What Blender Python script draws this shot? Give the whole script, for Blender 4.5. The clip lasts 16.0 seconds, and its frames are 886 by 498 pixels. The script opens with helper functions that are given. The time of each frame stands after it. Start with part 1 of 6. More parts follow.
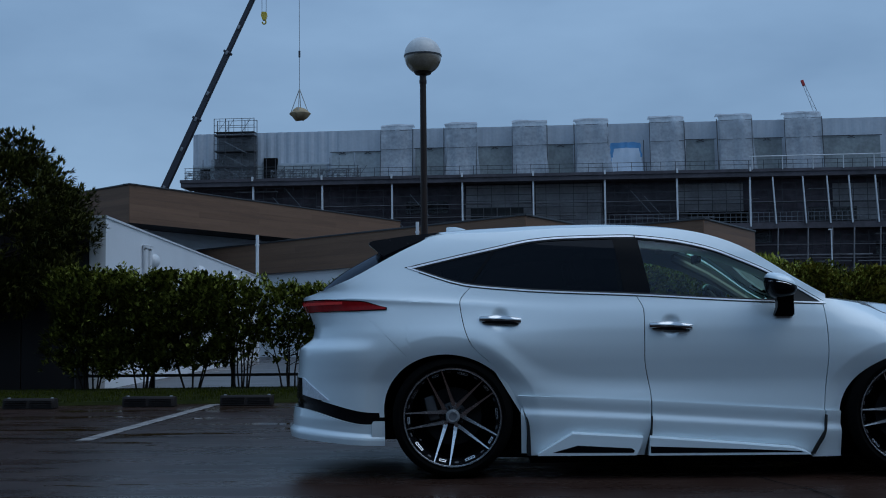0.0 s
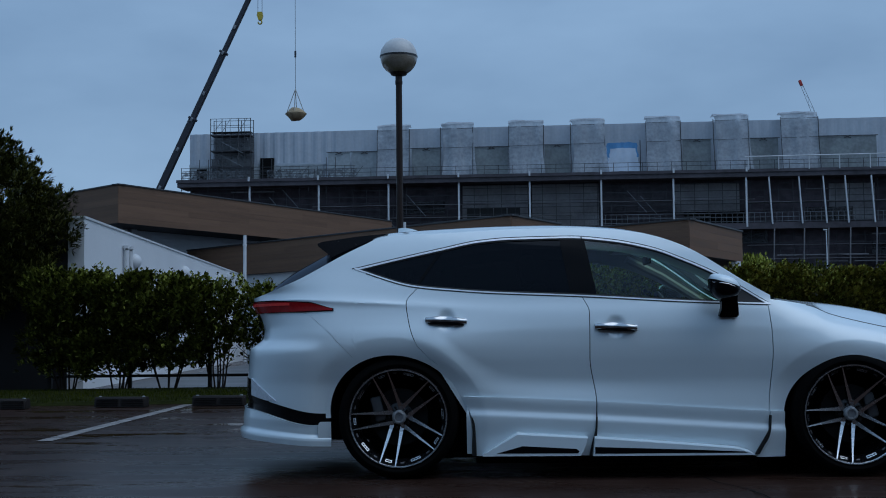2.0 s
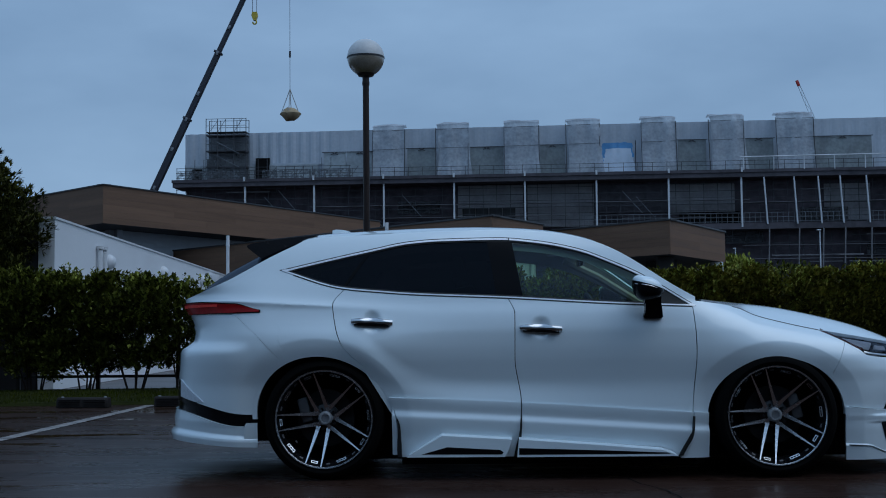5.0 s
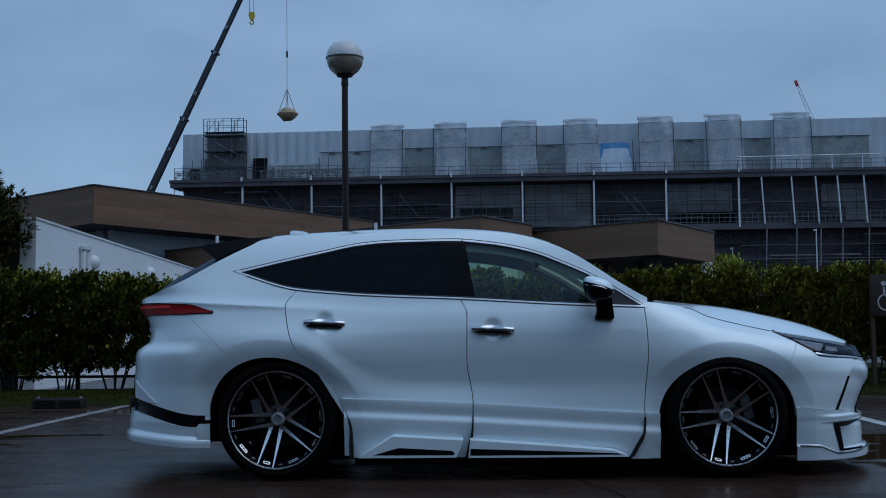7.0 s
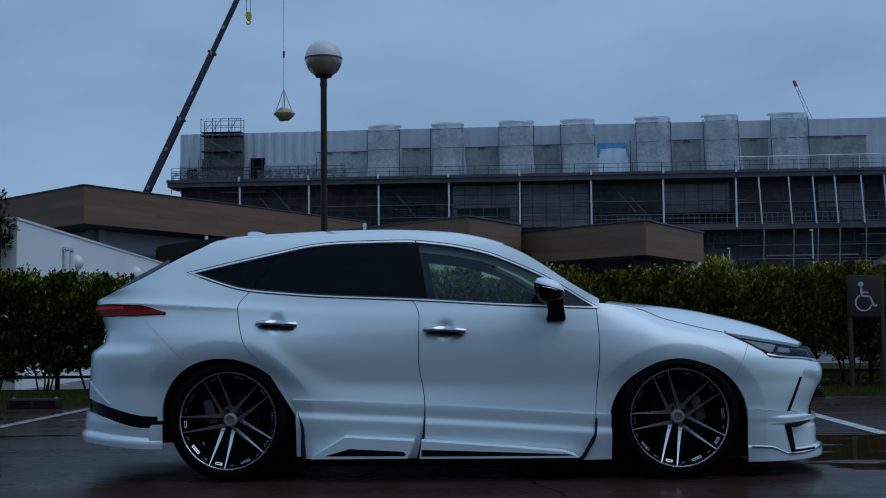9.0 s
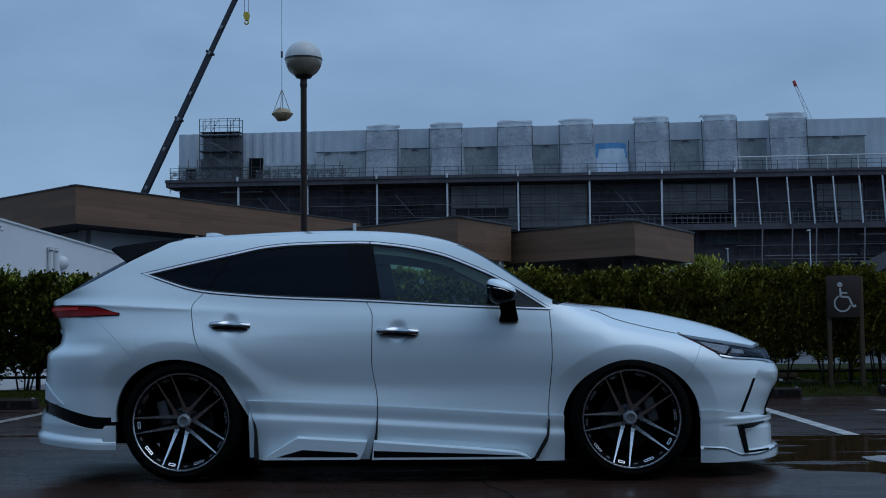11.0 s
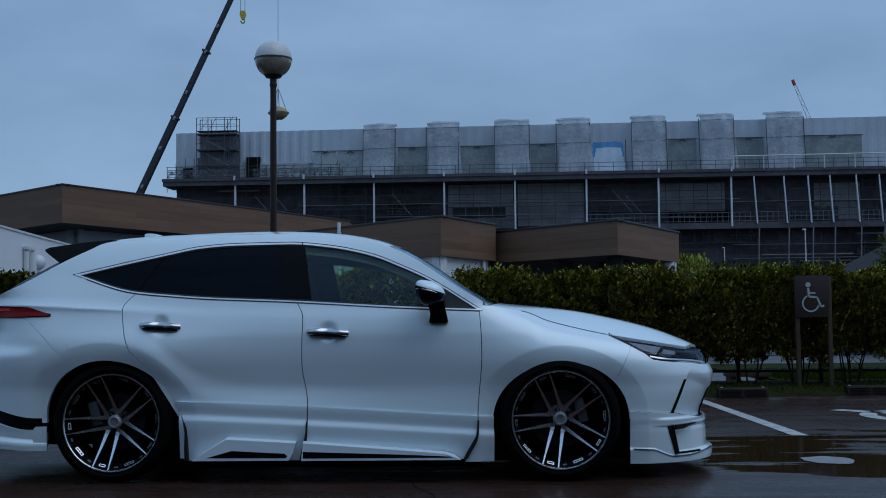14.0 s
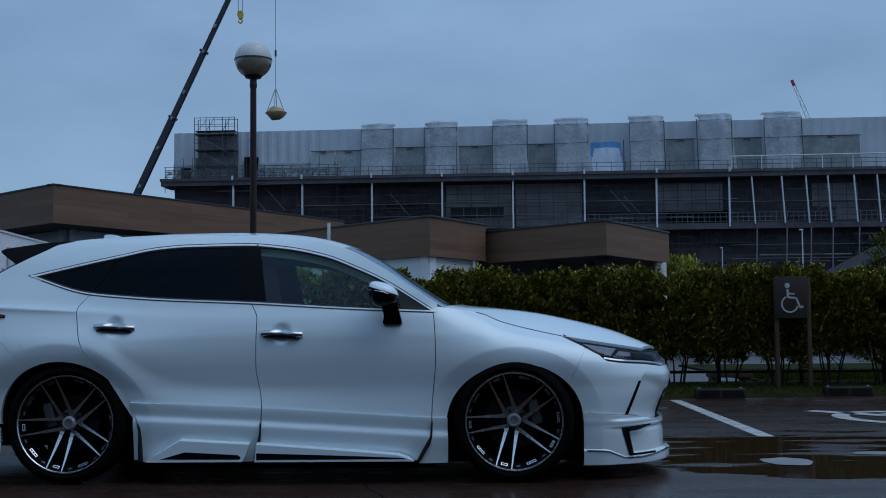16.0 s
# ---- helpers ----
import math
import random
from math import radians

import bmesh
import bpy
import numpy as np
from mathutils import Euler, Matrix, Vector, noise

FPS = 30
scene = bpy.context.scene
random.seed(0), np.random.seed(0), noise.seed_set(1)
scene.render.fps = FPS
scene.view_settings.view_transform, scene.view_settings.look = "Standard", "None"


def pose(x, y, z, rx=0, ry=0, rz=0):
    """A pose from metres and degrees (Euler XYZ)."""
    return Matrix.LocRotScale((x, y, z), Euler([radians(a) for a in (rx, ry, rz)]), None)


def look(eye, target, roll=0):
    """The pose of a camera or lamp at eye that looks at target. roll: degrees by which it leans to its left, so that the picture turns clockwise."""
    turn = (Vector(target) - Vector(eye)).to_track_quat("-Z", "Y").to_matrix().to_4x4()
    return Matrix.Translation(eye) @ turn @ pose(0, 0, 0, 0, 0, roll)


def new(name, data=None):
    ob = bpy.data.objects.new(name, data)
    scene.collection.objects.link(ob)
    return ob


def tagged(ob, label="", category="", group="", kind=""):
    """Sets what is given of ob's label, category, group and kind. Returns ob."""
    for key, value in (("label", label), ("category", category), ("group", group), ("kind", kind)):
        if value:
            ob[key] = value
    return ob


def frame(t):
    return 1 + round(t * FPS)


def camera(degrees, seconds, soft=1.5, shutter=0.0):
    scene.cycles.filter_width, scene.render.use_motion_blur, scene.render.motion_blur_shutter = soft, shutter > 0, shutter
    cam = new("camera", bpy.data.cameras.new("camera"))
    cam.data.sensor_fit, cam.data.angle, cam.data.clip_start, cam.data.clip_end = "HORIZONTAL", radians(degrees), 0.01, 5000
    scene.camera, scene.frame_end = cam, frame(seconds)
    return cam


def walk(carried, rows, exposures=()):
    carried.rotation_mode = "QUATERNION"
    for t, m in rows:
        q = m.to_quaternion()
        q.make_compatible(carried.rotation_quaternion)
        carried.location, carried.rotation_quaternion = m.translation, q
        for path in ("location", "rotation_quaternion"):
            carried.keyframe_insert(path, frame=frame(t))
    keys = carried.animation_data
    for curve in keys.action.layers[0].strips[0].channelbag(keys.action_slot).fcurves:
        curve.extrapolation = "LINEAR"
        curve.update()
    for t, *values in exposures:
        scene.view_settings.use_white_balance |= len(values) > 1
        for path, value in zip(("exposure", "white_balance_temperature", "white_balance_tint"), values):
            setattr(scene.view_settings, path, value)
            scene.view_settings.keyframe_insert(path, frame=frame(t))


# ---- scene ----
cam = camera(40.0, 16.0, soft=1.0)
PATH = [
    (0, (0.226, -0.515, 0.896), (0.165, 1.48, 1.024), -0.597),
    (0.5, (0.308, -0.518, 0.897), (0.248, 1.477, 1.025), -0.597),
    (1, (0.388, -0.521, 0.897), (0.328, 1.474, 1.025), -0.597),
    (1.5, (0.465, -0.524, 0.898), (0.406, 1.471, 1.026), -0.597),
    (2, (0.542, -0.526, 0.898), (0.483, 1.469, 1.026), -0.596),
    (2.5, (0.616, -0.528, 0.899), (0.558, 1.467, 1.027), -0.595),
    (3, (0.69, -0.53, 0.899), (0.632, 1.465, 1.027), -0.595),
    (3.5, (0.763, -0.532, 0.9), (0.706, 1.463, 1.028), -0.593),
    (4, (0.835, -0.534, 0.901), (0.778, 1.461, 1.029), -0.592),
    (6.5, (1.193, -0.541, 0.904), (1.137, 1.454, 1.032), -0.583),
    (7, (1.264, -0.541, 0.905), (1.208, 1.454, 1.033), -0.581),
    (7.5, (1.336, -0.542, 0.906), (1.28, 1.453, 1.034), -0.579),
    (8, (1.407, -0.543, 0.907), (1.351, 1.453, 1.035), -0.576),
    (8.5, (1.478, -0.543, 0.908), (1.423, 1.452, 1.036), -0.573),
    (9, (1.549, -0.543, 0.909), (1.494, 1.452, 1.037), -0.570),
    (11.5, (1.905, -0.541, 0.915), (1.849, 1.454, 1.043), -0.553),
    (12, (1.975, -0.54, 0.917), (1.92, 1.455, 1.044), -0.549),
    (12.5, (2.045, -0.539, 0.918), (1.99, 1.456, 1.045), -0.545),
    (13, (2.115, -0.538, 0.92), (2.06, 1.457, 1.047), -0.540),
    (13.5, (2.185, -0.537, 0.921), (2.129, 1.459, 1.048), -0.536),
    (14, (2.254, -0.535, 0.923), (2.198, 1.46, 1.049), -0.531),
    (14.5, (2.323, -0.533, 0.924), (2.268, 1.462, 1.051), -0.526),
    (15, (2.392, -0.531, 0.926), (2.336, 1.464, 1.052), -0.521),
    (15.5, (2.461, -0.529, 0.927), (2.405, 1.466, 1.054), -0.516),
    (16, (2.53, -0.527, 0.929), (2.474, 1.468, 1.055), -0.511),
]
walk(cam, [(t, look(eye, target, roll)) for t, eye, target, roll in PATH], exposures=((0.0, 0.08, 5950, 8.5), (16.0, 0.08, 5950, 8.5)))

# ---------------------------------------------------------------- light
world = bpy.data.worlds.new("overcast_sky")
scene.world = world
world.use_nodes = True
wn, wl = world.node_tree.nodes, world.node_tree.links
wn.clear()
sky = wn.new("ShaderNodeTexSky")
sky.sky_type, sky.sun_disc = "NISHITA", False
sky.sun_elevation, sky.sun_rotation = radians(60), radians(113)
sky.air_density, sky.dust_density, sky.ozone_density = 1.2, 2.5, 2.0
wcoord = wn.new("ShaderNodeTexCoord")
wmap = wn.new("ShaderNodeMapping")
wmap.inputs["Scale"].default_value = (1.0, 1.0, 2.6)
wl.new(wcoord.outputs["Generated"], wmap.inputs["Vector"])
cloud = wn.new("ShaderNodeTexNoise")
cloud.inputs["Scale"].default_value, cloud.inputs["Detail"].default_value, cloud.inputs["Roughness"].default_value = 2.6, 5.0, 0.52
wl.new(wmap.outputs["Vector"], cloud.inputs["Vector"])
cramp = wn.new("ShaderNodeValToRGB")
cramp.color_ramp.elements[0].position, cramp.color_ramp.elements[0].color = 0.32, (1.55, 2.45, 3.75, 1)
cramp.color_ramp.elements[1].position, cramp.color_ramp.elements[1].color = 0.70, (2.55, 3.75, 5.3, 1)
wl.new(cloud.outputs["Fac"], cramp.inputs["Fac"])
wmix = wn.new("ShaderNodeMix")
wmix.data_type = "RGBA"
wmix.inputs["Factor"].default_value = 0.88
wl.new(sky.outputs["Color"], wmix.inputs["A"])
wl.new(cramp.outputs["Color"], wmix.inputs["B"])
# an overcast sky grows brighter towards the zenith
wsep = wn.new("ShaderNodeSeparateXYZ")
wl.new(wcoord.outputs["Generated"], wsep.inputs["Vector"])
wrise = wn.new("ShaderNodeMapRange")
wrise.interpolation_type = "SMOOTHSTEP"
wrise.inputs["From Min"].default_value, wrise.inputs["From Max"].default_value = 0.22, 0.95
wrise.inputs["To Min"].default_value, wrise.inputs["To Max"].default_value = 0.106, 0.152
wl.new(wsep.outputs["Z"], wrise.inputs["Value"])
wbg = wn.new("ShaderNodeBackground")
wl.new(wrise.outputs["Result"], wbg.inputs["Strength"])
wl.new(wmix.outputs["Result"], wbg.inputs["Color"])
wout = wn.new("ShaderNodeOutputWorld")
wl.new(wbg.outputs["Background"], wout.inputs["Surface"])

sun_data = bpy.data.lights.new("sun", "SUN")
sun_data.energy, sun_data.angle, sun_data.color = 0.66, radians(60), (0.90, 0.95, 1.0)
sun = new("sun", sun_data)
sun.matrix_world = look((11, 3.5, 19), (1.3, 7.6, 0.8))


# ---------------------------------------------------------------- materials
def material(name, colour, rough=0.6, metal=0.0, spread=0.12, scale=6.0, fine=60.0, bump=0.0, rough_spread=0.1, coat=0.0, stretch=(1, 1, 1), per_piece=0.0, spec=0.5):
    """A surface whose colour and gloss vary at a coarse and a fine scale, with a fine relief."""
    m = bpy.data.materials.new(name)
    m.use_nodes = True
    n, l = m.node_tree.nodes, m.node_tree.links
    b = n["Principled BSDF"]
    b.inputs["Metallic"].default_value = metal
    b.inputs["Coat Weight"].default_value = coat
    b.inputs["Coat Roughness"].default_value = 0.04
    b.inputs["Specular IOR Level"].default_value = spec
    co = n.new("ShaderNodeTexCoord")
    mp = n.new("ShaderNodeMapping")
    mp.inputs["Scale"].default_value = stretch
    l.new(co.outputs["Object"], mp.inputs["Vector"])
    big = n.new("ShaderNodeTexNoise")
    big.inputs["Scale"].default_value, big.inputs["Detail"].default_value = scale, 5
    small = n.new("ShaderNodeTexNoise")
    small.inputs["Scale"].default_value, small.inputs["Detail"].default_value = fine, 3
    l.new(mp.outputs["Vector"], big.inputs["Vector"])
    l.new(mp.outputs["Vector"], small.inputs["Vector"])
    mean = n.new("ShaderNodeMath")
    mean.operation = "MULTIPLY_ADD"
    mean.inputs[1].default_value, mean.inputs[2].default_value = 0.4, 0.0
    l.new(small.outputs["Fac"], mean.inputs[0])
    both = n.new("ShaderNodeMath")
    both.operation = "MULTIPLY_ADD"
    both.inputs[1].default_value = 0.6
    l.new(big.outputs["Fac"], both.inputs[0])
    l.new(mean.outputs[0], both.inputs[2])
    fac = both
    if per_piece:
        info = n.new("ShaderNodeObjectInfo")
        add = n.new("ShaderNodeMath")
        add.operation = "MULTIPLY_ADD"
        add.inputs[1].default_value = per_piece
        l.new(info.outputs["Random"], add.inputs[0])
        sub = n.new("ShaderNodeMath")
        sub.operation = "SUBTRACT"
        sub.inputs[1].default_value = per_piece / 2
        l.new(both.outputs[0], sub.inputs[0])
        l.new(sub.outputs[0], add.inputs[2])
        fac = add
    ramp = n.new("ShaderNodeValToRGB")
    e = ramp.color_ramp.elements
    e[0].position, e[1].position = 0.3, 0.7
    e[0].color = (*[max(0.0, c * (1 - spread)) for c in colour], 1)
    e[1].color = (*[min(1.0, c * (1 + spread)) for c in colour], 1)
    l.new(fac.outputs[0], ramp.inputs["Fac"])
    l.new(ramp.outputs["Color"], b.inputs["Base Color"])
    mr = n.new("ShaderNodeMapRange")
    mr.inputs["From Min"].default_value, mr.inputs["From Max"].default_value = 0.3, 0.7
    mr.inputs["To Min"].default_value, mr.inputs["To Max"].default_value = max(0.02, rough - rough_spread), min(1.0, rough + rough_spread)
    l.new(both.outputs[0], mr.inputs["Value"])
    l.new(mr.outputs["Result"], b.inputs["Roughness"])
    if bump:
        bp = n.new("ShaderNodeBump")
        bp.inputs["Strength"].default_value, bp.inputs["Distance"].default_value = 0.6, bump
        l.new(both.outputs[0], bp.inputs["Height"])
        l.new(bp.outputs["Normal"], b.inputs["Normal"])
    return m


def leaf_material(name, dark, light, rough=0.6, spec=0.22):
    m = bpy.data.materials.new(name)
    m.use_nodes = True
    n, l = m.node_tree.nodes, m.node_tree.links
    b = n["Principled BSDF"]
    g = n.new("ShaderNodeNewGeometry")
    ramp = n.new("ShaderNodeValToRGB")
    e = ramp.color_ramp.elements
    e[0].color, e[1].color = (*dark, 1), (*light, 1)
    co, clump, part_of, both = n.new("ShaderNodeTexCoord"), n.new("ShaderNodeTexNoise"), n.new("ShaderNodeMapRange"), n.new("ShaderNodeMath")
    clump.inputs["Scale"].default_value, clump.inputs["Detail"].default_value = 4.5, 3.0
    l.new(co.outputs["Object"], clump.inputs["Vector"])
    part_of.inputs["From Min"].default_value, part_of.inputs["From Max"].default_value = 0.34, 0.66
    part_of.inputs["To Min"].default_value, part_of.inputs["To Max"].default_value = 0.15, 1.15
    l.new(clump.outputs["Fac"], part_of.inputs["Value"])
    both.operation = "MULTIPLY"
    l.new(g.outputs["Random Per Island"], both.inputs[0])
    l.new(part_of.outputs["Result"], both.inputs[1])
    l.new(both.outputs[0], ramp.inputs["Fac"])
    l.new(ramp.outputs["Color"], b.inputs["Base Color"])
    b.inputs["Roughness"].default_value = rough
    b.inputs["Specular IOR Level"].default_value = spec
    return m


def window_glass(name, tint, gloss=1.0):
    """A thin pane: tinted see-through with a Fresnel gloss."""
    m = bpy.data.materials.new(name)
    m.use_nodes = True
    n, l = m.node_tree.nodes, m.node_tree.links
    n.remove(n["Principled BSDF"])
    tr, gl, mx, fr = n.new("ShaderNodeBsdfTransparent"), n.new("ShaderNodeBsdfGlossy"), n.new("ShaderNodeMixShader"), n.new("ShaderNodeFresnel")
    tr.inputs["Color"].default_value = (*tint, 1)
    gl.inputs["Roughness"].default_value = 0.03
    gl.inputs["Color"].default_value = (gloss * 0.82, gloss * 0.92, gloss * 1.1, 1)
    fr.inputs["IOR"].default_value = 1.5
    l.new(fr.outputs["Fac"], mx.inputs["Fac"])
    l.new(tr.outputs["BSDF"], mx.inputs[1])
    l.new(gl.outputs["BSDF"], mx.inputs[2])
    l.new(mx.outputs["Shader"], n["Material Output"].inputs["Surface"])
    return m


def asphalt_material():
    """Damp asphalt with shallow standing water in streaks, most of it along a dip in the lot."""
    m = bpy.data.materials.new("wet_asphalt")
    m.use_nodes = True
    n, l = m.node_tree.nodes, m.node_tree.links
    b = n["Principled BSDF"]
    co = n.new("ShaderNodeTexCoord")

    def scaled(v):
        mp = n.new("ShaderNodeMapping")
        mp.inputs["Scale"].default_value = v
        l.new(co.outputs["Object"], mp.inputs["Vector"])
        return mp.outputs["Vector"]

    def noise_of(vec, scale, detail, rough=0.55):
        t = n.new("ShaderNodeTexNoise")
        t.inputs["Scale"].default_value, t.inputs["Detail"].default_value, t.inputs["Roughness"].default_value = scale, detail, rough
        l.new(vec, t.inputs["Vector"])
        return t.outputs["Fac"]

    def sums(op, p, q):
        t = n.new("ShaderNodeMath")
        t.operation = op
        for k, v in enumerate((p, q)):
            if isinstance(v, (int, float)):
                t.inputs[k].default_value = v
            else:
                l.new(v, t.inputs[k])
        return t.outputs[0]

    def span(src, a, z, to_a, to_z):
        t = n.new("ShaderNodeMapRange")
        t.interpolation_type = "SMOOTHSTEP"
        for name, v in (("From Min", a), ("From Max", z), ("To Min", to_a), ("To Max", to_z)):
            t.inputs[name].default_value = v
        l.new(src, t.inputs["Value"])
        return t.outputs["Result"]

    def ramp_of(src, a, ca, z, cz):
        r = n.new("ShaderNodeValToRGB")
        e = r.color_ramp.elements
        e[0].position, e[0].color, e[1].position, e[1].color = a, (*ca, 1), z, (*cz, 1)
        l.new(src, r.inputs["Fac"])
        return r.outputs["Color"]

    def mixed(fac, p, q, blend="MIX"):
        t = n.new("ShaderNodeMix")
        t.data_type, t.blend_type = "RGBA", blend
        for name, v in (("Factor", fac), ("A", p), ("B", q)):
            if isinstance(v, float):
                t.inputs[name].default_value = v
            elif isinstance(v, tuple):
                t.inputs[name].default_value = (*v, 1)
            else:
                l.new(v, t.inputs[name])
        return t.outputs["Result"]

    streak, plain = scaled((0.34, 1.35, 1.0)), scaled((1, 1, 1))
    xyz = n.new("ShaderNodeSeparateXYZ")
    l.new(co.outputs["Object"], xyz.inputs["Vector"])
    # standing water lies in a dip ahead of the car, and as a film over the bays behind it
    bend = sums("MULTIPLY", sums("SUBTRACT", noise_of(plain, 0.8, 4), 0.5), 1.3)
    bent = sums("ADD", xyz.outputs["Y"], bend)
    dip = sums("MULTIPLY", sums("MULTIPLY", span(bent, 6.85, 7.25, 0.0, 1.0), span(xyz.outputs["Y"], 9.45, 9.65, 1.0, 0.0)), span(sums("ADD", xyz.outputs["X"], bend), 2.9, 3.9, 0.0, 1.0))
    bays = sums("MULTIPLY", span(xyz.outputs["Y"], 9.40, 9.62, 0.0, 1.0), span(xyz.outputs["X"], 0.0, 4.0, 1.0, 0.35))
    pool = sums("ADD", sums("SUBTRACT", noise_of(streak, 1.5, 9, 0.62), 0.065), sums("ADD", sums("MULTIPLY", dip, 0.185), sums("MULTIPLY", bays, 0.075)))
    # beside the parked car, shade is put in by taking water and shine away
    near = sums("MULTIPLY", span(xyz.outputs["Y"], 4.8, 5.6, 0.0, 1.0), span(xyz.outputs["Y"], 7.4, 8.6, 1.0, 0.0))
    car_shade = sums("MULTIPLY", near, sums("MULTIPLY", span(xyz.outputs["X"], -1.3, -0.4, 0.0, 1.0), span(xyz.outputs["X"], 3.0, 3.9, 1.0, 0.0)))
    pool = sums("SUBTRACT", pool, sums("MULTIPLY", car_shade, 0.20))
    water = span(sums("ADD", pool, sums("MULTIPLY", noise_of(plain, 34, 3), 0.05)), 0.575, 0.640, 0.0, 1.0)
    damp = span(noise_of(streak, 2.3, 6, 0.6), 0.40, 0.64, 0.0, 1.0)
    patch, grain, coarse = noise_of(plain, 1.7, 5), noise_of(plain, 150, 2), noise_of(plain, 26, 3)
    base = ramp_of(patch, 0.33, (0.023, 0.0120, 0.0088), 0.70, (0.042, 0.0255, 0.0205))
    base = mixed(0.55, base, ramp_of(grain, 0.3, (0.5, 0.5, 0.5), 0.72, (1.5, 1.45, 1.4)), "MULTIPLY")
    base = mixed(water, base, (0.036, 0.020, 0.0095))
    l.new(base, b.inputs["Base Color"])
    rough = sums("MULTIPLY", span(damp, 0.0, 1.0, 0.34, 0.25), span(water, 0.0, 1.0, 1.0, 0.22))
    l.new(rough, b.inputs["Roughness"])
    shine = sums("ADD", span(damp, 0.0, 1.0, 0.135, 0.26), sums("MULTIPLY", water, 0.24))
    l.new(sums("MULTIPLY", shine, span(car_shade, 0.0, 1.0, 1.0, 0.12)), b.inputs["Specular IOR Level"])
    bp = n.new("ShaderNodeBump")
    bp.inputs["Distance"].default_value = 0.005
    l.new(span(water, 0.0, 1.0, 0.07, 0.005), bp.inputs["Strength"])
    l.new(sums("ADD", grain, sums("MULTIPLY", coarse, 0.7)), bp.inputs["Height"])
    l.new(bp.outputs["Normal"], b.inputs["Normal"])
    return m


def sheeting_material(name, colour, see_through, scale=0.5):
    """Thin site sheeting: partly see-through, uneven, letting light pass."""
    m = bpy.data.materials.new(name)
    m.use_nodes = True
    n, l = m.node_tree.nodes, m.node_tree.links
    n.remove(n["Principled BSDF"])
    co, nz, nz2, ramp = n.new("ShaderNodeTexCoord"), n.new("ShaderNodeTexNoise"), n.new("ShaderNodeTexNoise"), n.new("ShaderNodeValToRGB")
    nz.inputs["Scale"].default_value, nz.inputs["Detail"].default_value = scale, 6
    nz2.inputs["Scale"].default_value, nz2.inputs["Detail"].default_value = scale * 5, 4
    l.new(co.outputs["Object"], nz.inputs["Vector"])
    l.new(co.outputs["Object"], nz2.inputs["Vector"])
    e = ramp.color_ramp.elements
    e[0].position, e[1].position = 0.34, 0.68
    e[0].color, e[1].color = (*[c * 0.82 for c in colour], 1), (*[c * 1.15 for c in colour], 1)
    l.new(nz.outputs["Fac"], ramp.inputs["Fac"])
    df, tl, tr = n.new("ShaderNodeBsdfDiffuse"), n.new("ShaderNodeBsdfTranslucent"), n.new("ShaderNodeBsdfTransparent")
    l.new(ramp.outputs["Color"], df.inputs["Color"])
    l.new(ramp.outputs["Color"], tl.inputs["Color"])
    m1, m2, mr = n.new("ShaderNodeMixShader"), n.new("ShaderNodeMixShader"), n.new("ShaderNodeMapRange")
    m1.inputs["Fac"].default_value = 0.3
    l.new(df.outputs["BSDF"], m1.inputs[1])
    l.new(tl.outputs["BSDF"], m1.inputs[2])
    mr.inputs["From Min"].default_value, mr.inputs["From Max"].default_value = 0.35, 0.65
    mr.inputs["To Min"].default_value, mr.inputs["To Max"].default_value = see_through * 0.5, see_through * 1.5
    l.new(nz2.outputs["Fac"], mr.inputs["Value"])
    l.new(mr.outputs["Result"], m2.inputs["Fac"])
    l.new(m1.outputs["Shader"], m2.inputs[1])
    l.new(tr.outputs["BSDF"], m2.inputs[2])
    l.new(m2.outputs["Shader"], n["Material Output"].inputs["Surface"])
    return m


def paint_material():
    m = material("pearl_white_paint", (0.708, 0.803, 0.845), rough=0.40, metal=0.08, spread=0.015, scale=1.5, fine=900.0, coat=1.0, rough_spread=0.03)
    return m


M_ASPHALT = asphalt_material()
M_PAINT = paint_material()
M_SOUTH = material("dark_unseen_backdrop", (0.050, 0.045, 0.042), 0.85, spread=0.3, scale=0.4, fine=4)
M_PATCH = material("pale_sheen_asphalt", (0.19, 0.19, 0.19), 0.5, spread=0.25, scale=6, fine=60)
M_LINE = material("worn_line_paint", (0.38, 0.375, 0.36), 0.5, spread=0.5, scale=7, fine=90, bump=0.002, spec=0.25)
M_LINE_DARK = material("darker_line_paint", (0.205, 0.19, 0.18), 0.55, spread=0.65, scale=6, fine=70, bump=0.002, spec=0.2)
M_GRASS_SOIL = material("verge_turf", (0.020, 0.023, 0.006), 0.9, spread=0.5, scale=2.5, fine=50, bump=0.02, spec=0.05)
M_GRASS = leaf_material("grass_blades", (0.014, 0.020, 0.002), (0.066, 0.074, 0.008), 0.85, 0.0)
M_PAVE = material("grey_paving", (0.080, 0.080, 0.084), 0.45, spread=0.2, scale=1.2, fine=30, spec=0.3)
M_CONC = material("damp_concrete", (0.020, 0.017, 0.016), 0.7, spread=0.4, scale=7, fine=70, bump=0.004, spec=0.12)
M_WHITE_WALL = material("white_render", (0.68, 0.69, 0.70), 0.75, spread=0.06, scale=0.8, fine=35, bump=0.002)
# near-black base colour: the tree's shade over these panels is put in
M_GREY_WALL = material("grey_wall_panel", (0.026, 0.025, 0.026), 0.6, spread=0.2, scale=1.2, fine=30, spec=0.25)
M_CLAD = material("brown_cladding_board", (0.160, 0.093, 0.058), 0.65, spread=0.26, scale=1.6, fine=14, stretch=(0.25, 0.25, 6.0), per_piece=0.18, spec=0.25)
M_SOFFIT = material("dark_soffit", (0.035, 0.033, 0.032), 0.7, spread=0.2)
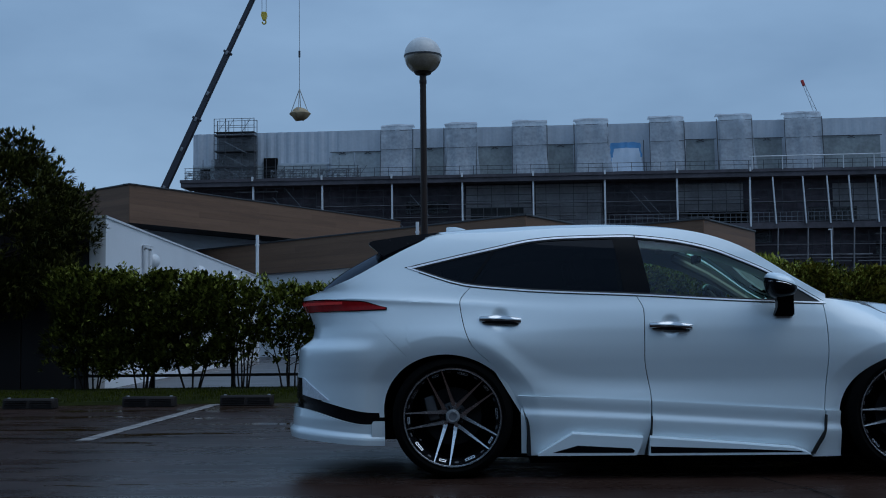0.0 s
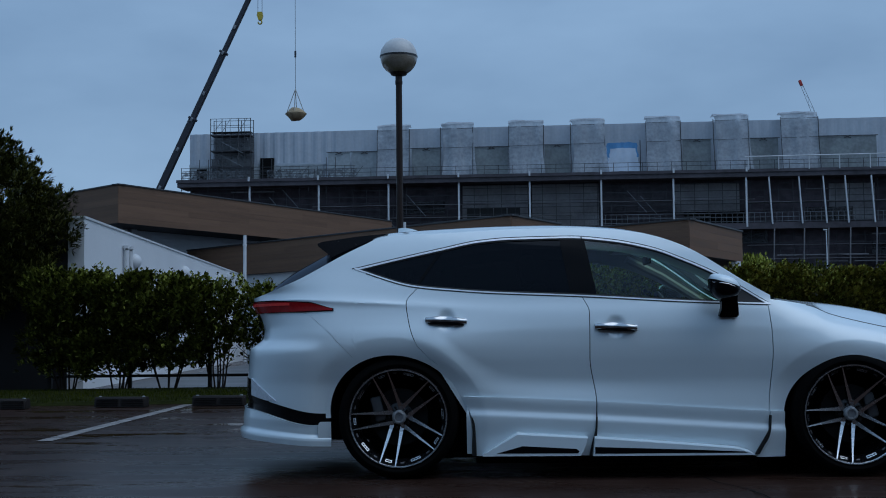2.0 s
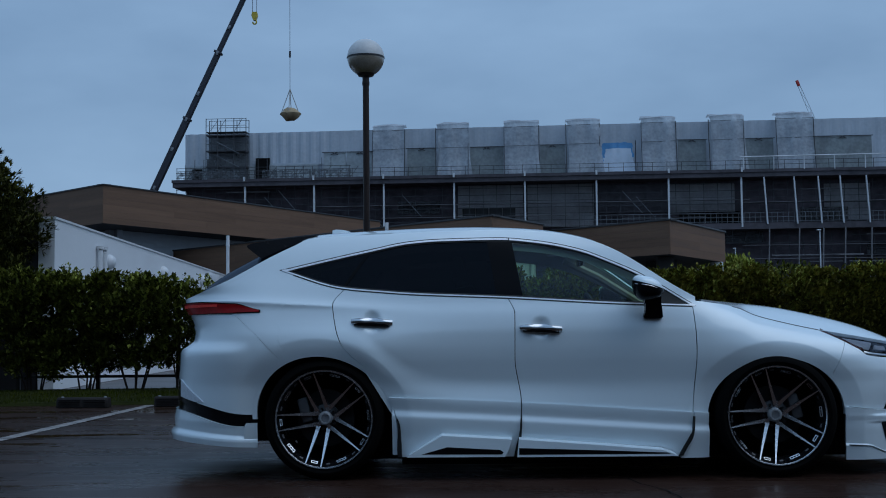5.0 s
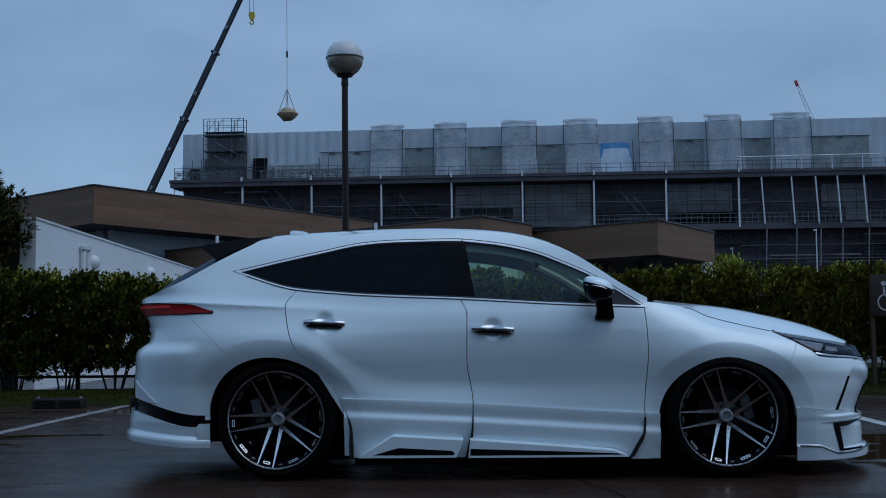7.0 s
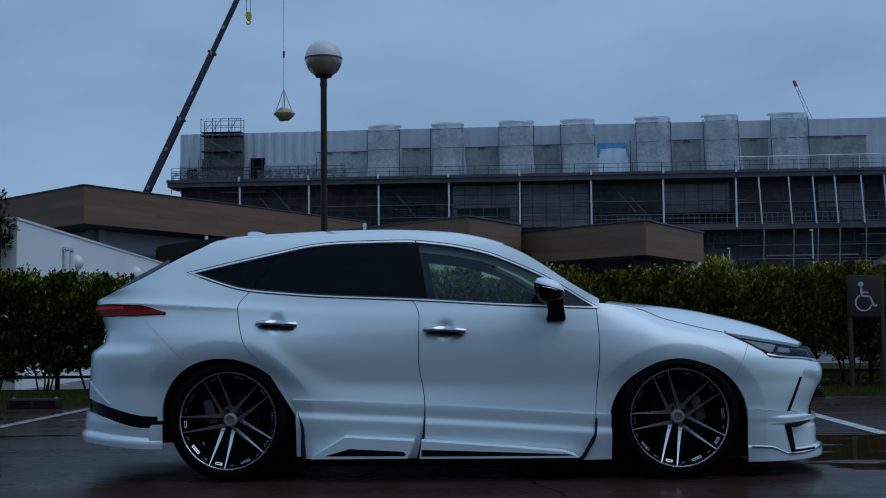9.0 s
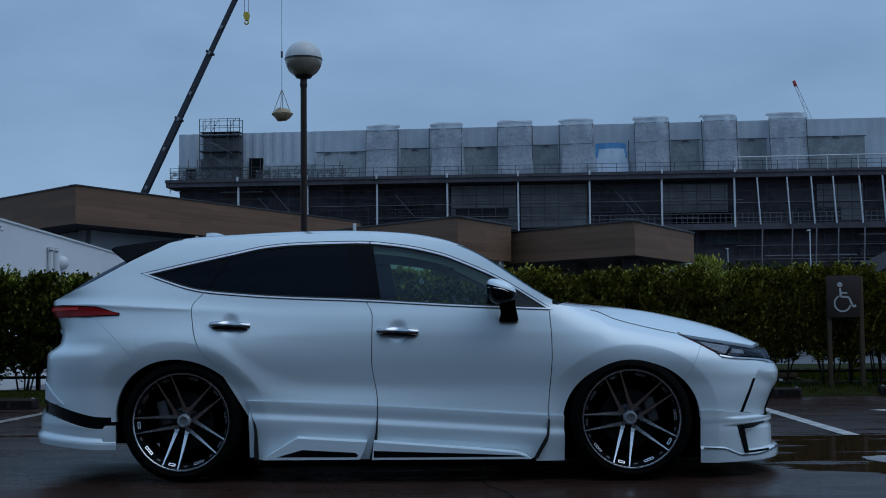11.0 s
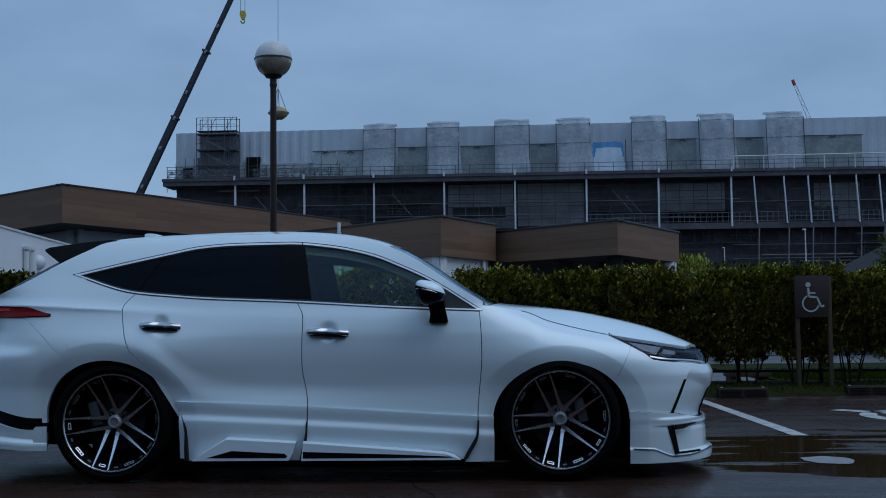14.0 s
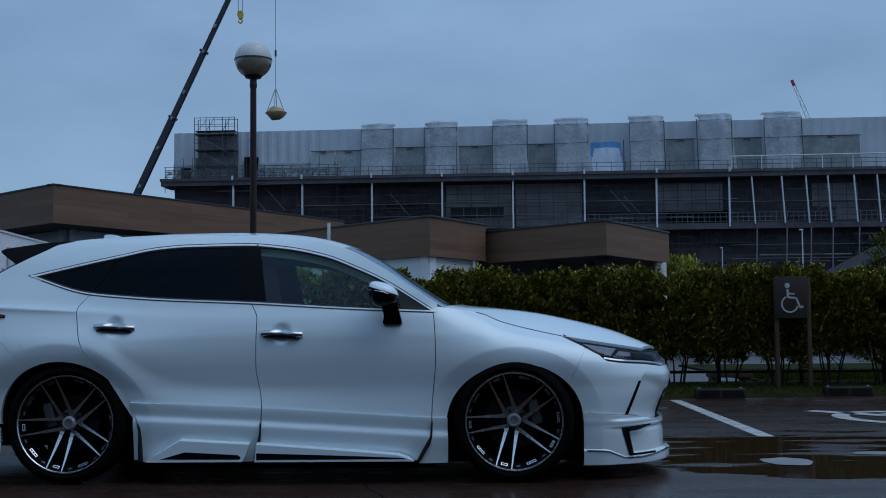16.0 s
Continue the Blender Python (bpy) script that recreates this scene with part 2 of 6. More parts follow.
M_BLACK_CAP = material("dark_metal_coping", (0.05, 0.05, 0.052), 0.45, metal=0.6)
M_WHITE_PIPE = material("white_enamel_pipe", (0.62, 0.63, 0.64), 0.45, spread=0.08)
M_LEAF = leaf_material("hedge_leaf", (0.016, 0.019, 0.004), (0.215, 0.225, 0.038), 0.7, 0.06)
M_LEAF_OLIVE = leaf_material("olive_hedge_leaf", (0.042, 0.038, 0.008), (0.38, 0.325, 0.058), 0.7, 0.06)
M_LEAF_NEW = leaf_material("fresh_hedge_leaf", (0.13, 0.15, 0.025), (0.52, 0.53, 0.10), 0.65, 0.08)
M_CONIFER = leaf_material("conifer_needle", (0.014, 0.018, 0.005), (0.150, 0.145, 0.028), 0.75, 0.08)
M_BARK = material("shrub_bark", (0.032, 0.024, 0.019), 0.85, spread=0.3, scale=14, fine=90, bump=0.004, spec=0.15)
M_FENCE = material("dark_fence_steel", (0.02, 0.019, 0.018), 0.5, metal=0.3)
M_POLE = material("brown_lamp_pole", (0.030, 0.020, 0.017), 0.45, metal=0.2, spread=0.2, spec=0.25)
M_GLOBE_TOP = material("frosted_globe_dome", (0.56, 0.56, 0.55), 0.35, spread=0.12, scale=5, fine=30)
M_GLOBE_LOW = material("smoked_globe_glass", (0.23, 0.195, 0.15), 0.12, spread=0.35, scale=7, coat=0.6)
M_SIGN = material("brown_sign_board", (0.036, 0.027, 0.023), 0.6, spread=0.2, scale=4, spec=0.2)
M_SIGN_WHITE = material("white_sign_paint", (0.42, 0.42, 0.41), 0.5, spread=0.15)
M_SIGN_POST = material("weathered_timber_post", (0.070, 0.050, 0.034), 0.8, spread=0.3, scale=5, fine=60, stretch=(3, 3, 0.5), spec=0.1)
M_SHEET = material("pale_corrugated_sheet", (0.44, 0.48, 0.53), 0.55, spread=0.14, scale=0.25, fine=2.5)
M_TENT = sheeting_material("translucent_site_sheeting", (0.47, 0.505, 0.545), 0.22)
M_TENT_GREY = sheeting_material("grey_mesh_sheeting", (0.50, 0.545, 0.565), 0.16)
M_DECK_MESH = sheeting_material("thin_deck_mesh", (0.26, 0.28, 0.30), 0.72)
M_TENT_DIM = sheeting_material("dull_safety_net", (0.085, 0.088, 0.092), 0.45)
M_DULL_SHEET = sheeting_material("dull_grey_sheeting", (0.40, 0.385, 0.39), 0.15)
M_NET_GREEN = sheeting_material("greenish_mesh_sheeting", (0.37, 0.405, 0.41), 0.18)
M_TOWER_NET = sheeting_material("grey_tower_net", (0.19, 0.20, 0.21), 0.25)
M_TARP = material("blue_tarpaulin", (0.09, 0.27, 0.52), 0.5, spread=0.3, scale=0.8)
M_PALE_TARP = material("pale_blue_tarpaulin", (0.56, 0.64, 0.74), 0.6, spread=0.2, scale=0.7)
M_SCAFF = material("galvanised_scaffold_tube", (0.19, 0.20, 0.215), 0.5, metal=0.4, spread=0.3, scale=0.3)
M_BOARD = material("weathered_scaffold_board", (0.16, 0.155, 0.16), 0.7, spread=0.5, scale=0.4)
M_SCAFF_DARK = material("dull_scaffold_frame", (0.055, 0.056, 0.062), 0.6, metal=0.2, spread=0.5, scale=0.3)
M_DARK_WALL = material("dark_netted_facade", (0.086, 0.073, 0.083), 0.8, spread=0.75, scale=0.13, fine=0.9, spec=0.15)
M_DECK = material("dark_slab_edge", (0.082, 0.075, 0.084), 0.75, spread=0.45, scale=0.25, fine=1.5, spec=0.2)
M_COLUMN = material("white_steel_column", (0.60, 0.62, 0.64), 0.5, spread=0.2, scale=0.5)
M_CRANE = material("navy_crane_boom", (0.018, 0.019, 0.028), 0.45, spread=0.2)
M_YELLOW = material("yellow_crane_paint", (0.50, 0.38, 0.03), 0.5, spread=0.1)
M_RED = material("red_crane_paint", (0.42, 0.035, 0.03), 0.5, spread=0.1)
M_CABLE = material("steel_cable", (0.10, 0.10, 0.11), 0.5, metal=0.6)
M_SLING = material("pale_webbing_sling", (0.34, 0.34, 0.32), 0.8, spread=0.15)
M_BAG = material("tan_bulk_bag", (0.31, 0.235, 0.14), 0.8, spread=0.4, scale=1.1)
M_TYRE = material("black_tyre_rubber", (0.004, 0.004, 0.004), 0.8, spread=0.2, scale=30, spec=0.03)
M_RIM_BLACK = material("gloss_black_wheel", (0.006, 0.006, 0.007), 0.25, spread=0.1, coat=0.2, spec=0.35)
M_RIM_CUT = material("machined_alloy_face", (0.72, 0.74, 0.76), 0.24, metal=1.0, spread=0.05, scale=40, fine=300, rough_spread=0.05)
M_CAP_RING = material("silver_centre_ring", (0.32, 0.335, 0.35), 0.3, metal=0.3, spread=0.1, scale=40)
M_CAP_DISC = material("grey_centre_disc", (0.19, 0.20, 0.215), 0.35, metal=0.3, spread=0.2, scale=30)
M_DISC = material("brake_disc_steel", (0.022, 0.022, 0.023), 0.5, metal=0.8)
M_CALIPER = material("grey_brake_caliper", (0.11, 0.11, 0.115), 0.5, metal=0.4)
M_CHROME = material("bright_chrome", (0.50, 0.51, 0.52), 0.14, metal=1.0, spread=0.02, rough_spread=0.03)
M_SATIN = material("satin_bright_strip", (0.80, 0.83, 0.86), 0.30, metal=0.3, spread=0.03, rough_spread=0.03)
M_BLACK_TRIM = material("black_gloss_trim", (0.005, 0.005, 0.006), 0.2, spread=0.1, spec=0.07)
M_BLACK_MATT = material("black_moulded_plastic", (0.014, 0.014, 0.014), 0.6, spread=0.15)
M_UNDER = material("black_underbody", (0.006, 0.006, 0.006), 0.85, spec=0.1)
M_GLASS_DARK = window_glass("privacy_glass", (0.045, 0.037, 0.042), 0.27)
M_GLASS_CLEAR = window_glass("green_tinted_glass", (0.72, 0.92, 0.72), 0.88)
M_GLASS_LAMP = window_glass("clear_lamp_lens", (0.70, 0.72, 0.75), 0.35)
M_RED_LENS = material("red_tail_lens", (0.28, 0.008, 0.010), 0.2, spread=0.35, scale=9, spec=0.15)
M_MARKER = material("dark_marker_lens", (0.070, 0.022, 0.018), 0.3, spread=0.2, scale=9, spec=0.2)
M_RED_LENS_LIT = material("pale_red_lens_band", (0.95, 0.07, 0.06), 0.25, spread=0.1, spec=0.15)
M_LAMP_SILVER = material("silver_lamp_bowl", (0.56, 0.60, 0.65), 0.35, spread=0.3, scale=14, fine=60)
M_SPOILER = material("dark_gloss_spoiler", (0.022, 0.022, 0.025), 0.22, spread=0.15, spec=0.4, coat=0.3)
M_SEAT = material("charcoal_seat_fabric", (0.020, 0.021, 0.022), 0.85, spread=0.15, spec=0.15)
M_TRIM_LIGHT = material("grey_interior_trim", (0.33, 0.335, 0.325), 0.7, spread=0.06)


# ---------------------------------------------------------------- building blocks
def part(name, bm, mat, parent=None, label="", smooth=True, kind=""):
    """Links a bmesh as one mesh object, under a thing where one is given."""
    me = bpy.data.meshes.new(name)
    bm.normal_update()
    bm.to_mesh(me)
    bm.free()
    mats = mat if isinstance(mat, (list, tuple)) else [mat]
    for k in mats:
        me.materials.append(k)
    if smooth:
        me.shade_smooth()
        me.set_sharp_from_angle(angle=radians(38))
    ob = new(name, me)
    if parent is not None:
        ob.parent = parent
    return tagged(ob, label, "", "", kind)


def thing(name, label, category, at=(0, 0, 0), group="", kind="", turn=0.0):
    ob = new(name)
    ob.matrix_basis = pose(*at, 0, 0, turn)
    return tagged(ob, label, category, group, kind)


def add_box(bm, lo, hi, slot=0, bevel=0.0):
    r = bmesh.ops.create_cube(bm, size=1.0)
    c = [(a + b) / 2 for a, b in zip(lo, hi)]
    d = [b - a for a, b in zip(lo, hi)]
    for v in r["verts"]:
        v.co = Vector((c[0] + v.co.x * d[0], c[1] + v.co.y * d[1], c[2] + v.co.z * d[2]))
    faces = {f for v in r["verts"] for f in v.link_faces}
    for f in faces:
        f.material_index = slot
    if bevel:
        edges = list({e for f in faces for e in f.edges})
        bmesh.ops.bevel(bm, geom=edges, offset=bevel, segments=2, affect="EDGES", profile=0.5)


def boxed(lo, hi, bevel=0.0):
    bm = bmesh.new()
    add_box(bm, lo, hi, 0, bevel)
    return bm


def add_tube(bm, a, b, ra, rb=None, seg=8, caps=True):
    a, b = Vector(a), Vector(b)
    rb = ra if rb is None else rb
    d = (b - a).normalized()
    u = d.orthogonal().normalized()
    w = d.cross(u)
    rings = []
    for p, r in ((a, ra), (b, rb)):
        rings.append([bm.verts.new(p + r * (math.cos(2 * math.pi * k / seg) * u + math.sin(2 * math.pi * k / seg) * w)) for k in range(seg)])
    for k in range(seg):
        j = (k + 1) % seg
        bm.faces.new((rings[0][k], rings[0][j], rings[1][j], rings[1][k]))
    if caps:
        bm.faces.new(list(reversed(rings[0])))
        bm.faces.new(rings[1])


def add_path(bm, pts, radii, seg=8):
    """A round tube along a bent line."""
    pts = [Vector(p) for p in pts]
    rings = []
    for i, p in enumerate(pts):
        d = (pts[min(i + 1, len(pts) - 1)] - pts[max(i - 1, 0)]).normalized()
        u = d.cross(Vector((0.13, 0.21, 0.97))).normalized()
        w = d.cross(u)
        r = radii[i] if isinstance(radii, (list, tuple)) else radii
        rings.append([bm.verts.new(p + r * (math.cos(2 * math.pi * k / seg) * u + math.sin(2 * math.pi * k / seg) * w)) for k in range(seg)])
    for q, s in zip(rings, rings[1:]):
        for k in range(seg):
            j = (k + 1) % seg
            bm.faces.new((q[k], q[j], s[j], s[k]))
    bm.faces.new(list(reversed(rings[0])))
    bm.faces.new(rings[-1])


def tube(a, b, ra, rb=None, seg=8):
    bm = bmesh.new()
    add_tube(bm, a, b, ra, rb, seg)
    return bm


def add_lathe(bm, profile, axis="z", centre=(0, 0, 0), seg=32, slot=0):
    """A profile of (radius, height) turned round an axis."""
    c = Vector(centre)
    rings = []
    for r, h in profile:
        ring = []
        for k in range(seg):
            a = 2 * math.pi * k / seg
            p = (r * math.cos(a), r * math.sin(a), h) if axis == "z" else (r * math.cos(a), h, r * math.sin(a))
            ring.append(bm.verts.new(c + Vector(p)))
        rings.append(ring)
    for q, s in zip(rings, rings[1:]):
        for k in range(seg):
            j = (k + 1) % seg
            f = bm.faces.new((q[k], q[j], s[j], s[k]))
            f.material_index = slot


def add_prism(bm, outline, lo, hi, axis="y", slot=0):
    """An outline of (a, b) pairs pushed out from lo to hi along an axis."""
    def at(a, b, h):
        return {"y": (a, h, b), "z": (a, b, h), "x": (h, a, b)}[axis]
    q = [bm.verts.new(at(a, b, lo)) for a, b in outline]
    s = [bm.verts.new(at(a, b, hi)) for a, b in outline]
    k = len(q)
    fs = [bm.faces.new(q), bm.faces.new(list(reversed(s)))]
    for i in range(k):
        j = (i + 1) % k
        fs.append(bm.faces.new((q[j], q[i], s[i], s[j])))
    for f in fs:
        f.material_index = slot
    bmesh.ops.recalc_face_normals(bm, faces=fs)


def curve(*pairs):
    """A smooth line through (x, y) pairs that never overshoots."""
    xs, ys = np.array([p[0] for p in pairs], float), np.array([p[1] for p in pairs], float)
    h, d = np.diff(xs), np.diff(ys) / np.diff(xs)
    m = np.zeros(len(xs))
    m[0], m[-1] = d[0], d[-1]
    for i in range(1, len(xs) - 1):
        if d[i - 1] * d[i] > 0:
            w1, w2 = 2 * h[i] + h[i - 1], h[i] + 2 * h[i - 1]
            m[i] = (w1 + w2) / (w1 / d[i - 1] + w2 / d[i])

    xs, ys, h, m, last = xs.tolist(), ys.tolist(), h.tolist(), m.tolist(), len(xs) - 2

    def f(x):
        x = min(max(x, xs[0]), xs[-1])
        i = 0
        while i < last and x >= xs[i + 1]:
            i += 1
        t = (x - xs[i]) / h[i]
        r = 1 - t
        return (1 + 2 * t) * r * r * ys[i] + t * r * r * h[i] * m[i] + t * t * (3 - 2 * t) * ys[i + 1] - t * t * r * h[i] * m[i + 1]
    return f


def smooth_step(a, b, x):
    t = min(max((x - a) / (b - a), 0.0), 1.0)
    return t * t * (3 - 2 * t)


# ---------------------------------------------------------------- ground
def verge_edge(x):
    """Where the asphalt ends and the planted verge begins."""
    return 14.25 + 0.085 * (x + 3.0)


def build_ground():
    bm = bmesh.new()
    q = [bm.verts.new((x, y, -0.004)) for x, y in ((-1500, -400), (1500, -400), (1500, 2500), (-1500, 2500))]
    bm.faces.new(q)
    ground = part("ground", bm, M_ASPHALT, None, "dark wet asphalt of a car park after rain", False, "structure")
    ground["category"] = "asphalt"

    # planted verge with a soft raised edge
    bm = bmesh.new()
    rows = []
    for i in range(91):
        x = -13 + 26 * i / 90
        e = verge_edge(x) + 0.03 * noise.noise((x * 1.3, 2.0, 0.0))
        row = []
        for dy, z in ((0.0, -0.002), (0.03, 0.035), (0.35, 0.062), (0.9, 0.085), (1.6, 0.10), (2.3, 0.09), (2.9, 0.03), (2.95, -0.002)):
            zz = z + (0.012 * noise.noise((x * 2.1, dy * 3, 5.0)) if z > 0.04 else 0)
            row.append(bm.verts.new((x, e + dy, zz)))
        rows.append(row)
    for a, b in zip(rows, rows[1:]):
        for k in range(len(a) - 1):
            bm.faces.new((a[k], b[k], b[k + 1], a[k + 1]))
    verge = part("verge", bm, M_GRASS_SOIL, None, "strip of wet turf along the parking bays", True, "structure")
    verge["category"] = "lawn"

    bm = bmesh.new()
    rng = random.Random(4)
    for _ in range(42000):
        x = rng.uniform(-7.5, 9.8)
        dy = rng.uniform(0.02, 1.9)
        y = verge_edge(x) + dy
        z = 0.03 + 0.05 * min(1, dy / 0.9)
        h, a, w = rng.uniform(0.02, 0.055), rng.uniform(0, 6.3), 0.004
        lx, ly = rng.uniform(-0.02, 0.02), rng.uniform(-0.02, 0.02)
        p = Vector((x, y, z))
        d = Vector((math.cos(a) * w, math.sin(a) * w, 0))
        bm.faces.new((bm.verts.new(p - d), bm.verts.new(p + d), bm.verts.new(p + Vector((lx, ly, h)))))
    g = part("grass", bm, M_GRASS, None, "short wet grass on the verge", False, "stuff")
    g["category"] = "grass"

    # paved path and yard behind the hedge
    bm = boxed((-5.35, 18.2, -0.05), (16, 33.5, 0.006))
    yard = part("pavement", bm, M_PAVE, None, "pale grey wet paving behind the hedge", False, "structure")
    yard["category"] = "paving"
    bm = boxed((6.85, 17.6, -0.02), (16, 26.0, 0.05))
    lawn = part("lawn", bm, M_GRASS_SOIL, None, "green lawn behind the hedge", False, "structure")
    lawn["category"] = "lawn"
    bm = bmesh.new()
    for _ in range(14000):
        x, y = rng.uniform(6.9, 12), rng.uniform(17.7, 22.0)
        h, a = rng.uniform(0.03, 0.08), rng.uniform(0, 6.3)
        d = Vector((math.cos(a), math.sin(a), 0)) * 0.008
        p = Vector((x, y, 0.05))
        bm.faces.new((bm.verts.new(p - d), bm.verts.new(p + d), bm.verts.new(p + Vector((rng.uniform(-0.03, 0.03), 0, h)))))
    g = part("grass", bm, M_GRASS, None, "wet green grass behind the hedge", False, "stuff")
    g["category"] = "grass"


def painted_strip(name, pts, width, label, parent=None, mat=None):
    """A painted stripe along a line on the asphalt, with slightly ragged edges."""
    bm = bmesh.new()
    rows = []
    pts = [Vector((x, y, 0)) for x, y in pts]
    for i, p in enumerate(pts):
        d = (pts[min(i + 1, len(pts) - 1)] - pts[max(i - 1, 0)]).normalized()
        s = Vector((-d.y, d.x, 0)) * width / 2
        j = 0.006 * noise.noise((p.x * 9, p.y * 9, 1.0))
        rows.append([bm.verts.new(p + s * (1 + j) + Vector((0, 0, 0.001))), bm.verts.new(p - s * (1 - j) + Vector((0, 0, 0.001)))])
    for a, b in zip(rows, rows[1:]):
        bm.faces.new((a[0], a[1], b[1], b[0]))
    bmesh.ops.recalc_face_normals(bm, faces=bm.faces)
    for f in bm.faces:
        if f.normal.z < 0:
            f.normal_flip()
    return part(name, bm, mat or M_LINE, parent, label, False)


def straight(a, b, n=24):
    return [(a[0] + (b[0] - a[0]) * i / n, a[1] + (b[1] - a[1]) * i / n) for i in range(n + 1)]


def build_markings():
    for a, b in (((-3.04, 9.42), (-2.97, 14.12)), ((4.885, 9.60), (4.92, 14.45))):
        ln = painted_strip("parking_line", straight(a, b), 0.135, "worn white parking bay line on wet asphalt")
        if a[0] < 0:
            ln.data.materials[0] = M_LINE_DARK
        tagged(ln, "", "road marking", "parking bay lines", "structure")
    # the straight laying joint at the foot of the bays, and a short crack beside the car
    joint = painted_strip("asphalt_joint", [(x, y + 0.008 * noise.noise((x * 2.0, 0.0, 3.0))) for x, y in straight((-8.0, 9.78), (9.5, 9.50), 90)], 0.022, "dark narrow laying joint in the asphalt", mat=M_CONC)
    tagged(joint, "", "asphalt", "", "structure")
    way = ((1.85, 6.76), (1.87, 6.62), (1.89, 6.50), (1.915, 6.44), (1.94, 6.37), (2.0, 6.22), (2.005, 6.10), (2.025, 6.0), (2.03, 5.82))
    crack = painted_strip("asphalt_crack", way, 0.011, "thin dark crack in the asphalt", mat=M_UNDER)
    tagged(crack, "", "asphalt", "", "structure")
    # the accessible-bay emblem painted on the asphalt: wheel ring, seat and footrest strokes
    mark = thing("bay_emblem", "worn white accessible-bay emblem painted on the asphalt", "road marking", kind="structure")
    ring = [(6.72 + 0.62 * math.cos(a), 11.55 + 0.78 * math.sin(a)) for a in [math.radians(60 + 290 * k / 40) for k in range(41)]]
    painted_strip("wheel_ring", ring, 0.17, "", mark)
    painted_strip("seat_stroke", straight((6.02, 12.52), (6.60, 11.75), 12), 0.20, "", mark)
    painted_strip("footrest_stroke", straight((6.62, 12.05), (7.6, 12.10), 12), 0.15, "", mark)


def wheel_stop(at, turn=0.0, group="wheel stops"):
    """A low concrete parking block with a ribbed face in two bays and rounded ends."""
    t = thing("wheel_stop", "weathered grey concrete wheel stop with a ribbed face", "wheel stop", (*at, 0), group, "", turn)
    bm = bmesh.new()
    add_prism(bm, [(-0.075, 0.0), (0.075, 0.0), (0.065, 0.095), (0.045, 0.118), (-0.035, 0.118), (-0.058, 0.095)], -0.31, 0.31, "x")
    bmesh.ops.bevel(bm, geom=[e for e in bm.edges if e.is_manifold], offset=0.006, segments=1, affect="EDGES")
    part("block", bm, M_CONC, t)
    for x0 in (-0.285, 0.02):
        bm = bmesh.new()
        for k in range(4):
            z = 0.028 + 0.02 * k
            add_box(bm, (x0, -0.082, z), (x0 + 0.265, -0.062, z + 0.009))
        part("rib_panel", bm, M_CONC, t, "", False)
    for x in (-0.26, 0.26):
        part("fixing_cap", tube((x, 0.005, 0.116), (x, 0.005, 0.128), 0.022, 0.016, 10), M_SCAFF, t, "grey steel fixing cap")
    return t


build_ground()
build_markings()


def build_unseen_wall():
    """An unseen dark block added behind the viewer to darken reflections and side light."""
    bm = bmesh.new()
    add_box(bm, (-45, -20, 0), (45, -15, 9.5))
    ob = part("unseen_wall_south", bm, M_SOUTH, None, "plain dark unseen wall added to darken reflections in the car", False, "structure")
    ob["category"] = "wall"


build_unseen_wall()


def pale_patch(at, length, width, seed):
    """A thin asphalt island, uneven in outline, sky sheen painted as pale grey."""
    bm = bmesh.new()
    pts = []
    for k in range(36):
        a = 2 * math.pi * k / 36
        r = 1 + 0.22 * noise.noise((math.cos(a) * 1.6, math.sin(a) * 1.6, seed))
        pts.append(bm.verts.new((at[0] + math.cos(a) * length * r, at[1] + math.sin(a) * width * r, 0.0005)))
    bm.faces.new(pts)
    ob = part("sheen_island", bm, M_PATCH, None, "bare asphalt island, its sky sheen painted pale grey", False, "structure")
    ob["category"] = "asphalt"


pale_patch((4.60, 7.80), 0.17, 0.22, 3)
pale_patch((5.36, 8.28), 0.20, 0.10, 5)
for px, py, pt in ((-5.02, 13.56, -4), (-3.68, 13.76, -4), (-2.55, 13.88, 0), (-1.3, 13.95, 0), (1.2, 14.25, 2), (3.6, 14.55, 2), (5.55, 14.88, 2), (7.22, 15.16, 6)):
    wheel_stop((px, py), pt)


# ---------------------------------------------------------------- planting
def add_leaf(bm, p, d, up, size, width=0.5, fold=0.25):
    """A pointed leaf folded along its rib."""
    d = d.normalized()
    s = d.cross(up)
    if s.length < 1e-4:
        s = d.orthogonal()
    s.normalize()
    nrm = s.cross(d)
    a, b = bm.verts.new(p), bm.verts.new(p + d * size)
    m = p + d * size * 0.48
    l = bm.verts.new(m + s * size * width / 2 + nrm * size * fold * 0.3)
    r = bm.verts.new(m - s * size * width / 2 + nrm * size * fold * 0.3)
    bm.faces.new((a, r, b))
    bm.faces.new((a, b, l))


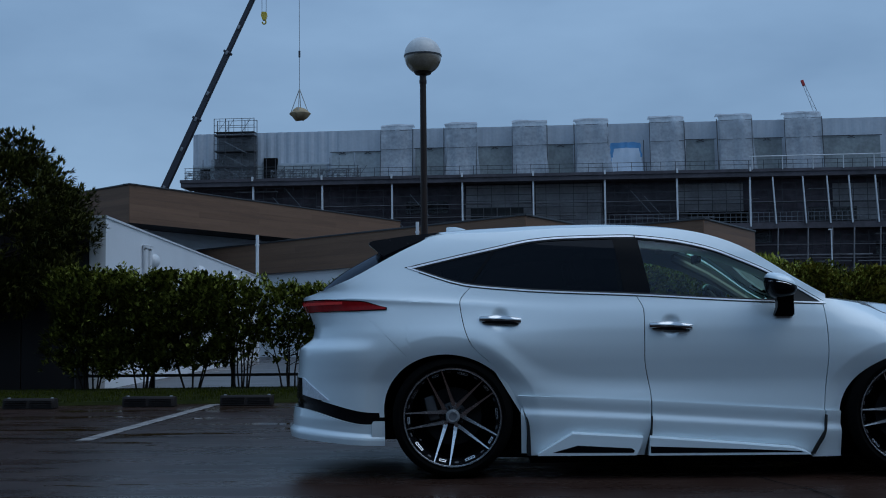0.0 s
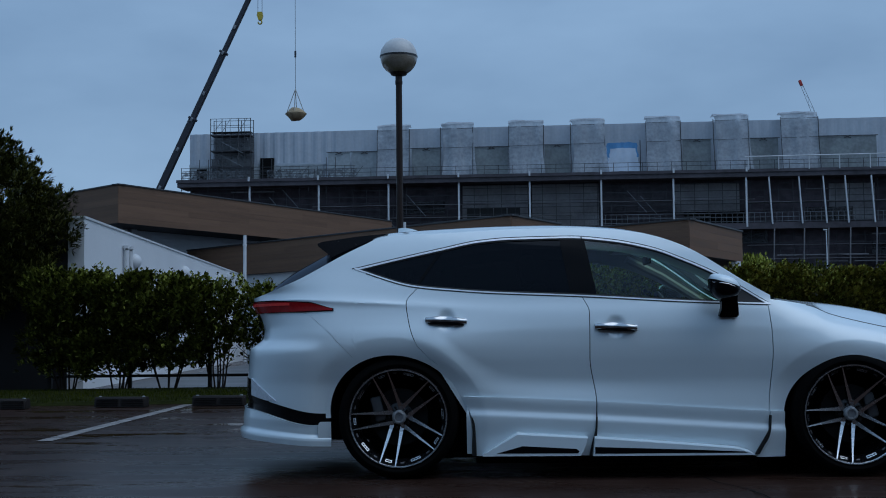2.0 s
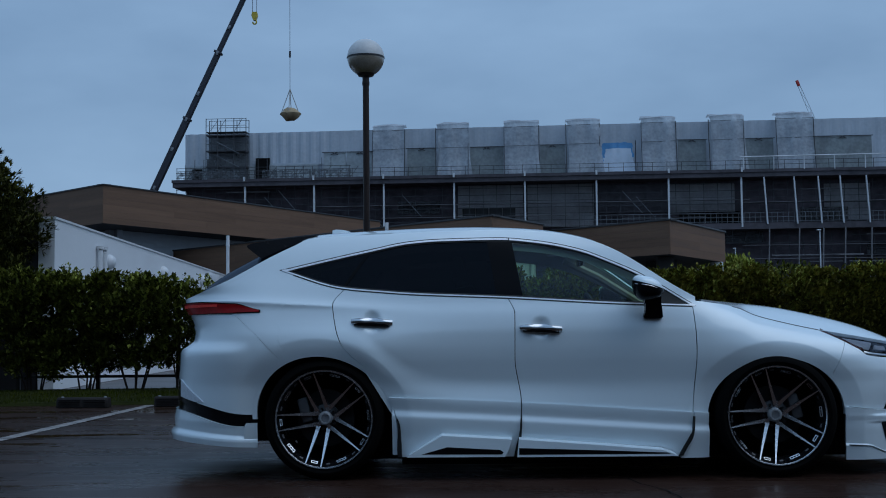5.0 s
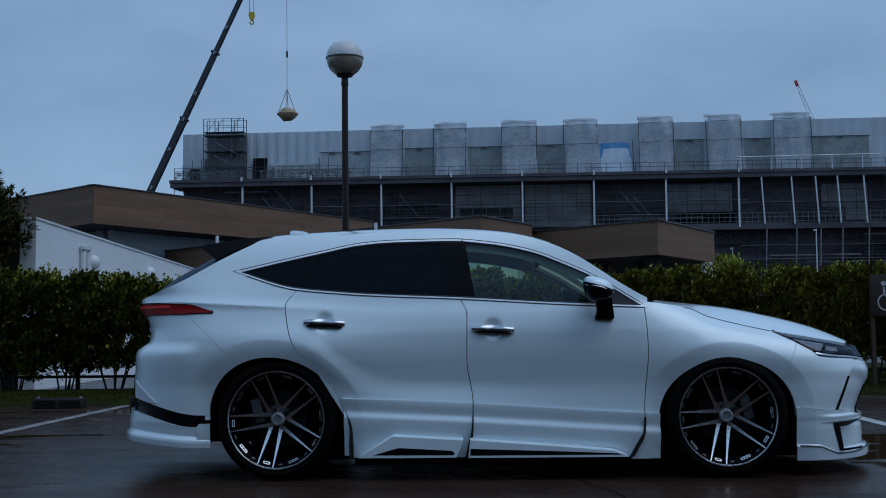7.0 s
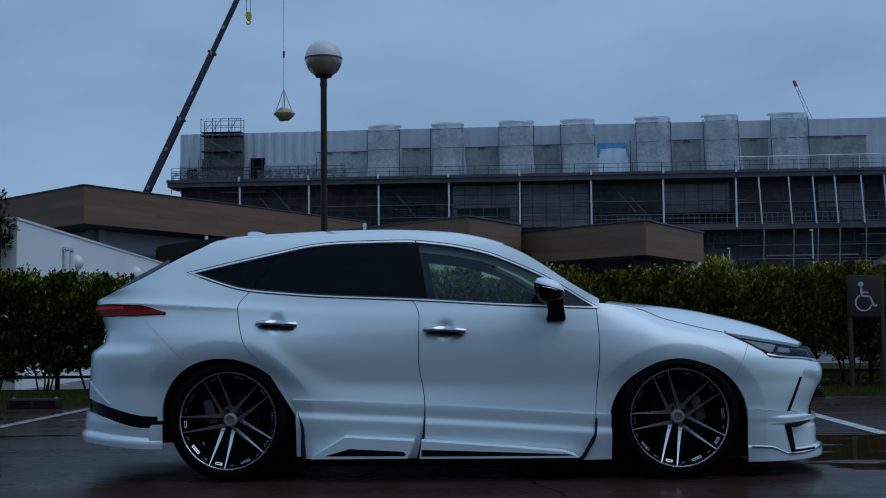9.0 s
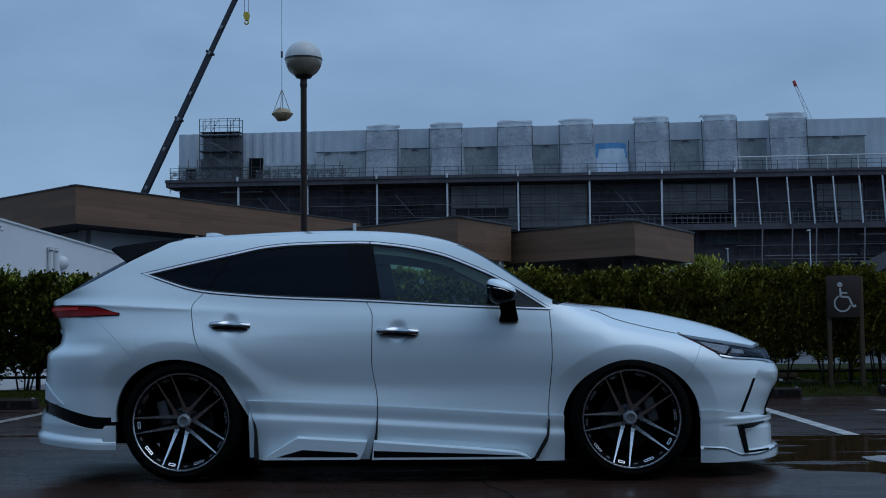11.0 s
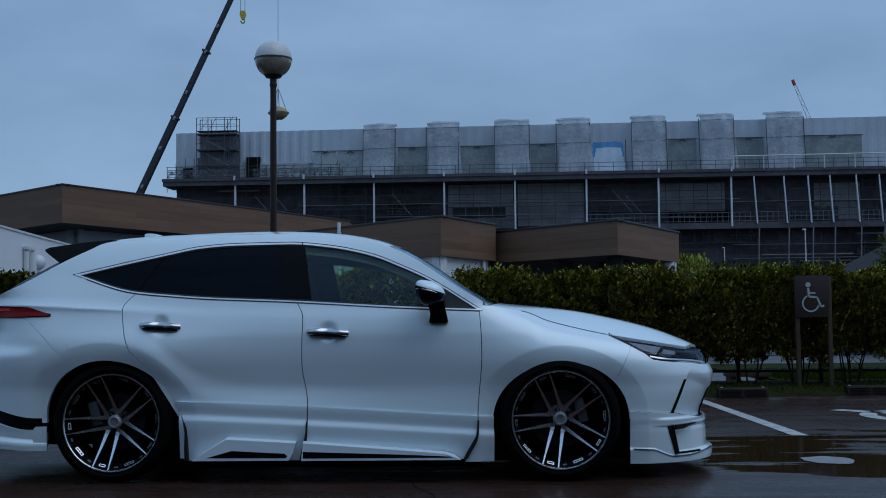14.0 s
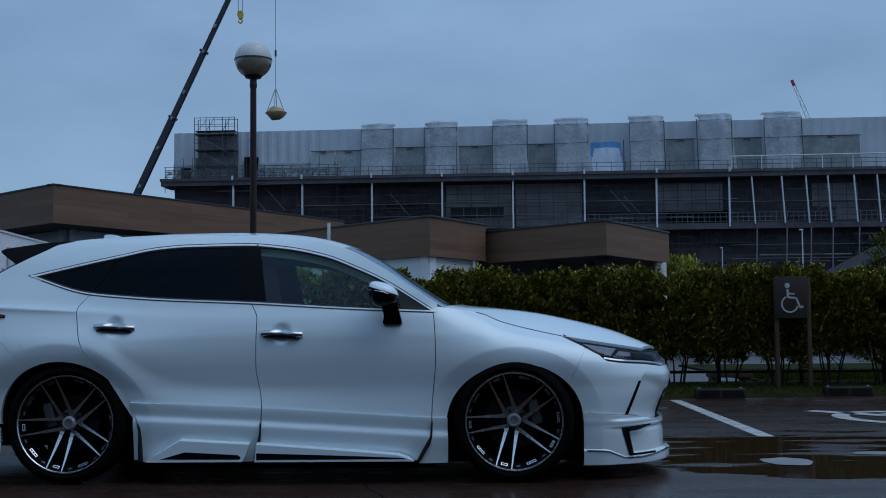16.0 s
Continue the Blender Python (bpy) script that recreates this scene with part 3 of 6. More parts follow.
def shrub(at, height, radius, leaves, seed, fresh=0.12, label="dense green clipped hedge shrub on thin bare stems", low=0.36, thin=0.0, full=False, deep=0.36, leaf=None, leaf_size=(0.055, 0.100)):
    """One plant of the hedge: several stems that fork, twigs, and leaves in tufts."""
    rng = random.Random(seed)
    t = thing("hedge_shrub", label, "shrub", at, "hedge shrubs")
    for k in range(rng.randint(5, 7)):
        a = rng.uniform(0, 6.28)
        base = Vector((0.10 * math.cos(a), 0.08 * math.sin(a), -0.02))
        lean = Vector((math.cos(a) * rng.uniform(0.1, 0.45) * radius * 2, math.sin(a) * rng.uniform(0.05, 0.3), 0))
        mid = base + lean * 0.45 + Vector((0, 0, height * 0.36))
        top = base + lean + Vector((0, 0, height * rng.uniform(0.65, 0.85)))
        bm = bmesh.new()
        add_path(bm, [base, (base + mid) / 2 + Vector((rng.uniform(-0.02, 0.02), 0, 0)), mid, top], [0.014, 0.011, 0.009, 0.004], 5)
        for _ in range(4):
            q = mid.lerp(top, rng.uniform(-0.5, 0.7))
            e = q + Vector((rng.uniform(-0.25, 0.25), rng.uniform(-0.2, 0.2), rng.uniform(0.1, 0.3)))
            add_path(bm, [q, (q + e) / 2, e], [0.006, 0.005, 0.003], 4)
        part("stem", bm, M_BARK, t, "thin dark bare stem")
    bms = (bmesh.new(), bmesh.new())
    made = 0
    while made < leaves:
        # tufts of leaves spread through a box with an uneven outline
        x, y = rng.uniform(-1, 1), rng.uniform(-1, 1)
        z = low - 0.16 + (height - low + 0.16) * rng.random() ** 0.78
        edge = 1.0 + 0.34 * noise.noise((at[0] + x * 1.7, y * 1.7 + seed, z * 2.6))
        if abs(x) > edge or abs(y) > edge:
            continue
        floor_z = low + 0.22 * noise.noise(((at[0] + x * radius) * 3.1, y, 11.0)) + 0.10 * noise.noise(((at[0] + x * radius) * 8.0, y * 2, 4.0))
        if z < floor_z:
            continue
        bottom = low - 0.04 + 0.24 * noise.noise((at[0] * 1.1 + x * radius * 3.0, 7.0, seed * 0.1)) + 0.10
        if not full and (z < bottom or (z < 0.62 and rng.random() < (0.62 - z) * 1.7 + thin)):
            continue
        top = height * (0.985 + 0.13 * noise.noise(((at[0] + x * radius) * 2.6, 3.0, y)))
        if z > top or (thin and rng.random() < thin):
            continue
        if noise.noise(((at[0] + x * radius) * 3.4, y * 2.0, z * 3.4)) < (-0.17 if full else -0.10):
            continue
        c = Vector((x * radius, y * deep, z))
        out = Vector((x * 0.6, y * 0.9 - 0.25, 0.55 + 0.5 * (z / height)))
        for _ in range(rng.randint(5, 8)):
            d = out + Vector((rng.gauss(0, 0.8), rng.gauss(0, 0.8), rng.gauss(0, 0.55)))
            newer = 1 if rng.random() < fresh * smooth_step(0.5, 1.0, z / height) * 2.2 else 0
            add_leaf(bms[newer], c + Vector((rng.gauss(0, 0.025), rng.gauss(0, 0.025), rng.gauss(0, 0.02))), d, Vector((0.1, 0.2, 1)), rng.uniform(*leaf_size), 0.55)
            made += 1
    # shoots that stand up above the clipped top
    for _ in range(26):
        x = rng.uniform(-1, 1) * radius
        tall = rng.uniform(0.04, 0.17)
        p = Vector((x, rng.uniform(-0.3, 0.3), height * 0.96))
        for k in range(11):
            d = Vector((rng.gauss(0, 0.7), rng.gauss(0, 0.7), 0.7))
            add_leaf(bms[1 if rng.random() < 0.5 else 0], p + Vector((rng.gauss(0, 0.012), 0, rng.uniform(0, tall))), d, Vector((0, 0, 1)), rng.uniform(0.04, 0.075))
    crown = part("crown", bms[0], leaf or M_LEAF, t, "", False)
    part("fresh_leaves", bms[1], M_LEAF_NEW, crown, "lighter fresh leaves", False)
    return t


SHRUB_X = [(-5.15, 1.70, 0.0), (-4.45, 1.64, 0.0), (-3.75, 1.60, 0.02), (-3.05, 1.53, 0.16), (-2.42, 1.44, 0.22), (-1.75, 1.45, 0.20), (-1.1, 1.54, 0.1)]
for k, (sx, sh, thin) in enumerate(SHRUB_X):
    shrub((sx, 16.15, 0.08), sh - 0.06, 0.54 if thin < 0.15 else 0.36, 11000 if thin < 0.05 else (8000 if thin < 0.15 else 2600), 10 + k, 0.16, thin=thin, full=k < 3, low=0.24 if k < 2 else 0.32, deep=0.46)
for k, (sx, sh) in enumerate(((0.40, 1.58), (1.05, 1.56))):
    shrub((sx, 16.30, 0.09), sh, 0.54, 9000, 30 + k, 0.18, deep=0.42, leaf=M_LEAF_OLIVE, label="dense olive-green hedge shrub on thin bare stems")
for k, sx in enumerate((1.75, 2.45, 3.15, 3.85, 4.55, 5.25, 5.95, 6.65, 7.35, 8.05, 8.75, 9.45)):
    shrub((sx, 16.35, 0.10), (1.42 if k == 0 else 1.52) + 0.06 * math.sin(k * 2.1), 0.52, 15000, 40 + k, 0.13, leaf_size=(0.042, 0.080), thin=0.0, deep=0.46, full=True, leaf=M_LEAF_OLIVE, label="dense olive-green hedge shrub on thin bare stems", low=0.30 + 0.12 * math.sin(k * 1.7) ** 2)


def conifer(at, seed=3):
    """A rounded evergreen with a trunk, limbs and many small tufts of needles."""
    rng = random.Random(seed)
    t = thing("evergreen_tree", "dark dense evergreen tree with tufted foliage", "tree", at)
    bm = bmesh.new()
    add_path(bm, [(0, 0, -0.05), (0.03, 0, 0.8), (-0.02, 0.02, 1.7), (0.0, 0, 2.9)], [0.13, 0.11, 0.09, 0.03], 10)
    limbs = []
    for k in range(26):
        z = rng.uniform(1.4, 2.9)
        a = rng.uniform(0, 6.28)
        r = rng.uniform(0.5, 1.25) * (1.05 - 0.22 * (z - 1.4))
        e = Vector((math.cos(a) * r, math.sin(a) * r, z + rng.uniform(0.1, 0.5)))
        add_path(bm, [(0, 0, z), e * 0.5 + Vector((0, 0, z * 0.5 - 0.05)), e], [0.035, 0.022, 0.008], 5)
    part("trunk", bm, M_BARK, t, "dark brown trunk and limbs")
    bm = bmesh.new()
    clumps = []
    for k in range(300):
        a, v = rng.uniform(0, 6.28), rng.uniform(-1, 1)
        z = 2.42 + 1.16 * v
        rr = 1.62 * math.sqrt(max(0.0, 1 - (abs(v) ** 2.2) * 0.80)) * rng.uniform(0.70, 1.0)
        if v > 0.35:
            rr *= 1.0 - 0.42 * (v - 0.35)
        clumps.append((Vector((math.cos(a) * rr, math.sin(a) * rr, z)), rng.uniform(0.20, 0.36)))
    for c, r in clumps:
        for _ in range(50):
            d = Vector((rng.gauss(0, 1), rng.gauss(0, 1), rng.gauss(0.25, 0.8))).normalized()
            p = c + d * r * rng.uniform(0.35, 1.0)
            for _ in range(7):
                e = d + Vector((rng.gauss(0, 0.55), rng.gauss(0, 0.55), rng.gauss(0.35, 0.45)))
                add_leaf(bm, p, e, Vector((0.2, 0.1, 1)), rng.uniform(0.06, 0.12), 0.26, 0.2)
    part("crown", bm, M_CONIFER, t, "", False)
    return t


conifer((-7.15, 17.0, 0.05))


def far_shrub(at, size, seed, mat, label, leaf=0.12, count=2600, name="round_shrub"):
    rng = random.Random(seed)
    t = thing(name, label, "shrub", at)
    bm = bmesh.new()
    for k in range(5):
        a = k * 1.3
        add_path(bm, [(0, 0, -0.05), (math.cos(a) * size[0] * 0.3, math.sin(a) * 0.2, size[2] * 0.5), (math.cos(a) * size[0] * 0.6, math.sin(a) * 0.4, size[2] * 0.85)], [0.05, 0.03, 0.01], 5)
    part("stem_clump", bm, M_BARK, t, "dark stems")
    bm = bmesh.new()
    for _ in range(count // 6):
        a, v = rng.uniform(0, 6.28), rng.uniform(-0.9, 1)
        rr = math.sqrt(1 - v * v * 0.9) * rng.uniform(0.7, 1.0) * (1 + 0.25 * noise.noise((a * 1.2, v * 2.2, seed)))
        c = Vector((math.cos(a) * rr * size[0], math.sin(a) * rr * size[1], size[2] * (0.55 + 0.45 * v)))
        for _ in range(6):
            d = c - Vector((0, 0, size[2] * 0.3)) + Vector((rng.gauss(0, 0.6), rng.gauss(0, 0.6), rng.gauss(0.3, 0.6)))
            add_leaf(bm, c + Vector((rng.gauss(0, 0.08), rng.gauss(0, 0.08), rng.gauss(0, 0.08))), d, Vector((0, 0, 1)), rng.uniform(0.7, 1.2) * leaf, 0.5)
    part("crown", bm, mat, t, "", False)
    return t


far_shrub((8.45, 35.0, 0.0), (0.80, 0.7, 2.75), 5, M_LEAF_NEW, "bright yellow-green rounded shrub beside the brown building", 0.13, 4200)
far_shrub((10.2, 36.5, 0.0), (1.7, 1.0, 2.6), 6, M_LEAF, "dark green shrub beside the brown building", 0.14, 3600)
far_shrub((14.8, 34.0, 0.0), (1.5, 1.2, 3.6), 8, M_LEAF, "dark green garden tree by a small gabled roof", 0.13, 5200, "garden_tree")


def build_fence():
    """A low dark steel fence that runs through the hedge."""
    t = thing("fence", "low dark steel fence running through the hedge", "fence", (0, 16.75, 0.05))
    for k in range(14):
        x = -5.6 + 1.15 * k
        part("post", boxed((x - 0.028, -0.028, -0.05), (x + 0.028, 0.028, 0.92), 0.004), M_FENCE, t)
    for z in (0.20, 0.90):
        part("rail", boxed((-5.7, -0.012, z - 0.02), (9.9, 0.012, z + 0.02), 0.003), M_FENCE, t)


build_fence()


def build_bench():
    t = thing("bench", "low dark timber bench on the paving behind the hedge", "bench", (6.46, 18.75, 0.004))
    for y in (-0.14, 0.02, 0.18):
        part("slat", boxed((-0.32, y - 0.07, 0.085), (0.32, y + 0.07, 0.18), 0.006), M_SIGN_POST, t)
    for x in (-0.24, 0.24):
        part("leg", boxed((x - 0.05, -0.18, 0.0), (x + 0.05, 0.22, 0.085), 0.005), M_SIGN_POST, t)


build_bench()


# ---------------------------------------------------------------- street lamp and sign
def build_lamp():
    t = thing("street_lamp", "globe street lamp on a slim dark brown pole", "street lamp", (-0.53, 16.0, 0.05))
    bm = bmesh.new()
    add_lathe(bm, [(0.0, 0.0), (0.11, 0.0), (0.11, 0.03), (0.075, 0.06), (0.060, 0.45), (0.050, 0.5), (0.046, 2.4), (0.043, 4.22), (0.0, 4.22)], seg=20)
    part("pole", bm, M_POLE, t)
    bm = bmesh.new()
    add_lathe(bm, [(0.0, 4.18), (0.048, 4.18), (0.051, 4.20), (0.051, 4.23), (0.047, 4.24), (0.047, 4.295), (0.105, 4.312), (0.125, 4.345), (0.0, 4.345)], seg=24)
    part("socket", bm, M_POLE, t)
    R, c = 0.255, 4.565
    bm = bmesh.new()
    add_lathe(bm, [(R * math.cos(a), c + R * math.sin(a)) for a in [math.radians(-60 + 60 * k / 12) for k in range(13)]], seg=40)
    part("lower_globe", bm, M_GLOBE_LOW, t, "smoky translucent lower half of the globe")
    bm = bmesh.new()
    add_lathe(bm, [(R * math.cos(a), c + 0.006 + R * math.sin(a)) for a in [math.radians(90 * k / 14) for k in range(14)]] + [(0.0, c + 0.006 + R)], seg=40)
    part("dome", bm, M_GLOBE_TOP, t, "pale grey opaque upper dome")
    bm = bmesh.new()
    add_lathe(bm, [(R - 0.01, c - 0.012), (R + 0.006, c - 0.010), (R + 0.006, c + 0.012), (R - 0.01, c + 0.014)], seg=40)
    part("rim_band", bm, M_BLACK_CAP, t, "dark band round the globe")


build_lamp()


def stroke(bm, pts, w, y0, y1):
    """A flat stroke of constant width with round joints, in the x z plane."""
    for (ax, az), (bx, bz) in zip(pts, pts[1:]):
        d = Vector((bx - ax, bz - az)).normalized()
        s = Vector((-d.y, d.x)) * w / 2
        add_prism(bm, [(ax + s.x, az + s.y), (bx + s.x, bz + s.y), (bx - s.x, bz - s.y), (ax - s.x, az - s.y)], y0, y1, "y")


def build_sign():
    t = thing("parking_sign", "brown accessible-parking sign board on two timber posts", "sign", (6.69, 15.72, 0.06))
    part("board", boxed((-0.235, -0.016, 0.93), (0.195, 0.016, 1.48), 0.006), M_SIGN, t, "dark brown board")
    for x in (-0.200, 0.225):
        part("post", boxed((x - 0.028, 0.018, -0.06), (x + 0.028, 0.075, 1.47), 0.008), M_SIGN_POST, t, "weathered timber post")
    bm = bmesh.new()
    ring = [(-0.035 + 0.105 * math.cos(a), 1.115 + 0.105 * math.sin(a)) for a in [math.radians(115 + 230 * k / 22) for k in range(23)]]
    stroke(bm, ring, 0.020, -0.021, -0.0165)
    stroke(bm, [(-0.063, 1.315), (-0.057, 1.205), (0.050, 1.195), (0.100, 1.070), (0.140, 1.085)], 0.026, -0.0215, -0.0165)
    stroke(bm, [(-0.06, 1.255), (0.03, 1.25)], 0.020, -0.0212, -0.0165)
    bm2 = [(-0.065 + 0.034 * math.cos(k * 0.5236), 1.362 + 0.034 * math.sin(k * 0.5236)) for k in range(12)]
    add_prism(bm, bm2, -0.021, -0.0165, "y")
    part("emblem", bm, M_SIGN_WHITE, t, "white wheelchair emblem", False)


build_sign()


# ---------------------------------------------------------------- low buildings
def fascia(name, label, corners, z0, z1, board, under_z, inset=0.9, wall=None):
    """A flat-roofed volume: a deep boarded fascia on several runs of wall, dark soffit, coping and a recessed wall below."""
    t = thing(name, label, "building")
    n = max(3, round((z1 - z0) / board))
    h = (z1 - z0) / n
    for (ax, ay), (bx, by) in zip(corners, corners[1:]):
        a, b = Vector((ax, ay, 0)), Vector((bx, by, 0))
        d = (b - a).normalized()
        s = Vector((d.y, -d.x, 0))
        run = (b - a).length
        m = Matrix((( d.x, -s.x, 0, ax), (d.y, -s.y, 0, ay), (0, 0, 1, 0), (0, 0, 0, 1)))
        pieces = max(1, round(run / 3.6))
        for k in range(n):
            off = (k % 2) * 0.5
            edges = sorted({0.0, run, *[run * (i + off) / pieces for i in range(pieces + 1) if 0 < run * (i + off) / pieces < run]})
            for p, q in zip(edges, edges[1:]):
                ob = part("board", boxed((p + (0.0008 if p else -0.004), -0.012, z0 + k * h + 0.0008), (q - (0.0008 if q < run else -0.004), 0.02, z0 + (k + 1) * h - 0.0008)), M_CLAD, t, "", False)
                ob.matrix_basis = m
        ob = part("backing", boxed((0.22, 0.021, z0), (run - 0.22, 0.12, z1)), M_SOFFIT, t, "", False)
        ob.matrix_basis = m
        ob = part("coping", boxed((-0.02, -0.045, z1), (run + 0.02, 0.26, z1 + 0.045), 0.006), M_BLACK_CAP, t, "dark metal roof coping", False)
        ob.matrix_basis = m
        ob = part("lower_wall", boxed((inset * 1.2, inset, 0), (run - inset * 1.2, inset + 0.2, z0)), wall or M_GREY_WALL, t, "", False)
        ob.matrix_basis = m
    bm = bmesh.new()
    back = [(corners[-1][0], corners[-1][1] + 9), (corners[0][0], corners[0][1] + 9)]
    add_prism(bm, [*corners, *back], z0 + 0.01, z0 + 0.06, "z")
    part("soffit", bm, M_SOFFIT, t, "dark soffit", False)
    bm = bmesh.new()
    add_prism(bm, [*corners, *back], z1 - 0.12, z1 - 0.05, "z")
    part("roof", bm, M_BLACK_CAP, t, "", False)
    return t


fascia("boarded_pavilion", "flat-roofed pavilion with a deep brown boarded fascia", [(-17.0, 43.0), (-10.7, 37.0), (-3.2, 51.5)], 4.25, 5.44, 0.20, 0.0, 1.6, M_SHEET)
fascia("boarded_wing", "low building wing with a deep brown boarded fascia", [(-9.6, 41.5), (1.35, 29.6), (2.75, 32.4)], 2.66, 3.63, 0.19, 0.0, 0.14, M_WHITE_WALL)
# shade in the porch opening is put in as a dark back wall
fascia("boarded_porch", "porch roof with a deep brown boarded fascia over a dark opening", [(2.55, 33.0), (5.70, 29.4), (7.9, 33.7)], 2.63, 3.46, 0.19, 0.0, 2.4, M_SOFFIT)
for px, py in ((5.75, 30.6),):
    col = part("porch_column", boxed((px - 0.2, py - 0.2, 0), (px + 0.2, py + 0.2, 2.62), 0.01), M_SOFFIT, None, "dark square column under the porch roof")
    tagged(col, "", "column")
whitepost = part("porch_pier", boxed((7.45, 33.2, 0), (7.75, 33.5, 2.62), 0.01), M_WHITE_PIPE, None, "white square pier under the porch corner")
tagged(whitepost, "", "column")


def build_white_hall():
    t = thing("white_annexe", "plain white rendered annexe wall with round vents and grey front panels", "building")
    x0, y0, x1, y1, h = -5.50, 17.9, -6.25, 34.6, 2.66
    def sloped(bm):
        for v in bm.verts:
            if v.co.z > 1.0:
                v.co.z -= 0.04 + 0.21 * (v.co.y - y0) / (y1 - y0)
        return bm

    bm = bmesh.new()
    add_prism(bm, [(x0, y0), (x1, y1), (x1 - 0.25, y1), (x0 - 0.25, y0)], 0, h, "z")
    sloped(bm)
    part("side_wall", bm, M_WHITE_WALL, t, "white rendered wall", False)
    bm = bmesh.new()
    add_prism(bm, [(x0 + 0.02, y0 - 0.02), (x1 + 0.02, y1), (x1 - 0.3, y1), (x0 - 0.3, y0 - 0.02)], h, h + 0.035, "z")
    sloped(bm)
    part("coping", bm, M_WHITE_PIPE, t, "", False)
    for k in range(6):
        xa = x0 - 0.26 - 1.05 * k
        part("front_panel", boxed((xa - 1.035, y0 + 0.02, 0.0), (xa, y0 + 0.2, h - 0.05), 0.006), M_GREY_WALL, t, "grey wall panel")
    part("roof", boxed((-12, y0 + 0.2, h - 0.40), (x1 - 0.3, y1, h - 0.27)), M_CONC, t, "", False)

    def wall_x(y):
        return x0 + (x1 - x0) * (y - y0) / (y1 - y0)

    for y, z, r in ((21.15, 2.13, 0.135), (25.6, 2.12, 0.16), (30.2, 2.15, 0.15)):
        bm = bmesh.new()
        add_lathe(bm, [(r * math.cos(a), r * 0.9 * math.sin(a)) for a in [math.radians(90 * k / 8) for k in range(9)]], "z", (0, 0, 0), 24)
        v = part("vent_hood", bm, M_WHITE_PIPE, t, "white domed vent hood")
        v.matrix_basis = pose(wall_x(y), y, z, 0, 90, 0)
    bm = bmesh.new()
    for y in (20.3, 20.6):
        x = wall_x(y) + 0.06
        add_path(bm, [(x, y, 1.2), (x, y, 2.28), (x, y + 0.02, 2.33)], 0.045, 10)
        add_tube(bm, (x, y, 2.31), (x, y, 2.36), 0.062, None, 12)
    part("flue_pipes", bm, M_WHITE_PIPE, t, "pair of white wall pipes")
    part("wall_box", boxed((wall_x(31.5), 31.3, 2.0), (wall_x(31.5) + 0.2, 31.8, 2.35), 0.01), M_WHITE_PIPE, t, "small white service box")


build_white_hall()
for (px, py, top) in ((-5.95, 33.0, 3.50), (-1.45, 32.0, 3.72), (2.43, 31.9, 3.56)):
    t = thing("vent_pipe", "white upright vent pipe with a collar", "pipe", (px, py, 0), "vent pipes")
    part("pipe", tube((0, 0, 0), (0, 0, top), 0.046, None, 14), M_WHITE_PIPE, t)
    part("collar", tube((0, 0, top - 0.30), (0, 0, top - 0.25), 0.058, None, 14), M_WHITE_PIPE, t)


def build_gable():
    t = thing("garden_shed", "small pale shed with a grey sloping roof", "shed", (16.2, 36.0, 0))
    bm = bmesh.new()
    add_prism(bm, [(-2.6, 0), (2.6, 0), (2.6, 2.2), (0, 3.5), (-2.6, 2.2)], 0, 4, "y")
    part("wall", bm, M_PAVE, t, "", False)
    for s in (-1, 1):
        bm = bmesh.new()
        add_prism(bm, [(s * 2.9, 2.05), (0, 3.5), (0, 3.68), (s * 2.9, 2.23)], -0.25, 4.25, "y")
        part("roof_slope", bm, M_CONC, t, "grey roof slope", False)


build_gable()


# ---------------------------------------------------------------- building under scaffold
SITE = pose(8.0, 161.0, 0, 0, 0, -2.6)


def in_site(ob):
    ob.matrix_basis = SITE @ ob.matrix_basis
    return ob


def site_part(name, bm, mat, parent, label="", smooth=False, kind=""):
    return part(name, bm, mat, parent, label, smooth, kind)


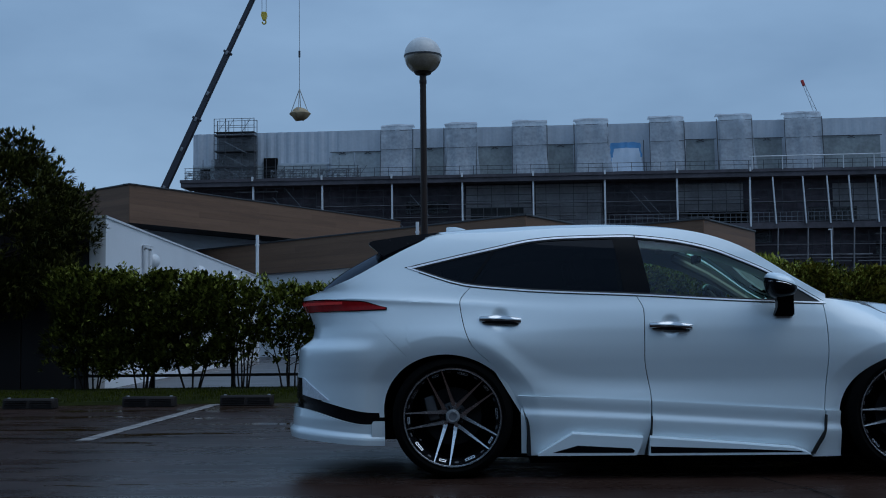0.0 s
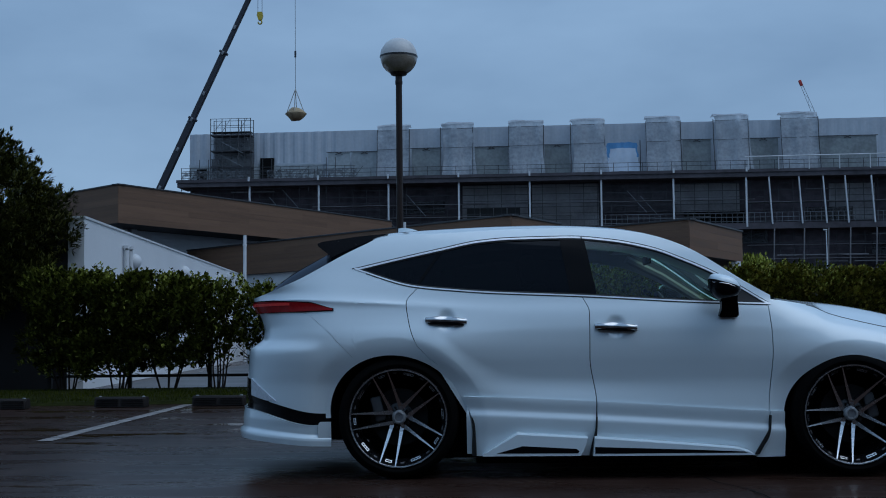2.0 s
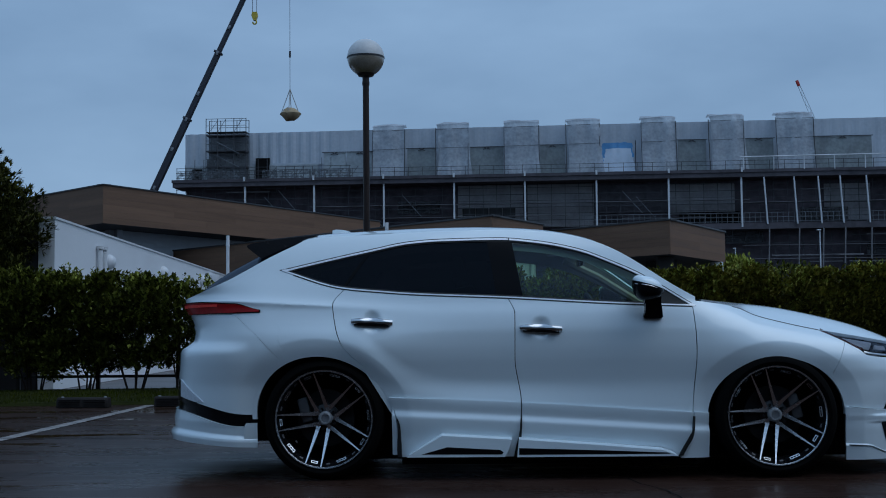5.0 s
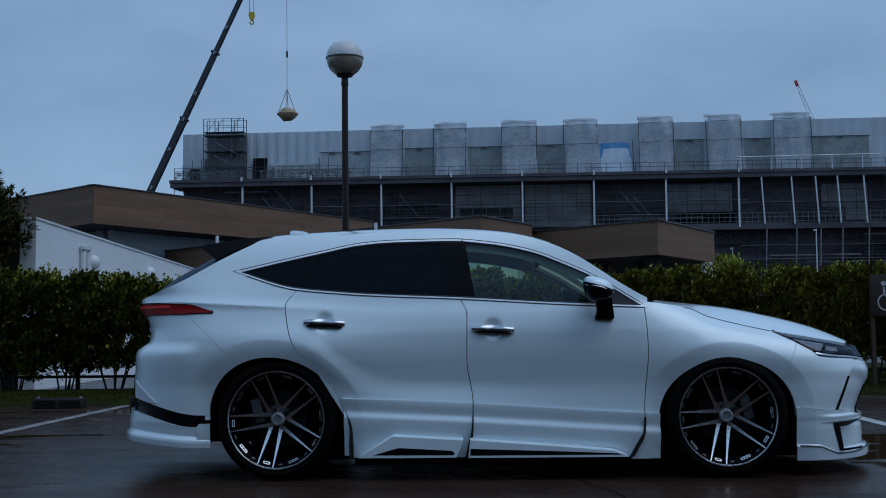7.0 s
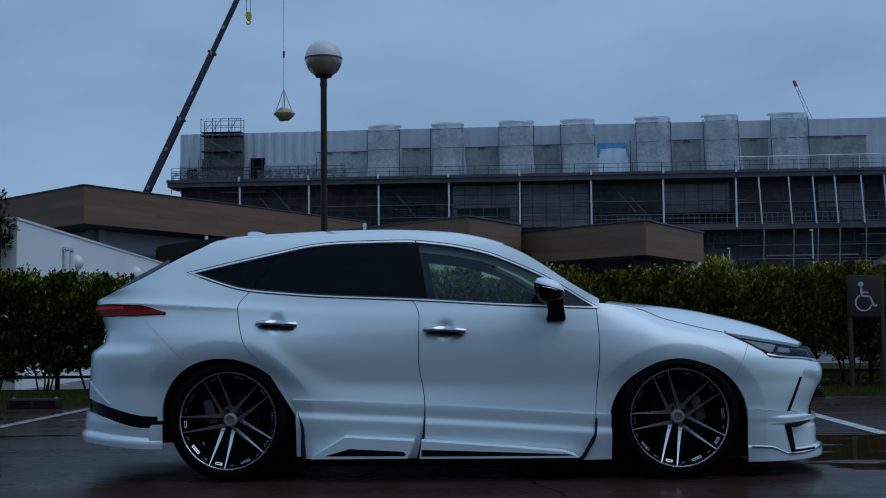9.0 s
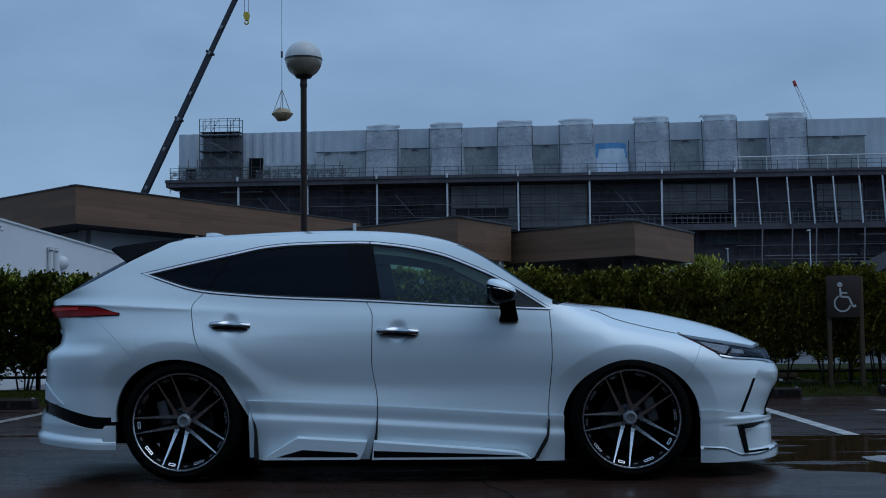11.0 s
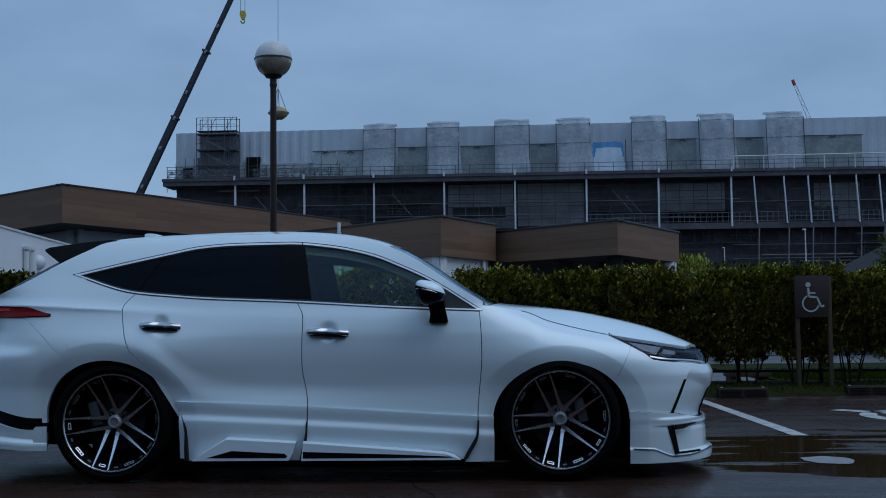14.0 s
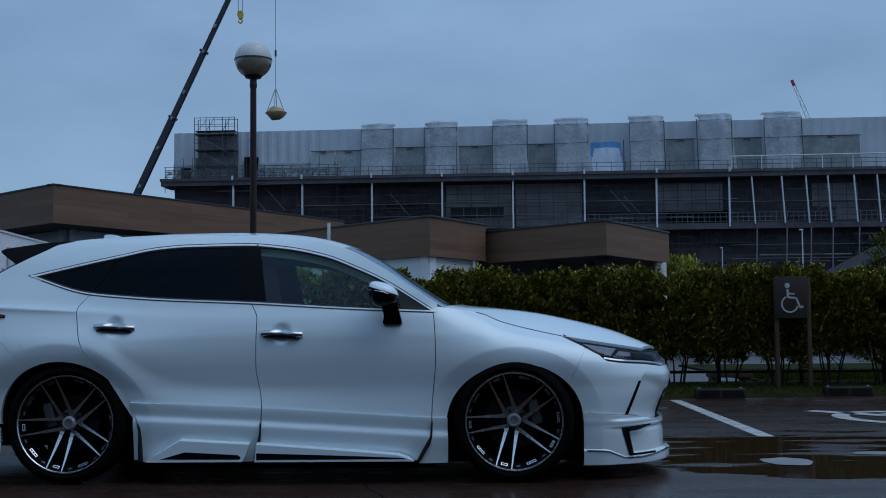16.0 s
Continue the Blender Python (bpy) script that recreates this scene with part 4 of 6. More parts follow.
def build_site():
    t = in_site(thing("scaffolded_building", "large building under repair, wrapped in scaffold and sheeting", "building"))
    L, R = -47.5, 75.0
    # dark netted storeys below the deck
    site_part("facade", boxed((L, 3.2, 0), (R, 4.0, 20.2)), M_DARK_WALL, t, "dark netted facade")
    site_part("side_facade", boxed((L, 4.0, 0), (L + 0.5, 30, 20.1)), M_DARK_WALL, t)
    site_part("deck", boxed((L - 0.8, -0.6, 20.15), (R, 4.2, 20.75)), M_DECK, t, "dark slab edge")
    site_part("deck_edge", boxed((L - 0.9, -0.75, 20.75), (R, -0.45, 21.15)), M_DECK, t)
    site_part("lower_deck", boxed((8 + L * 0, -0.3, 13.3), (R, 4.0, 14.1)), M_DECK, t)
    # pale corrugated upper wall, rising a little to one side
    bm = bmesh.new()
    xs = np.arange(L - 1.0, R, 0.36)
    prev = None
    for k, x in enumerate(xs):
        y = 6.0 + ((0.16 if x < -27 else 0.045) if k % 4 < 2 else 0.0)
        a, b = bm.verts.new((x, y, 20.7)), bm.verts.new((x, y, 28.45 + 0.35 * (x - L) / (R - L)))
        if prev:
            bm.faces.new((prev[0], a, b, prev[1]))
        prev = (a, b)
    site_part("corrugated_wall", bm, M_SHEET, t, "pale grey corrugated sheet wall")
    site_part("upper_backing", boxed((L - 0.9, 6.3, 20.7), (R, 7.0, 28.3)), M_DECK, t)
    site_part("sheet_lap", boxed((L - 1.0, 5.90, 23.85), (-22.0, 5.98, 24.1)), M_SHEET, t)
    site_part("lower_sheeting", boxed((L - 0.9, 5.6, 21.0), (-29.5, 5.68, 23.8)), M_TENT_GREY, t, "pale mesh along the deck")
    # doorway shade is put in as solid black blocks before the wall
    for x0, x1, z0, z1 in ((-47.3, -45.9, 21.2, 23.4), (-38.25, -36.35, 21.1, 24.8)):
        site_part("wall_opening", boxed((x0, 5.45, z0), (x1, 5.99, z1)), M_UNDER, t, "doorway in the sheet wall, its shade painted black")
    # columns
    for k in range(8):
        x = -38.4 + 9.45 * k
        site_part("column", boxed((x - 0.11, -0.35, 13.6 if k > 5 else 9.0), (x + 0.11, 0.0, 20.15)), M_COLUMN, t, "white steel column")
        site_part("column_cap", boxed((x - 0.12, -0.9, 20.8), (x + 0.12, -0.6, 21.4)), M_COLUMN, t, "white bracket")
    for k, x in enumerate((30.65, 34.5, 37.6, 40.4, 43.75, 46.7, 50.0, 53.4)):
        ob = site_part("column", boxed((-0.08, -0.15, -6.2), (0.08, 0.15, 0.0)), M_COLUMN, t, "white steel column")
        ob.matrix_basis = pose(x, -0.4, 20.1, 0, -3.2, 0)
        ob = site_part("prop", boxed((-0.075, -0.1, -12), (0.075, 0.1, 0)), M_BOARD, t, "dull steel prop")
        ob.matrix_basis = pose(x + 0.6, -0.2, 13.4, 0, 2.2 if k < 6 else 1.2, 0)
    # scaffold tubes in front of the storeys
    bm = bmesh.new()
    rng = random.Random(9)
    for i in range(58):
        x = -46.5 + 1.83 * i
        if x > R:
            break
        add_tube(bm, (x, 1.2, 4), (x, 1.2, 20.1), 0.05, None, 4, False)
    for z in np.arange(6.3, 20.0, 1.75):
        add_tube(bm, (L + 1, 1.1, z), (R, 1.1, z), 0.055, None, 4, False)
        add_tube(bm, (L + 1, 1.1, z + 0.9), (R, 1.1, z + 0.9), 0.035, None, 4, False)
    for x in (-36, -34.2, -17.2, 12.3, 14.1, 47.5, 49.4):
        z = rng.choice((14.6, 15.4, 16.4))
        site_part("brace", tube((x, 1.0, z + 3.4), (x + 2.6, 1.0, z + 0.4), 0.06, None, 4), M_SCAFF, t, "pale diagonal scaffold brace")
    site_part("scaffold_tubing", bm, M_SCAFF_DARK, t, "thin grey scaffold tubes", False, "stuff")
    for x0, x1, z in ((-30, 29, 17.3), (-20, 5, 15.6), (28, 60, 16.9), (28, 60, 11.2), (10, 29, 15.5), (28, 50, 9.4)):
        site_part("walk_board", boxed((x0, 0.7, z), (x1, 1.6, z + 0.07)), M_BOARD, t, "grey scaffold boards")
    for _ in range(22):
        x0 = rng.uniform(-44, 64)
        z = 6.3 + 1.75 * rng.randint(1, 7) + rng.choice((0.0, 0.9))
        site_part("toe_board", boxed((x0, 0.95, z), (x0 + rng.uniform(3, 9), 1.02, z + rng.uniform(0.08, 0.2))), M_BOARD, t, "pale scaffold toe board")
    for _ in range(9):
        x0, z = rng.uniform(-40, 56), rng.choice((9.8, 11.6, 14.5, 16.2, 18.0))
        site_part("net_patch", boxed((x0, 1.3, z), (x0 + rng.uniform(3.5, 8), 1.34, z + 1.7)), M_TENT_DIM, t, "dull grey safety net")
    # guard frames along the lower deck and glazing bands behind
    bm = bmesh.new()
    for x in np.arange(6.5, 56, 0.72):
        if 18 < x < 19.5:
            continue
        add_tube(bm, (x, 0.3, 14.2), (x, 0.3, 15.5), 0.035, None, 4, False)
    for z in (14.35, 14.9, 15.5):
        add_tube(bm, (6.5, 0.3, z), (56, 0.3, z), 0.035, None, 4, False)
    site_part("guard_frames", bm, M_SCAFF, t, "pale steel guard frames", False)
    for x0, x1, z0, z1 in ((20, 28, 14.3, 16.0), (11.5, 15, 17.3, 19.2)):
        site_part("window_band", boxed((x0, 3.05, z0), (x1, 3.2, z1)), M_UNDER, t, "dark window band")
    for k in range(4):
        site_part("window_band", boxed((-9.1 + 1.82 * k, 2.38, 15.5), (-7.42 + 1.82 * k, 2.47, 16.95)), M_BLACK_MATT, t, "dark window band")
    for x0, x1 in ((8.0, 27.0),):
        site_part("plain_panel", boxed((x0, 2.9, 16.0), (x1, 3.18, 19.8)), M_DECK, t, "dull grey wall panel")
    # deck railing
    bm = bmesh.new()
    for i in range(64):
        x = L + 1 + 1.9 * i
        add_tube(bm, (x, -0.6, 21.1), (x, -0.6, 22.35), 0.045, None, 4, False)
    for z in (21.75, 22.3):
        add_tube(bm, (L, -0.6, z), (R, -0.6, z), 0.04, None, 4, False)
    site_part("deck_railing", bm, M_SCAFF_DARK, t, "thin dark railing", False)
    bm = bmesh.new()
    for i in range(20):
        x = L - 0.5 + 1.25 * i
        tall = 24.0 if i % 7 in (2, 3) else 22.9
        add_tube(bm, (x, 0.4, 19.4), (x, 0.4, tall), 0.05, None, 4, False)
        if i % 3 == 1:
            add_tube(bm, (x, 0.4, 21.1), (x + 1.25, 0.4, 22.8), 0.035, None, 4, False)
    for z in (19.9, 21.5, 22.2, 22.85):
        add_tube(bm, (L - 0.6, 0.4, z), (-24.0, 0.4, z), 0.04, None, 4, False)
    site_part("deck_scaffold", bm, M_SCAFF_DARK, t, "dark scaffold frames along the deck", False)
    for x0, x1 in ((L - 0.5, -38.6), (-36.2, -24.0)):
        site_part("deck_mesh", boxed((x0, 0.6, 21.1), (x1, 0.63, 22.5)), M_DECK_MESH, t, "thin mesh behind the deck scaffold")
    for x0, x1, z0, z1 in ((-9.7, -0.9, 17.6, 20.0), (-9.75, -0.85, 14.0, 17.5), (-0.3, 8.6, 14.2, 20.0), (18.7, 27.3, 15.9, 19.7), (39.0, 45.0, 14.6, 19.4)):
        site_part("sheet_panel", boxed((x0, 2.5, z0), (x1, 2.56, z1)), M_DULL_SHEET, t, "dull grey sheeting behind the scaffold")
    bm = bmesh.new()
    add_tube(bm, (27.6, -0.8, 22.75), (R, -0.8, 22.95), 0.075, None, 6, False)
    for i in range(9):
        x = 28 + 3.9 * i
        add_tube(bm, (x, -0.8, 21.0), (x, -0.8, 22.8), 0.065, None, 6, False)
    site_part("white_railing", bm, M_COLUMN, t, "white tubular railing", False)
    # grey net panels between the tents
    for x0, x1, z1 in ((-28.5, -25.4, 25.3), (-25.2, -21.6, 25.3), (-16.8, -12.8, 25.6), (-8.1, -3.5, 25.6), (1.5, 4.9, 25.7), (20.2, 24.0, 26.0), (29.0, 33.0, 26.0), (38.3, 46.0, 26.1)):
        site_part("net_panel", boxed((x0, 4.7, 21.4), (x1, 4.76, z1)), M_TENT_GREY if x0 < -20 else M_NET_GREEN, t, "grey mesh sheeting")
        bm = bmesh.new()
        add_tube(bm, (x0 - 0.2, 4.6, z1), (x1 + 0.2, 4.6, z1), 0.06, None, 4, False)
        add_tube(bm, ((x0 + x1) / 2 - 0.5, 4.55, z1 - 0.35), ((x0 + x1) / 2 + 0.5, 4.55, z1), 0.06, None, 4, False)
        add_tube(bm, ((x0 + x1) / 2 + 0.5, 4.55, z1 - 0.35), ((x0 + x1) / 2 - 0.5, 4.55, z1), 0.06, None, 4, False)
        site_part("net_rail", bm, M_SCAFF_DARK, t, "", False)
    site_part("roof_post", boxed((55.0, 6.2, 27.6), (55.25, 6.5, 28.9)), M_SOFFIT, t, "short dark roof post")


build_site()


def tent(x, w, top, seed):
    """A scaffold bay draped in pale sheeting that hangs over a bowed frame."""
    t = in_site(thing("sheeted_bay", "scaffold bay draped in pale translucent sheeting", "sheeting", (x, 0, 0), "sheeted scaffold bays"))
    rng = random.Random(seed)
    bm = bmesh.new()
    rows = []
    prof = [(5.8, top + 0.45), (4.4, top + 0.62), (3.6, top + 0.30), (3.5, top - 0.25), (3.3, top - 1.3), (3.2, top - 3.0), (2.9, top - 4.6), (2.4, 21.25)]
    for j, (y, z) in enumerate(prof):
        row = []
        for i in range(25):
            u = i / 24
            flare = (0.25 if j == len(prof) - 1 else 0.0) + (0.11 if j < 3 else 0.0)
            xx = (u - 0.5) * w * (1 + flare * 0.5) + (0.35 * (j / 6) if seed % 2 else 0.0)
            sag = 0.14 * math.sin(u * 9 + seed) + 0.30 * noise.noise((u * 5, j * 1.7, seed * 3.1))
            row.append(bm.verts.new((xx, y + sag, z + (0.15 * noise.noise((u * 3.5, 9 + j, seed * 1.7)) - (0.10 * abs(2 * u - 1) ** 3 if j < 3 else 0.0) if j < 4 else 0))))
        rows.append(row)
    for a, b in zip(rows, rows[1:]):
        for k in range(24):
            bm.faces.new((a[k], a[k + 1], b[k + 1], b[k]))
    part("sheet", bm, M_TENT, t, "", True)
    for s in (-0.5, 0.5):
        bm = bmesh.new()
        add_path(bm, [(s * w * 1.03, y - 0.06, z) for y, z in prof[3:]], 0.065 if (seed + (s > 0)) % 2 else 0.045, 5)
        part("edge_pole", bm, M_SCAFF_DARK, t, "dark edge pole")
    bm = bmesh.new()
    add_tube(bm, (-w / 2, 3.38, top - 0.45), (w / 2, 3.38, top - 0.39), 0.035, None, 4, False)
    part("cross_rail", bm, M_SCAFF_DARK, t)
    part("cross_rail", tube((-w / 2, 3.05, top - 3.1), (w / 2, 3.05, top - 3.02), 0.035, None, 4), M_SCAFF_DARK, t)
    return t


for k, (tx, tw) in enumerate(((-19.2 + 0.0, 4.3), (-10.5, 4.3), (-1.0, 4.6), (7.3, 4.4), (17.5, 4.5), (26.5, 4.5), (35.6, 4.8))):
    tent(tx, tw, 28.35 + 0.08 * k, k)


def build_tarp():
    t = in_site(thing("blue_tarpaulin", "blue and white tarpaulin tied over a scaffold bay", "tarpaulin", (12.0, 0, 0)))
    bm = bmesh.new()
    rows = []
    for j in range(11):
        v = j / 10
        row = []
        for i in range(19):
            u = i / 18 * 2 - 1
            wide = 2.0 + 0.42 * v + 0.10 * math.sin(j * 1.9)
            z = 25.80 - 0.12 * abs(u) ** 1.5 - 4.0 * v + 0.12 * noise.noise((u * 3, v * 2, 4.0))
            row.append(bm.verts.new((u * wide + 0.1 * noise.noise((u * 2, v * 4, 9.0)), 4.45 - 0.35 * v + 0.20 * noise.noise((u * 3.2, v * 1.6, 1.0)), z)))
        rows.append(row)
    for j, (a, b) in enumerate(zip(rows, rows[1:])):
        for k in range(18):
            f = bm.faces.new((a[k], a[k + 1], b[k + 1], b[k]))
            f.material_index = 0 if j < 2 or k < 2 - j // 5 or k > 16 + j // 5 else 1
    part("sheet", bm, [M_TARP, M_PALE_TARP], t, "", True)
    for x in (-2.3, 2.45):
        part("pole", tube((x, 4.2, 20.7), (x, 4.2, 26.0 if x > 0 else 25.2), 0.055, None, 5), M_CRANE, t, "dark scaffold pole")


build_tarp()


def build_tower():
    t = in_site(thing("scaffold_tower", "scaffold stair tower standing against the sheet wall", "scaffold", (-44.5, 2.4, 0)))
    for x in (0, 1.6, 3.9, 5.6):
        for y in (0, 1.8):
            part("standard", tube((x, y, 20.7), (x, y, 30.0), 0.06, None, 5), M_SCAFF_DARK, t)
    for z in (21.2, 23.2, 25.4, 27.6, 28.1):
        part("platform", boxed((0, 0, z), (5.6, 1.8, z + (0.16 if z < 27.9 else 0.05))), M_SCAFF_DARK, t)
    bm = bmesh.new()
    for z in (29.0, 29.95):
        for y in (0, 1.8):
            add_tube(bm, (0, y, z), (5.6, y, z), 0.045, None, 4, False)
    for x in (1.6, 3.9):
        add_tube(bm, (x, 0, 28.1), (x + 1.2, 0, 29.95), 0.04, None, 4, False)
    part("top_guard", bm, M_SCAFF, t)
    bm = bmesh.new()
    for z in (21.3, 23.2, 25.1):
        add_tube(bm, (1.4, -0.05, z + 1.7), (4.6, -0.05, z), 0.07, None, 4, False)
    part("stair_flight", bm, M_SCAFF, t)
    part("netting", boxed((0.1, 1.75, 20.8), (5.5, 1.8, 27.6)), M_TOWER_NET, t, "dull grey netting")
    part("netting", boxed((0.05, 0.30, 20.9), (5.55, 0.33, 24.4)), M_TOWER_NET, t, "dark safety net")
    for z in (22.2, 24.3, 26.4, 26.9):
        for y in (0, 1.8):
            part("guard_rail", tube((0, y, z), (5.6, y, z), 0.035, None, 4), M_SCAFF_DARK, t)
    for x in (0.8, 2.75, 4.75):
        part("upright", tube((x, 0, 20.7), (x, 0, 29.95), 0.035, None, 4), M_SCAFF_DARK, t)
    for k, z in enumerate((21.2, 23.2, 25.4, 27.6)):
        part("brace", tube((0.0 if k % 2 else 3.9, 0, z), (1.6 if k % 2 else 5.6, 0, z + 2.0), 0.03, None, 4), M_SCAFF_DARK, t)


build_tower()


# ---------------------------------------------------------------- cranes and load
def build_crane():
    t = thing("mobile_crane", "mobile crane with a long dark telescopic boom and yellow head", "crane", (-40.8, 130.0, 0.0))
    part("carrier", boxed((-4.5, -1.4, 0.6), (4.5, 1.4, 1.6), 0.08), M_CRANE, t)
    for x in (-3.4, -1.8, 2.0, 3.5):
        for y in (-1.2, 1.2):
            part("wheel", tube((x, y - 0.25, 0.62), (x, y + 0.25, 0.62), 0.62, None, 16), M_TYRE, t)
    a, d = Vector((0, 0, 1.6)), Vector((0.423, 0, 0.906))
    n = Vector((0.906, 0, -0.423))
    sections = ((0.0, 24.5, 0.38), (24.0, 32.5, 0.32), (32.0, 39.6, 0.27))
    for k, (s0, s1, r) in enumerate(sections):
        bm = bmesh.new()
        q = []
        for s in (s0, s1):
            for sx, sy in ((-1, -1), (1, -1), (1, 1), (-1, 1)):
                q.append(bm.verts.new(a + d * s + n * sx * r + Vector((0, sy * r * 0.8, 0))))
        bm.faces.new(q[:4])
        bm.faces.new(q[4:])
        for i in range(4):
            j = (i + 1) % 4
            bm.faces.new((q[i], q[j], q[4 + j], q[4 + i]))
        bmesh.ops.recalc_face_normals(bm, faces=bm.faces)
        bmesh.ops.bevel(bm, geom=list(bm.edges), offset=0.08, segments=1, affect="EDGES")
        part("boom_section", bm, M_CRANE, t, "", False)
    for s in (16.2, 20.8, 24.4, 27.5, 32.4, 35.5):
        c = a + d * s
        ob = part("boom_plate", boxed((-0.24, -0.42, -0.28), (0.24, -0.30, 0.28), 0.02), M_SCAFF, t, "pale plate on the boom")
        ob.matrix_basis = Matrix.Translation(c) @ pose(0, 0, 0, 0, 25, 0) @ Matrix.Diagonal((0.55, 1.0, 0.8, 1))
    for s in (24.5, 32.5):
        ob = part("boom_collar", boxed((-0.45, -0.40, -0.13), (0.45, 0.40, 0.13), 0.04), M_CRANE, t)
        ob.matrix_basis = Matrix.Translation(a + d * s) @ pose(0, 0, 0, 0, 25, 0)
    head = a + d * 39.6
    bm = bmesh.new()
    add_box(bm, (head.x - 0.9, -0.5, head.z - 0.3), (head.x + 1.5, 0.5, head.z + 0.5), 0, 0.1)
    part("boom_head", bm, M_YELLOW, t, "yellow boom head")
    bm = bmesh.new()
    tip = Vector((21.6, 0, 48.5))
    for off in (-0.3, 0.3):
        add_tube(bm, head + Vector((0, off, 0.3)), tip + Vector((0, off * 0.3, 0)), 0.08, 0.05, 6)
        add_tube(bm, head + Vector((1.2, off, 0.1)), tip + Vector((0, off * 0.3, 0)), 0.08, 0.05, 6)
    part("fly_jib", bm, M_CRANE, t, "lattice jib above the boom head")
    hook = head + Vector((0.95, -0.1, 0))
    bm = bmesh.new()
    for dx in (-0.18, 0.28):
        add_tube(bm, (hook.x + dx, -0.1, 35.2), (hook.x + dx, -0.1, head.z), 0.03, None, 5)
    part("hoist_line", bm, M_CABLE, t)
    bm = bmesh.new()
    add_prism(bm, [(hook.x + a, b) for a, b in ((-0.20, 35.45), (0.30, 35.45), (0.38, 35.05), (0.20, 34.55), (-0.10, 34.55), (-0.28, 35.05))], -0.3, 0.2, "y")
    block = part("hook_block", bm, M_YELLOW, t, "yellow hook block")
    bm = bmesh.new()
    add_path(bm, [(hook.x + 0.05 + 0.20 * math.sin(u), -0.1, 34.34 - 0.22 * math.cos(u)) for u in [math.radians(-100 + 250 * k / 10) for k in range(11)]], 0.08, 6)
    part("hook", bm, M_YELLOW, block, "yellow steel hook")


build_crane()


def build_load():
    t = thing("hoisted_bag", "tan bulk bag hanging in slings from a crane cable", "sling load", (-19.2, 130.0, 24.2))
    bm = bmesh.new()
    add_lathe(bm, [(0.0, -0.80), (0.40, -0.74), (0.80, -0.46), (1.10, -0.06), (1.12, 0.04), (0.96, 0.22), (0.74, 0.44), (0.45, 0.60), (0.18, 0.66), (0.0, 0.67)], seg=24)
    for v in bm.verts:
        v.co *= 1 + 0.20 * noise.noise(v.co * 1.9 + Vector((3.1, 0, 0)))
    part("bag", bm, M_BAG, t)
    bm = bmesh.new()
    for x, y in ((-0.92, 0), (0.92, 0), (0.0, -0.9), (0.0, 0.9)):
        add_tube(bm, (x, y, 0.2), (0.0, 0, 2.7), 0.045, None, 5)
    part("slings", bm, M_SLING, t, "pale webbing lifting slings")
    bm = bmesh.new()
    add_tube(bm, (0, 0, 2.6), (0, 0, 24.3), 0.028, None, 5)
    cable = part("hoist_cable", bm, M_CABLE, t, "long steel cable")
    part("swivel", tube((0, 0, 6.2), (0, 0, 6.9), 0.11, None, 8), M_CRANE, cable, "dark swivel")


build_load()


def build_far_crane():
    t = thing("far_tower_crane", "distant luffing crane jib with a red tip", "crane", (121.5, 400.0, 0.0))
    a, b = Vector((-14.2, 0, 80.0)), Vector((-6.0, 0, 59.0))
    bm = bmesh.new()
    for off in (-0.9, 0.9):
        add_tube(bm, a + Vector((off * 0.4, 0, 0)), b + Vector((off, 0, 0)), 0.07, None, 5)
    for k in range(12):
        p, q = a.lerp(b, k / 12), a.lerp(b, (k + 1) / 12)
        s = 1 if k % 2 else -1
        w = 0.4 + 0.5 * k / 12
        add_tube(bm, p + Vector((s * w, 0, 0)), q + Vector((-s * w, 0, 0)), 0.05, None, 4)
    part("jib", bm, M_SCAFF, t, "thin pale lattice jib")
    part("mast", boxed((-6.8, -0.9, 0), (-5.2, 0.9, 62)), M_SCAFF, t)
    bm = boxed((-0.5, -0.4, -1.0), (0.4, 0.4, 1.0), 0.1)
    ob = part("tip", bm, M_RED, t, "red jib tip")
    ob.matrix_basis = Matrix.Translation(a) @ pose(0, 0, 0, 0, -20, 0)


build_far_crane()
for px, py, h in ((31.9, 110.0, 9.3), (32.7, 150.0, 10.2)):
    t = thing("road_lamp", "slim pale street lamp pole in the distance", "street lamp", (px, py, 0), "distant lamp poles")
    part("pole", tube((0, 0, 0), (0, 0, h), 0.07, 0.05, 8), M_COLUMN, t)
    part("lantern", boxed((-0.26, -0.10, h - 0.05), (0.08, 0.10, h + 0.07), 0.03), M_COLUMN, t)


# ---------------------------------------------------------------- the car
# Car frame: x ahead from the rear axle, y across from the middle, z up.
BASE, HUB_Z = 2.69, 0.36
# wheel openings: middle, half length, height over the hub, lean
ARCHES = ((0.0, 0.410, 0.375, -0.042), (2.695, 0.408, 0.343, 0.010))
sweep = curve((0.10, 0.86), (0.24, 0.79), (0.42, 0.655), (0.60, 0.555), (0.80, 0.515), (1.15, 0.495), (1.7, 0.46), (2.3, 0.42))

half_width = curve((0.06, 0.822), (0.20, 0.842), (0.34, 0.857), (0.45, 0.860), (0.55, 0.858), (0.64, 0.869), (0.72, 0.881), (0.79, 0.8855), (0.86, 0.8835), (0.92, 0.874), (0.98, 0.859), (1.05, 0.832), (1.14, 0.805), (1.25, 0.762), (1.35, 0.722), (1.45, 0.668), (1.53, 0.600))
belt = curve((-0.278, 1.257), (0.104, 1.141), (0.37, 1.114), (0.508, 1.103), (1.104, 1.074), (1.744, 1.034), (2.235, 1.012))
window_top = curve((-0.278, 1.257), (0.0, 1.322), (0.263, 1.380), (0.50, 1.428), (0.691, 1.443), (1.047, 1.448), (1.284, 1.427), (1.547, 1.372), (1.74, 1.296), (1.892, 1.225), (2.235, 1.012))
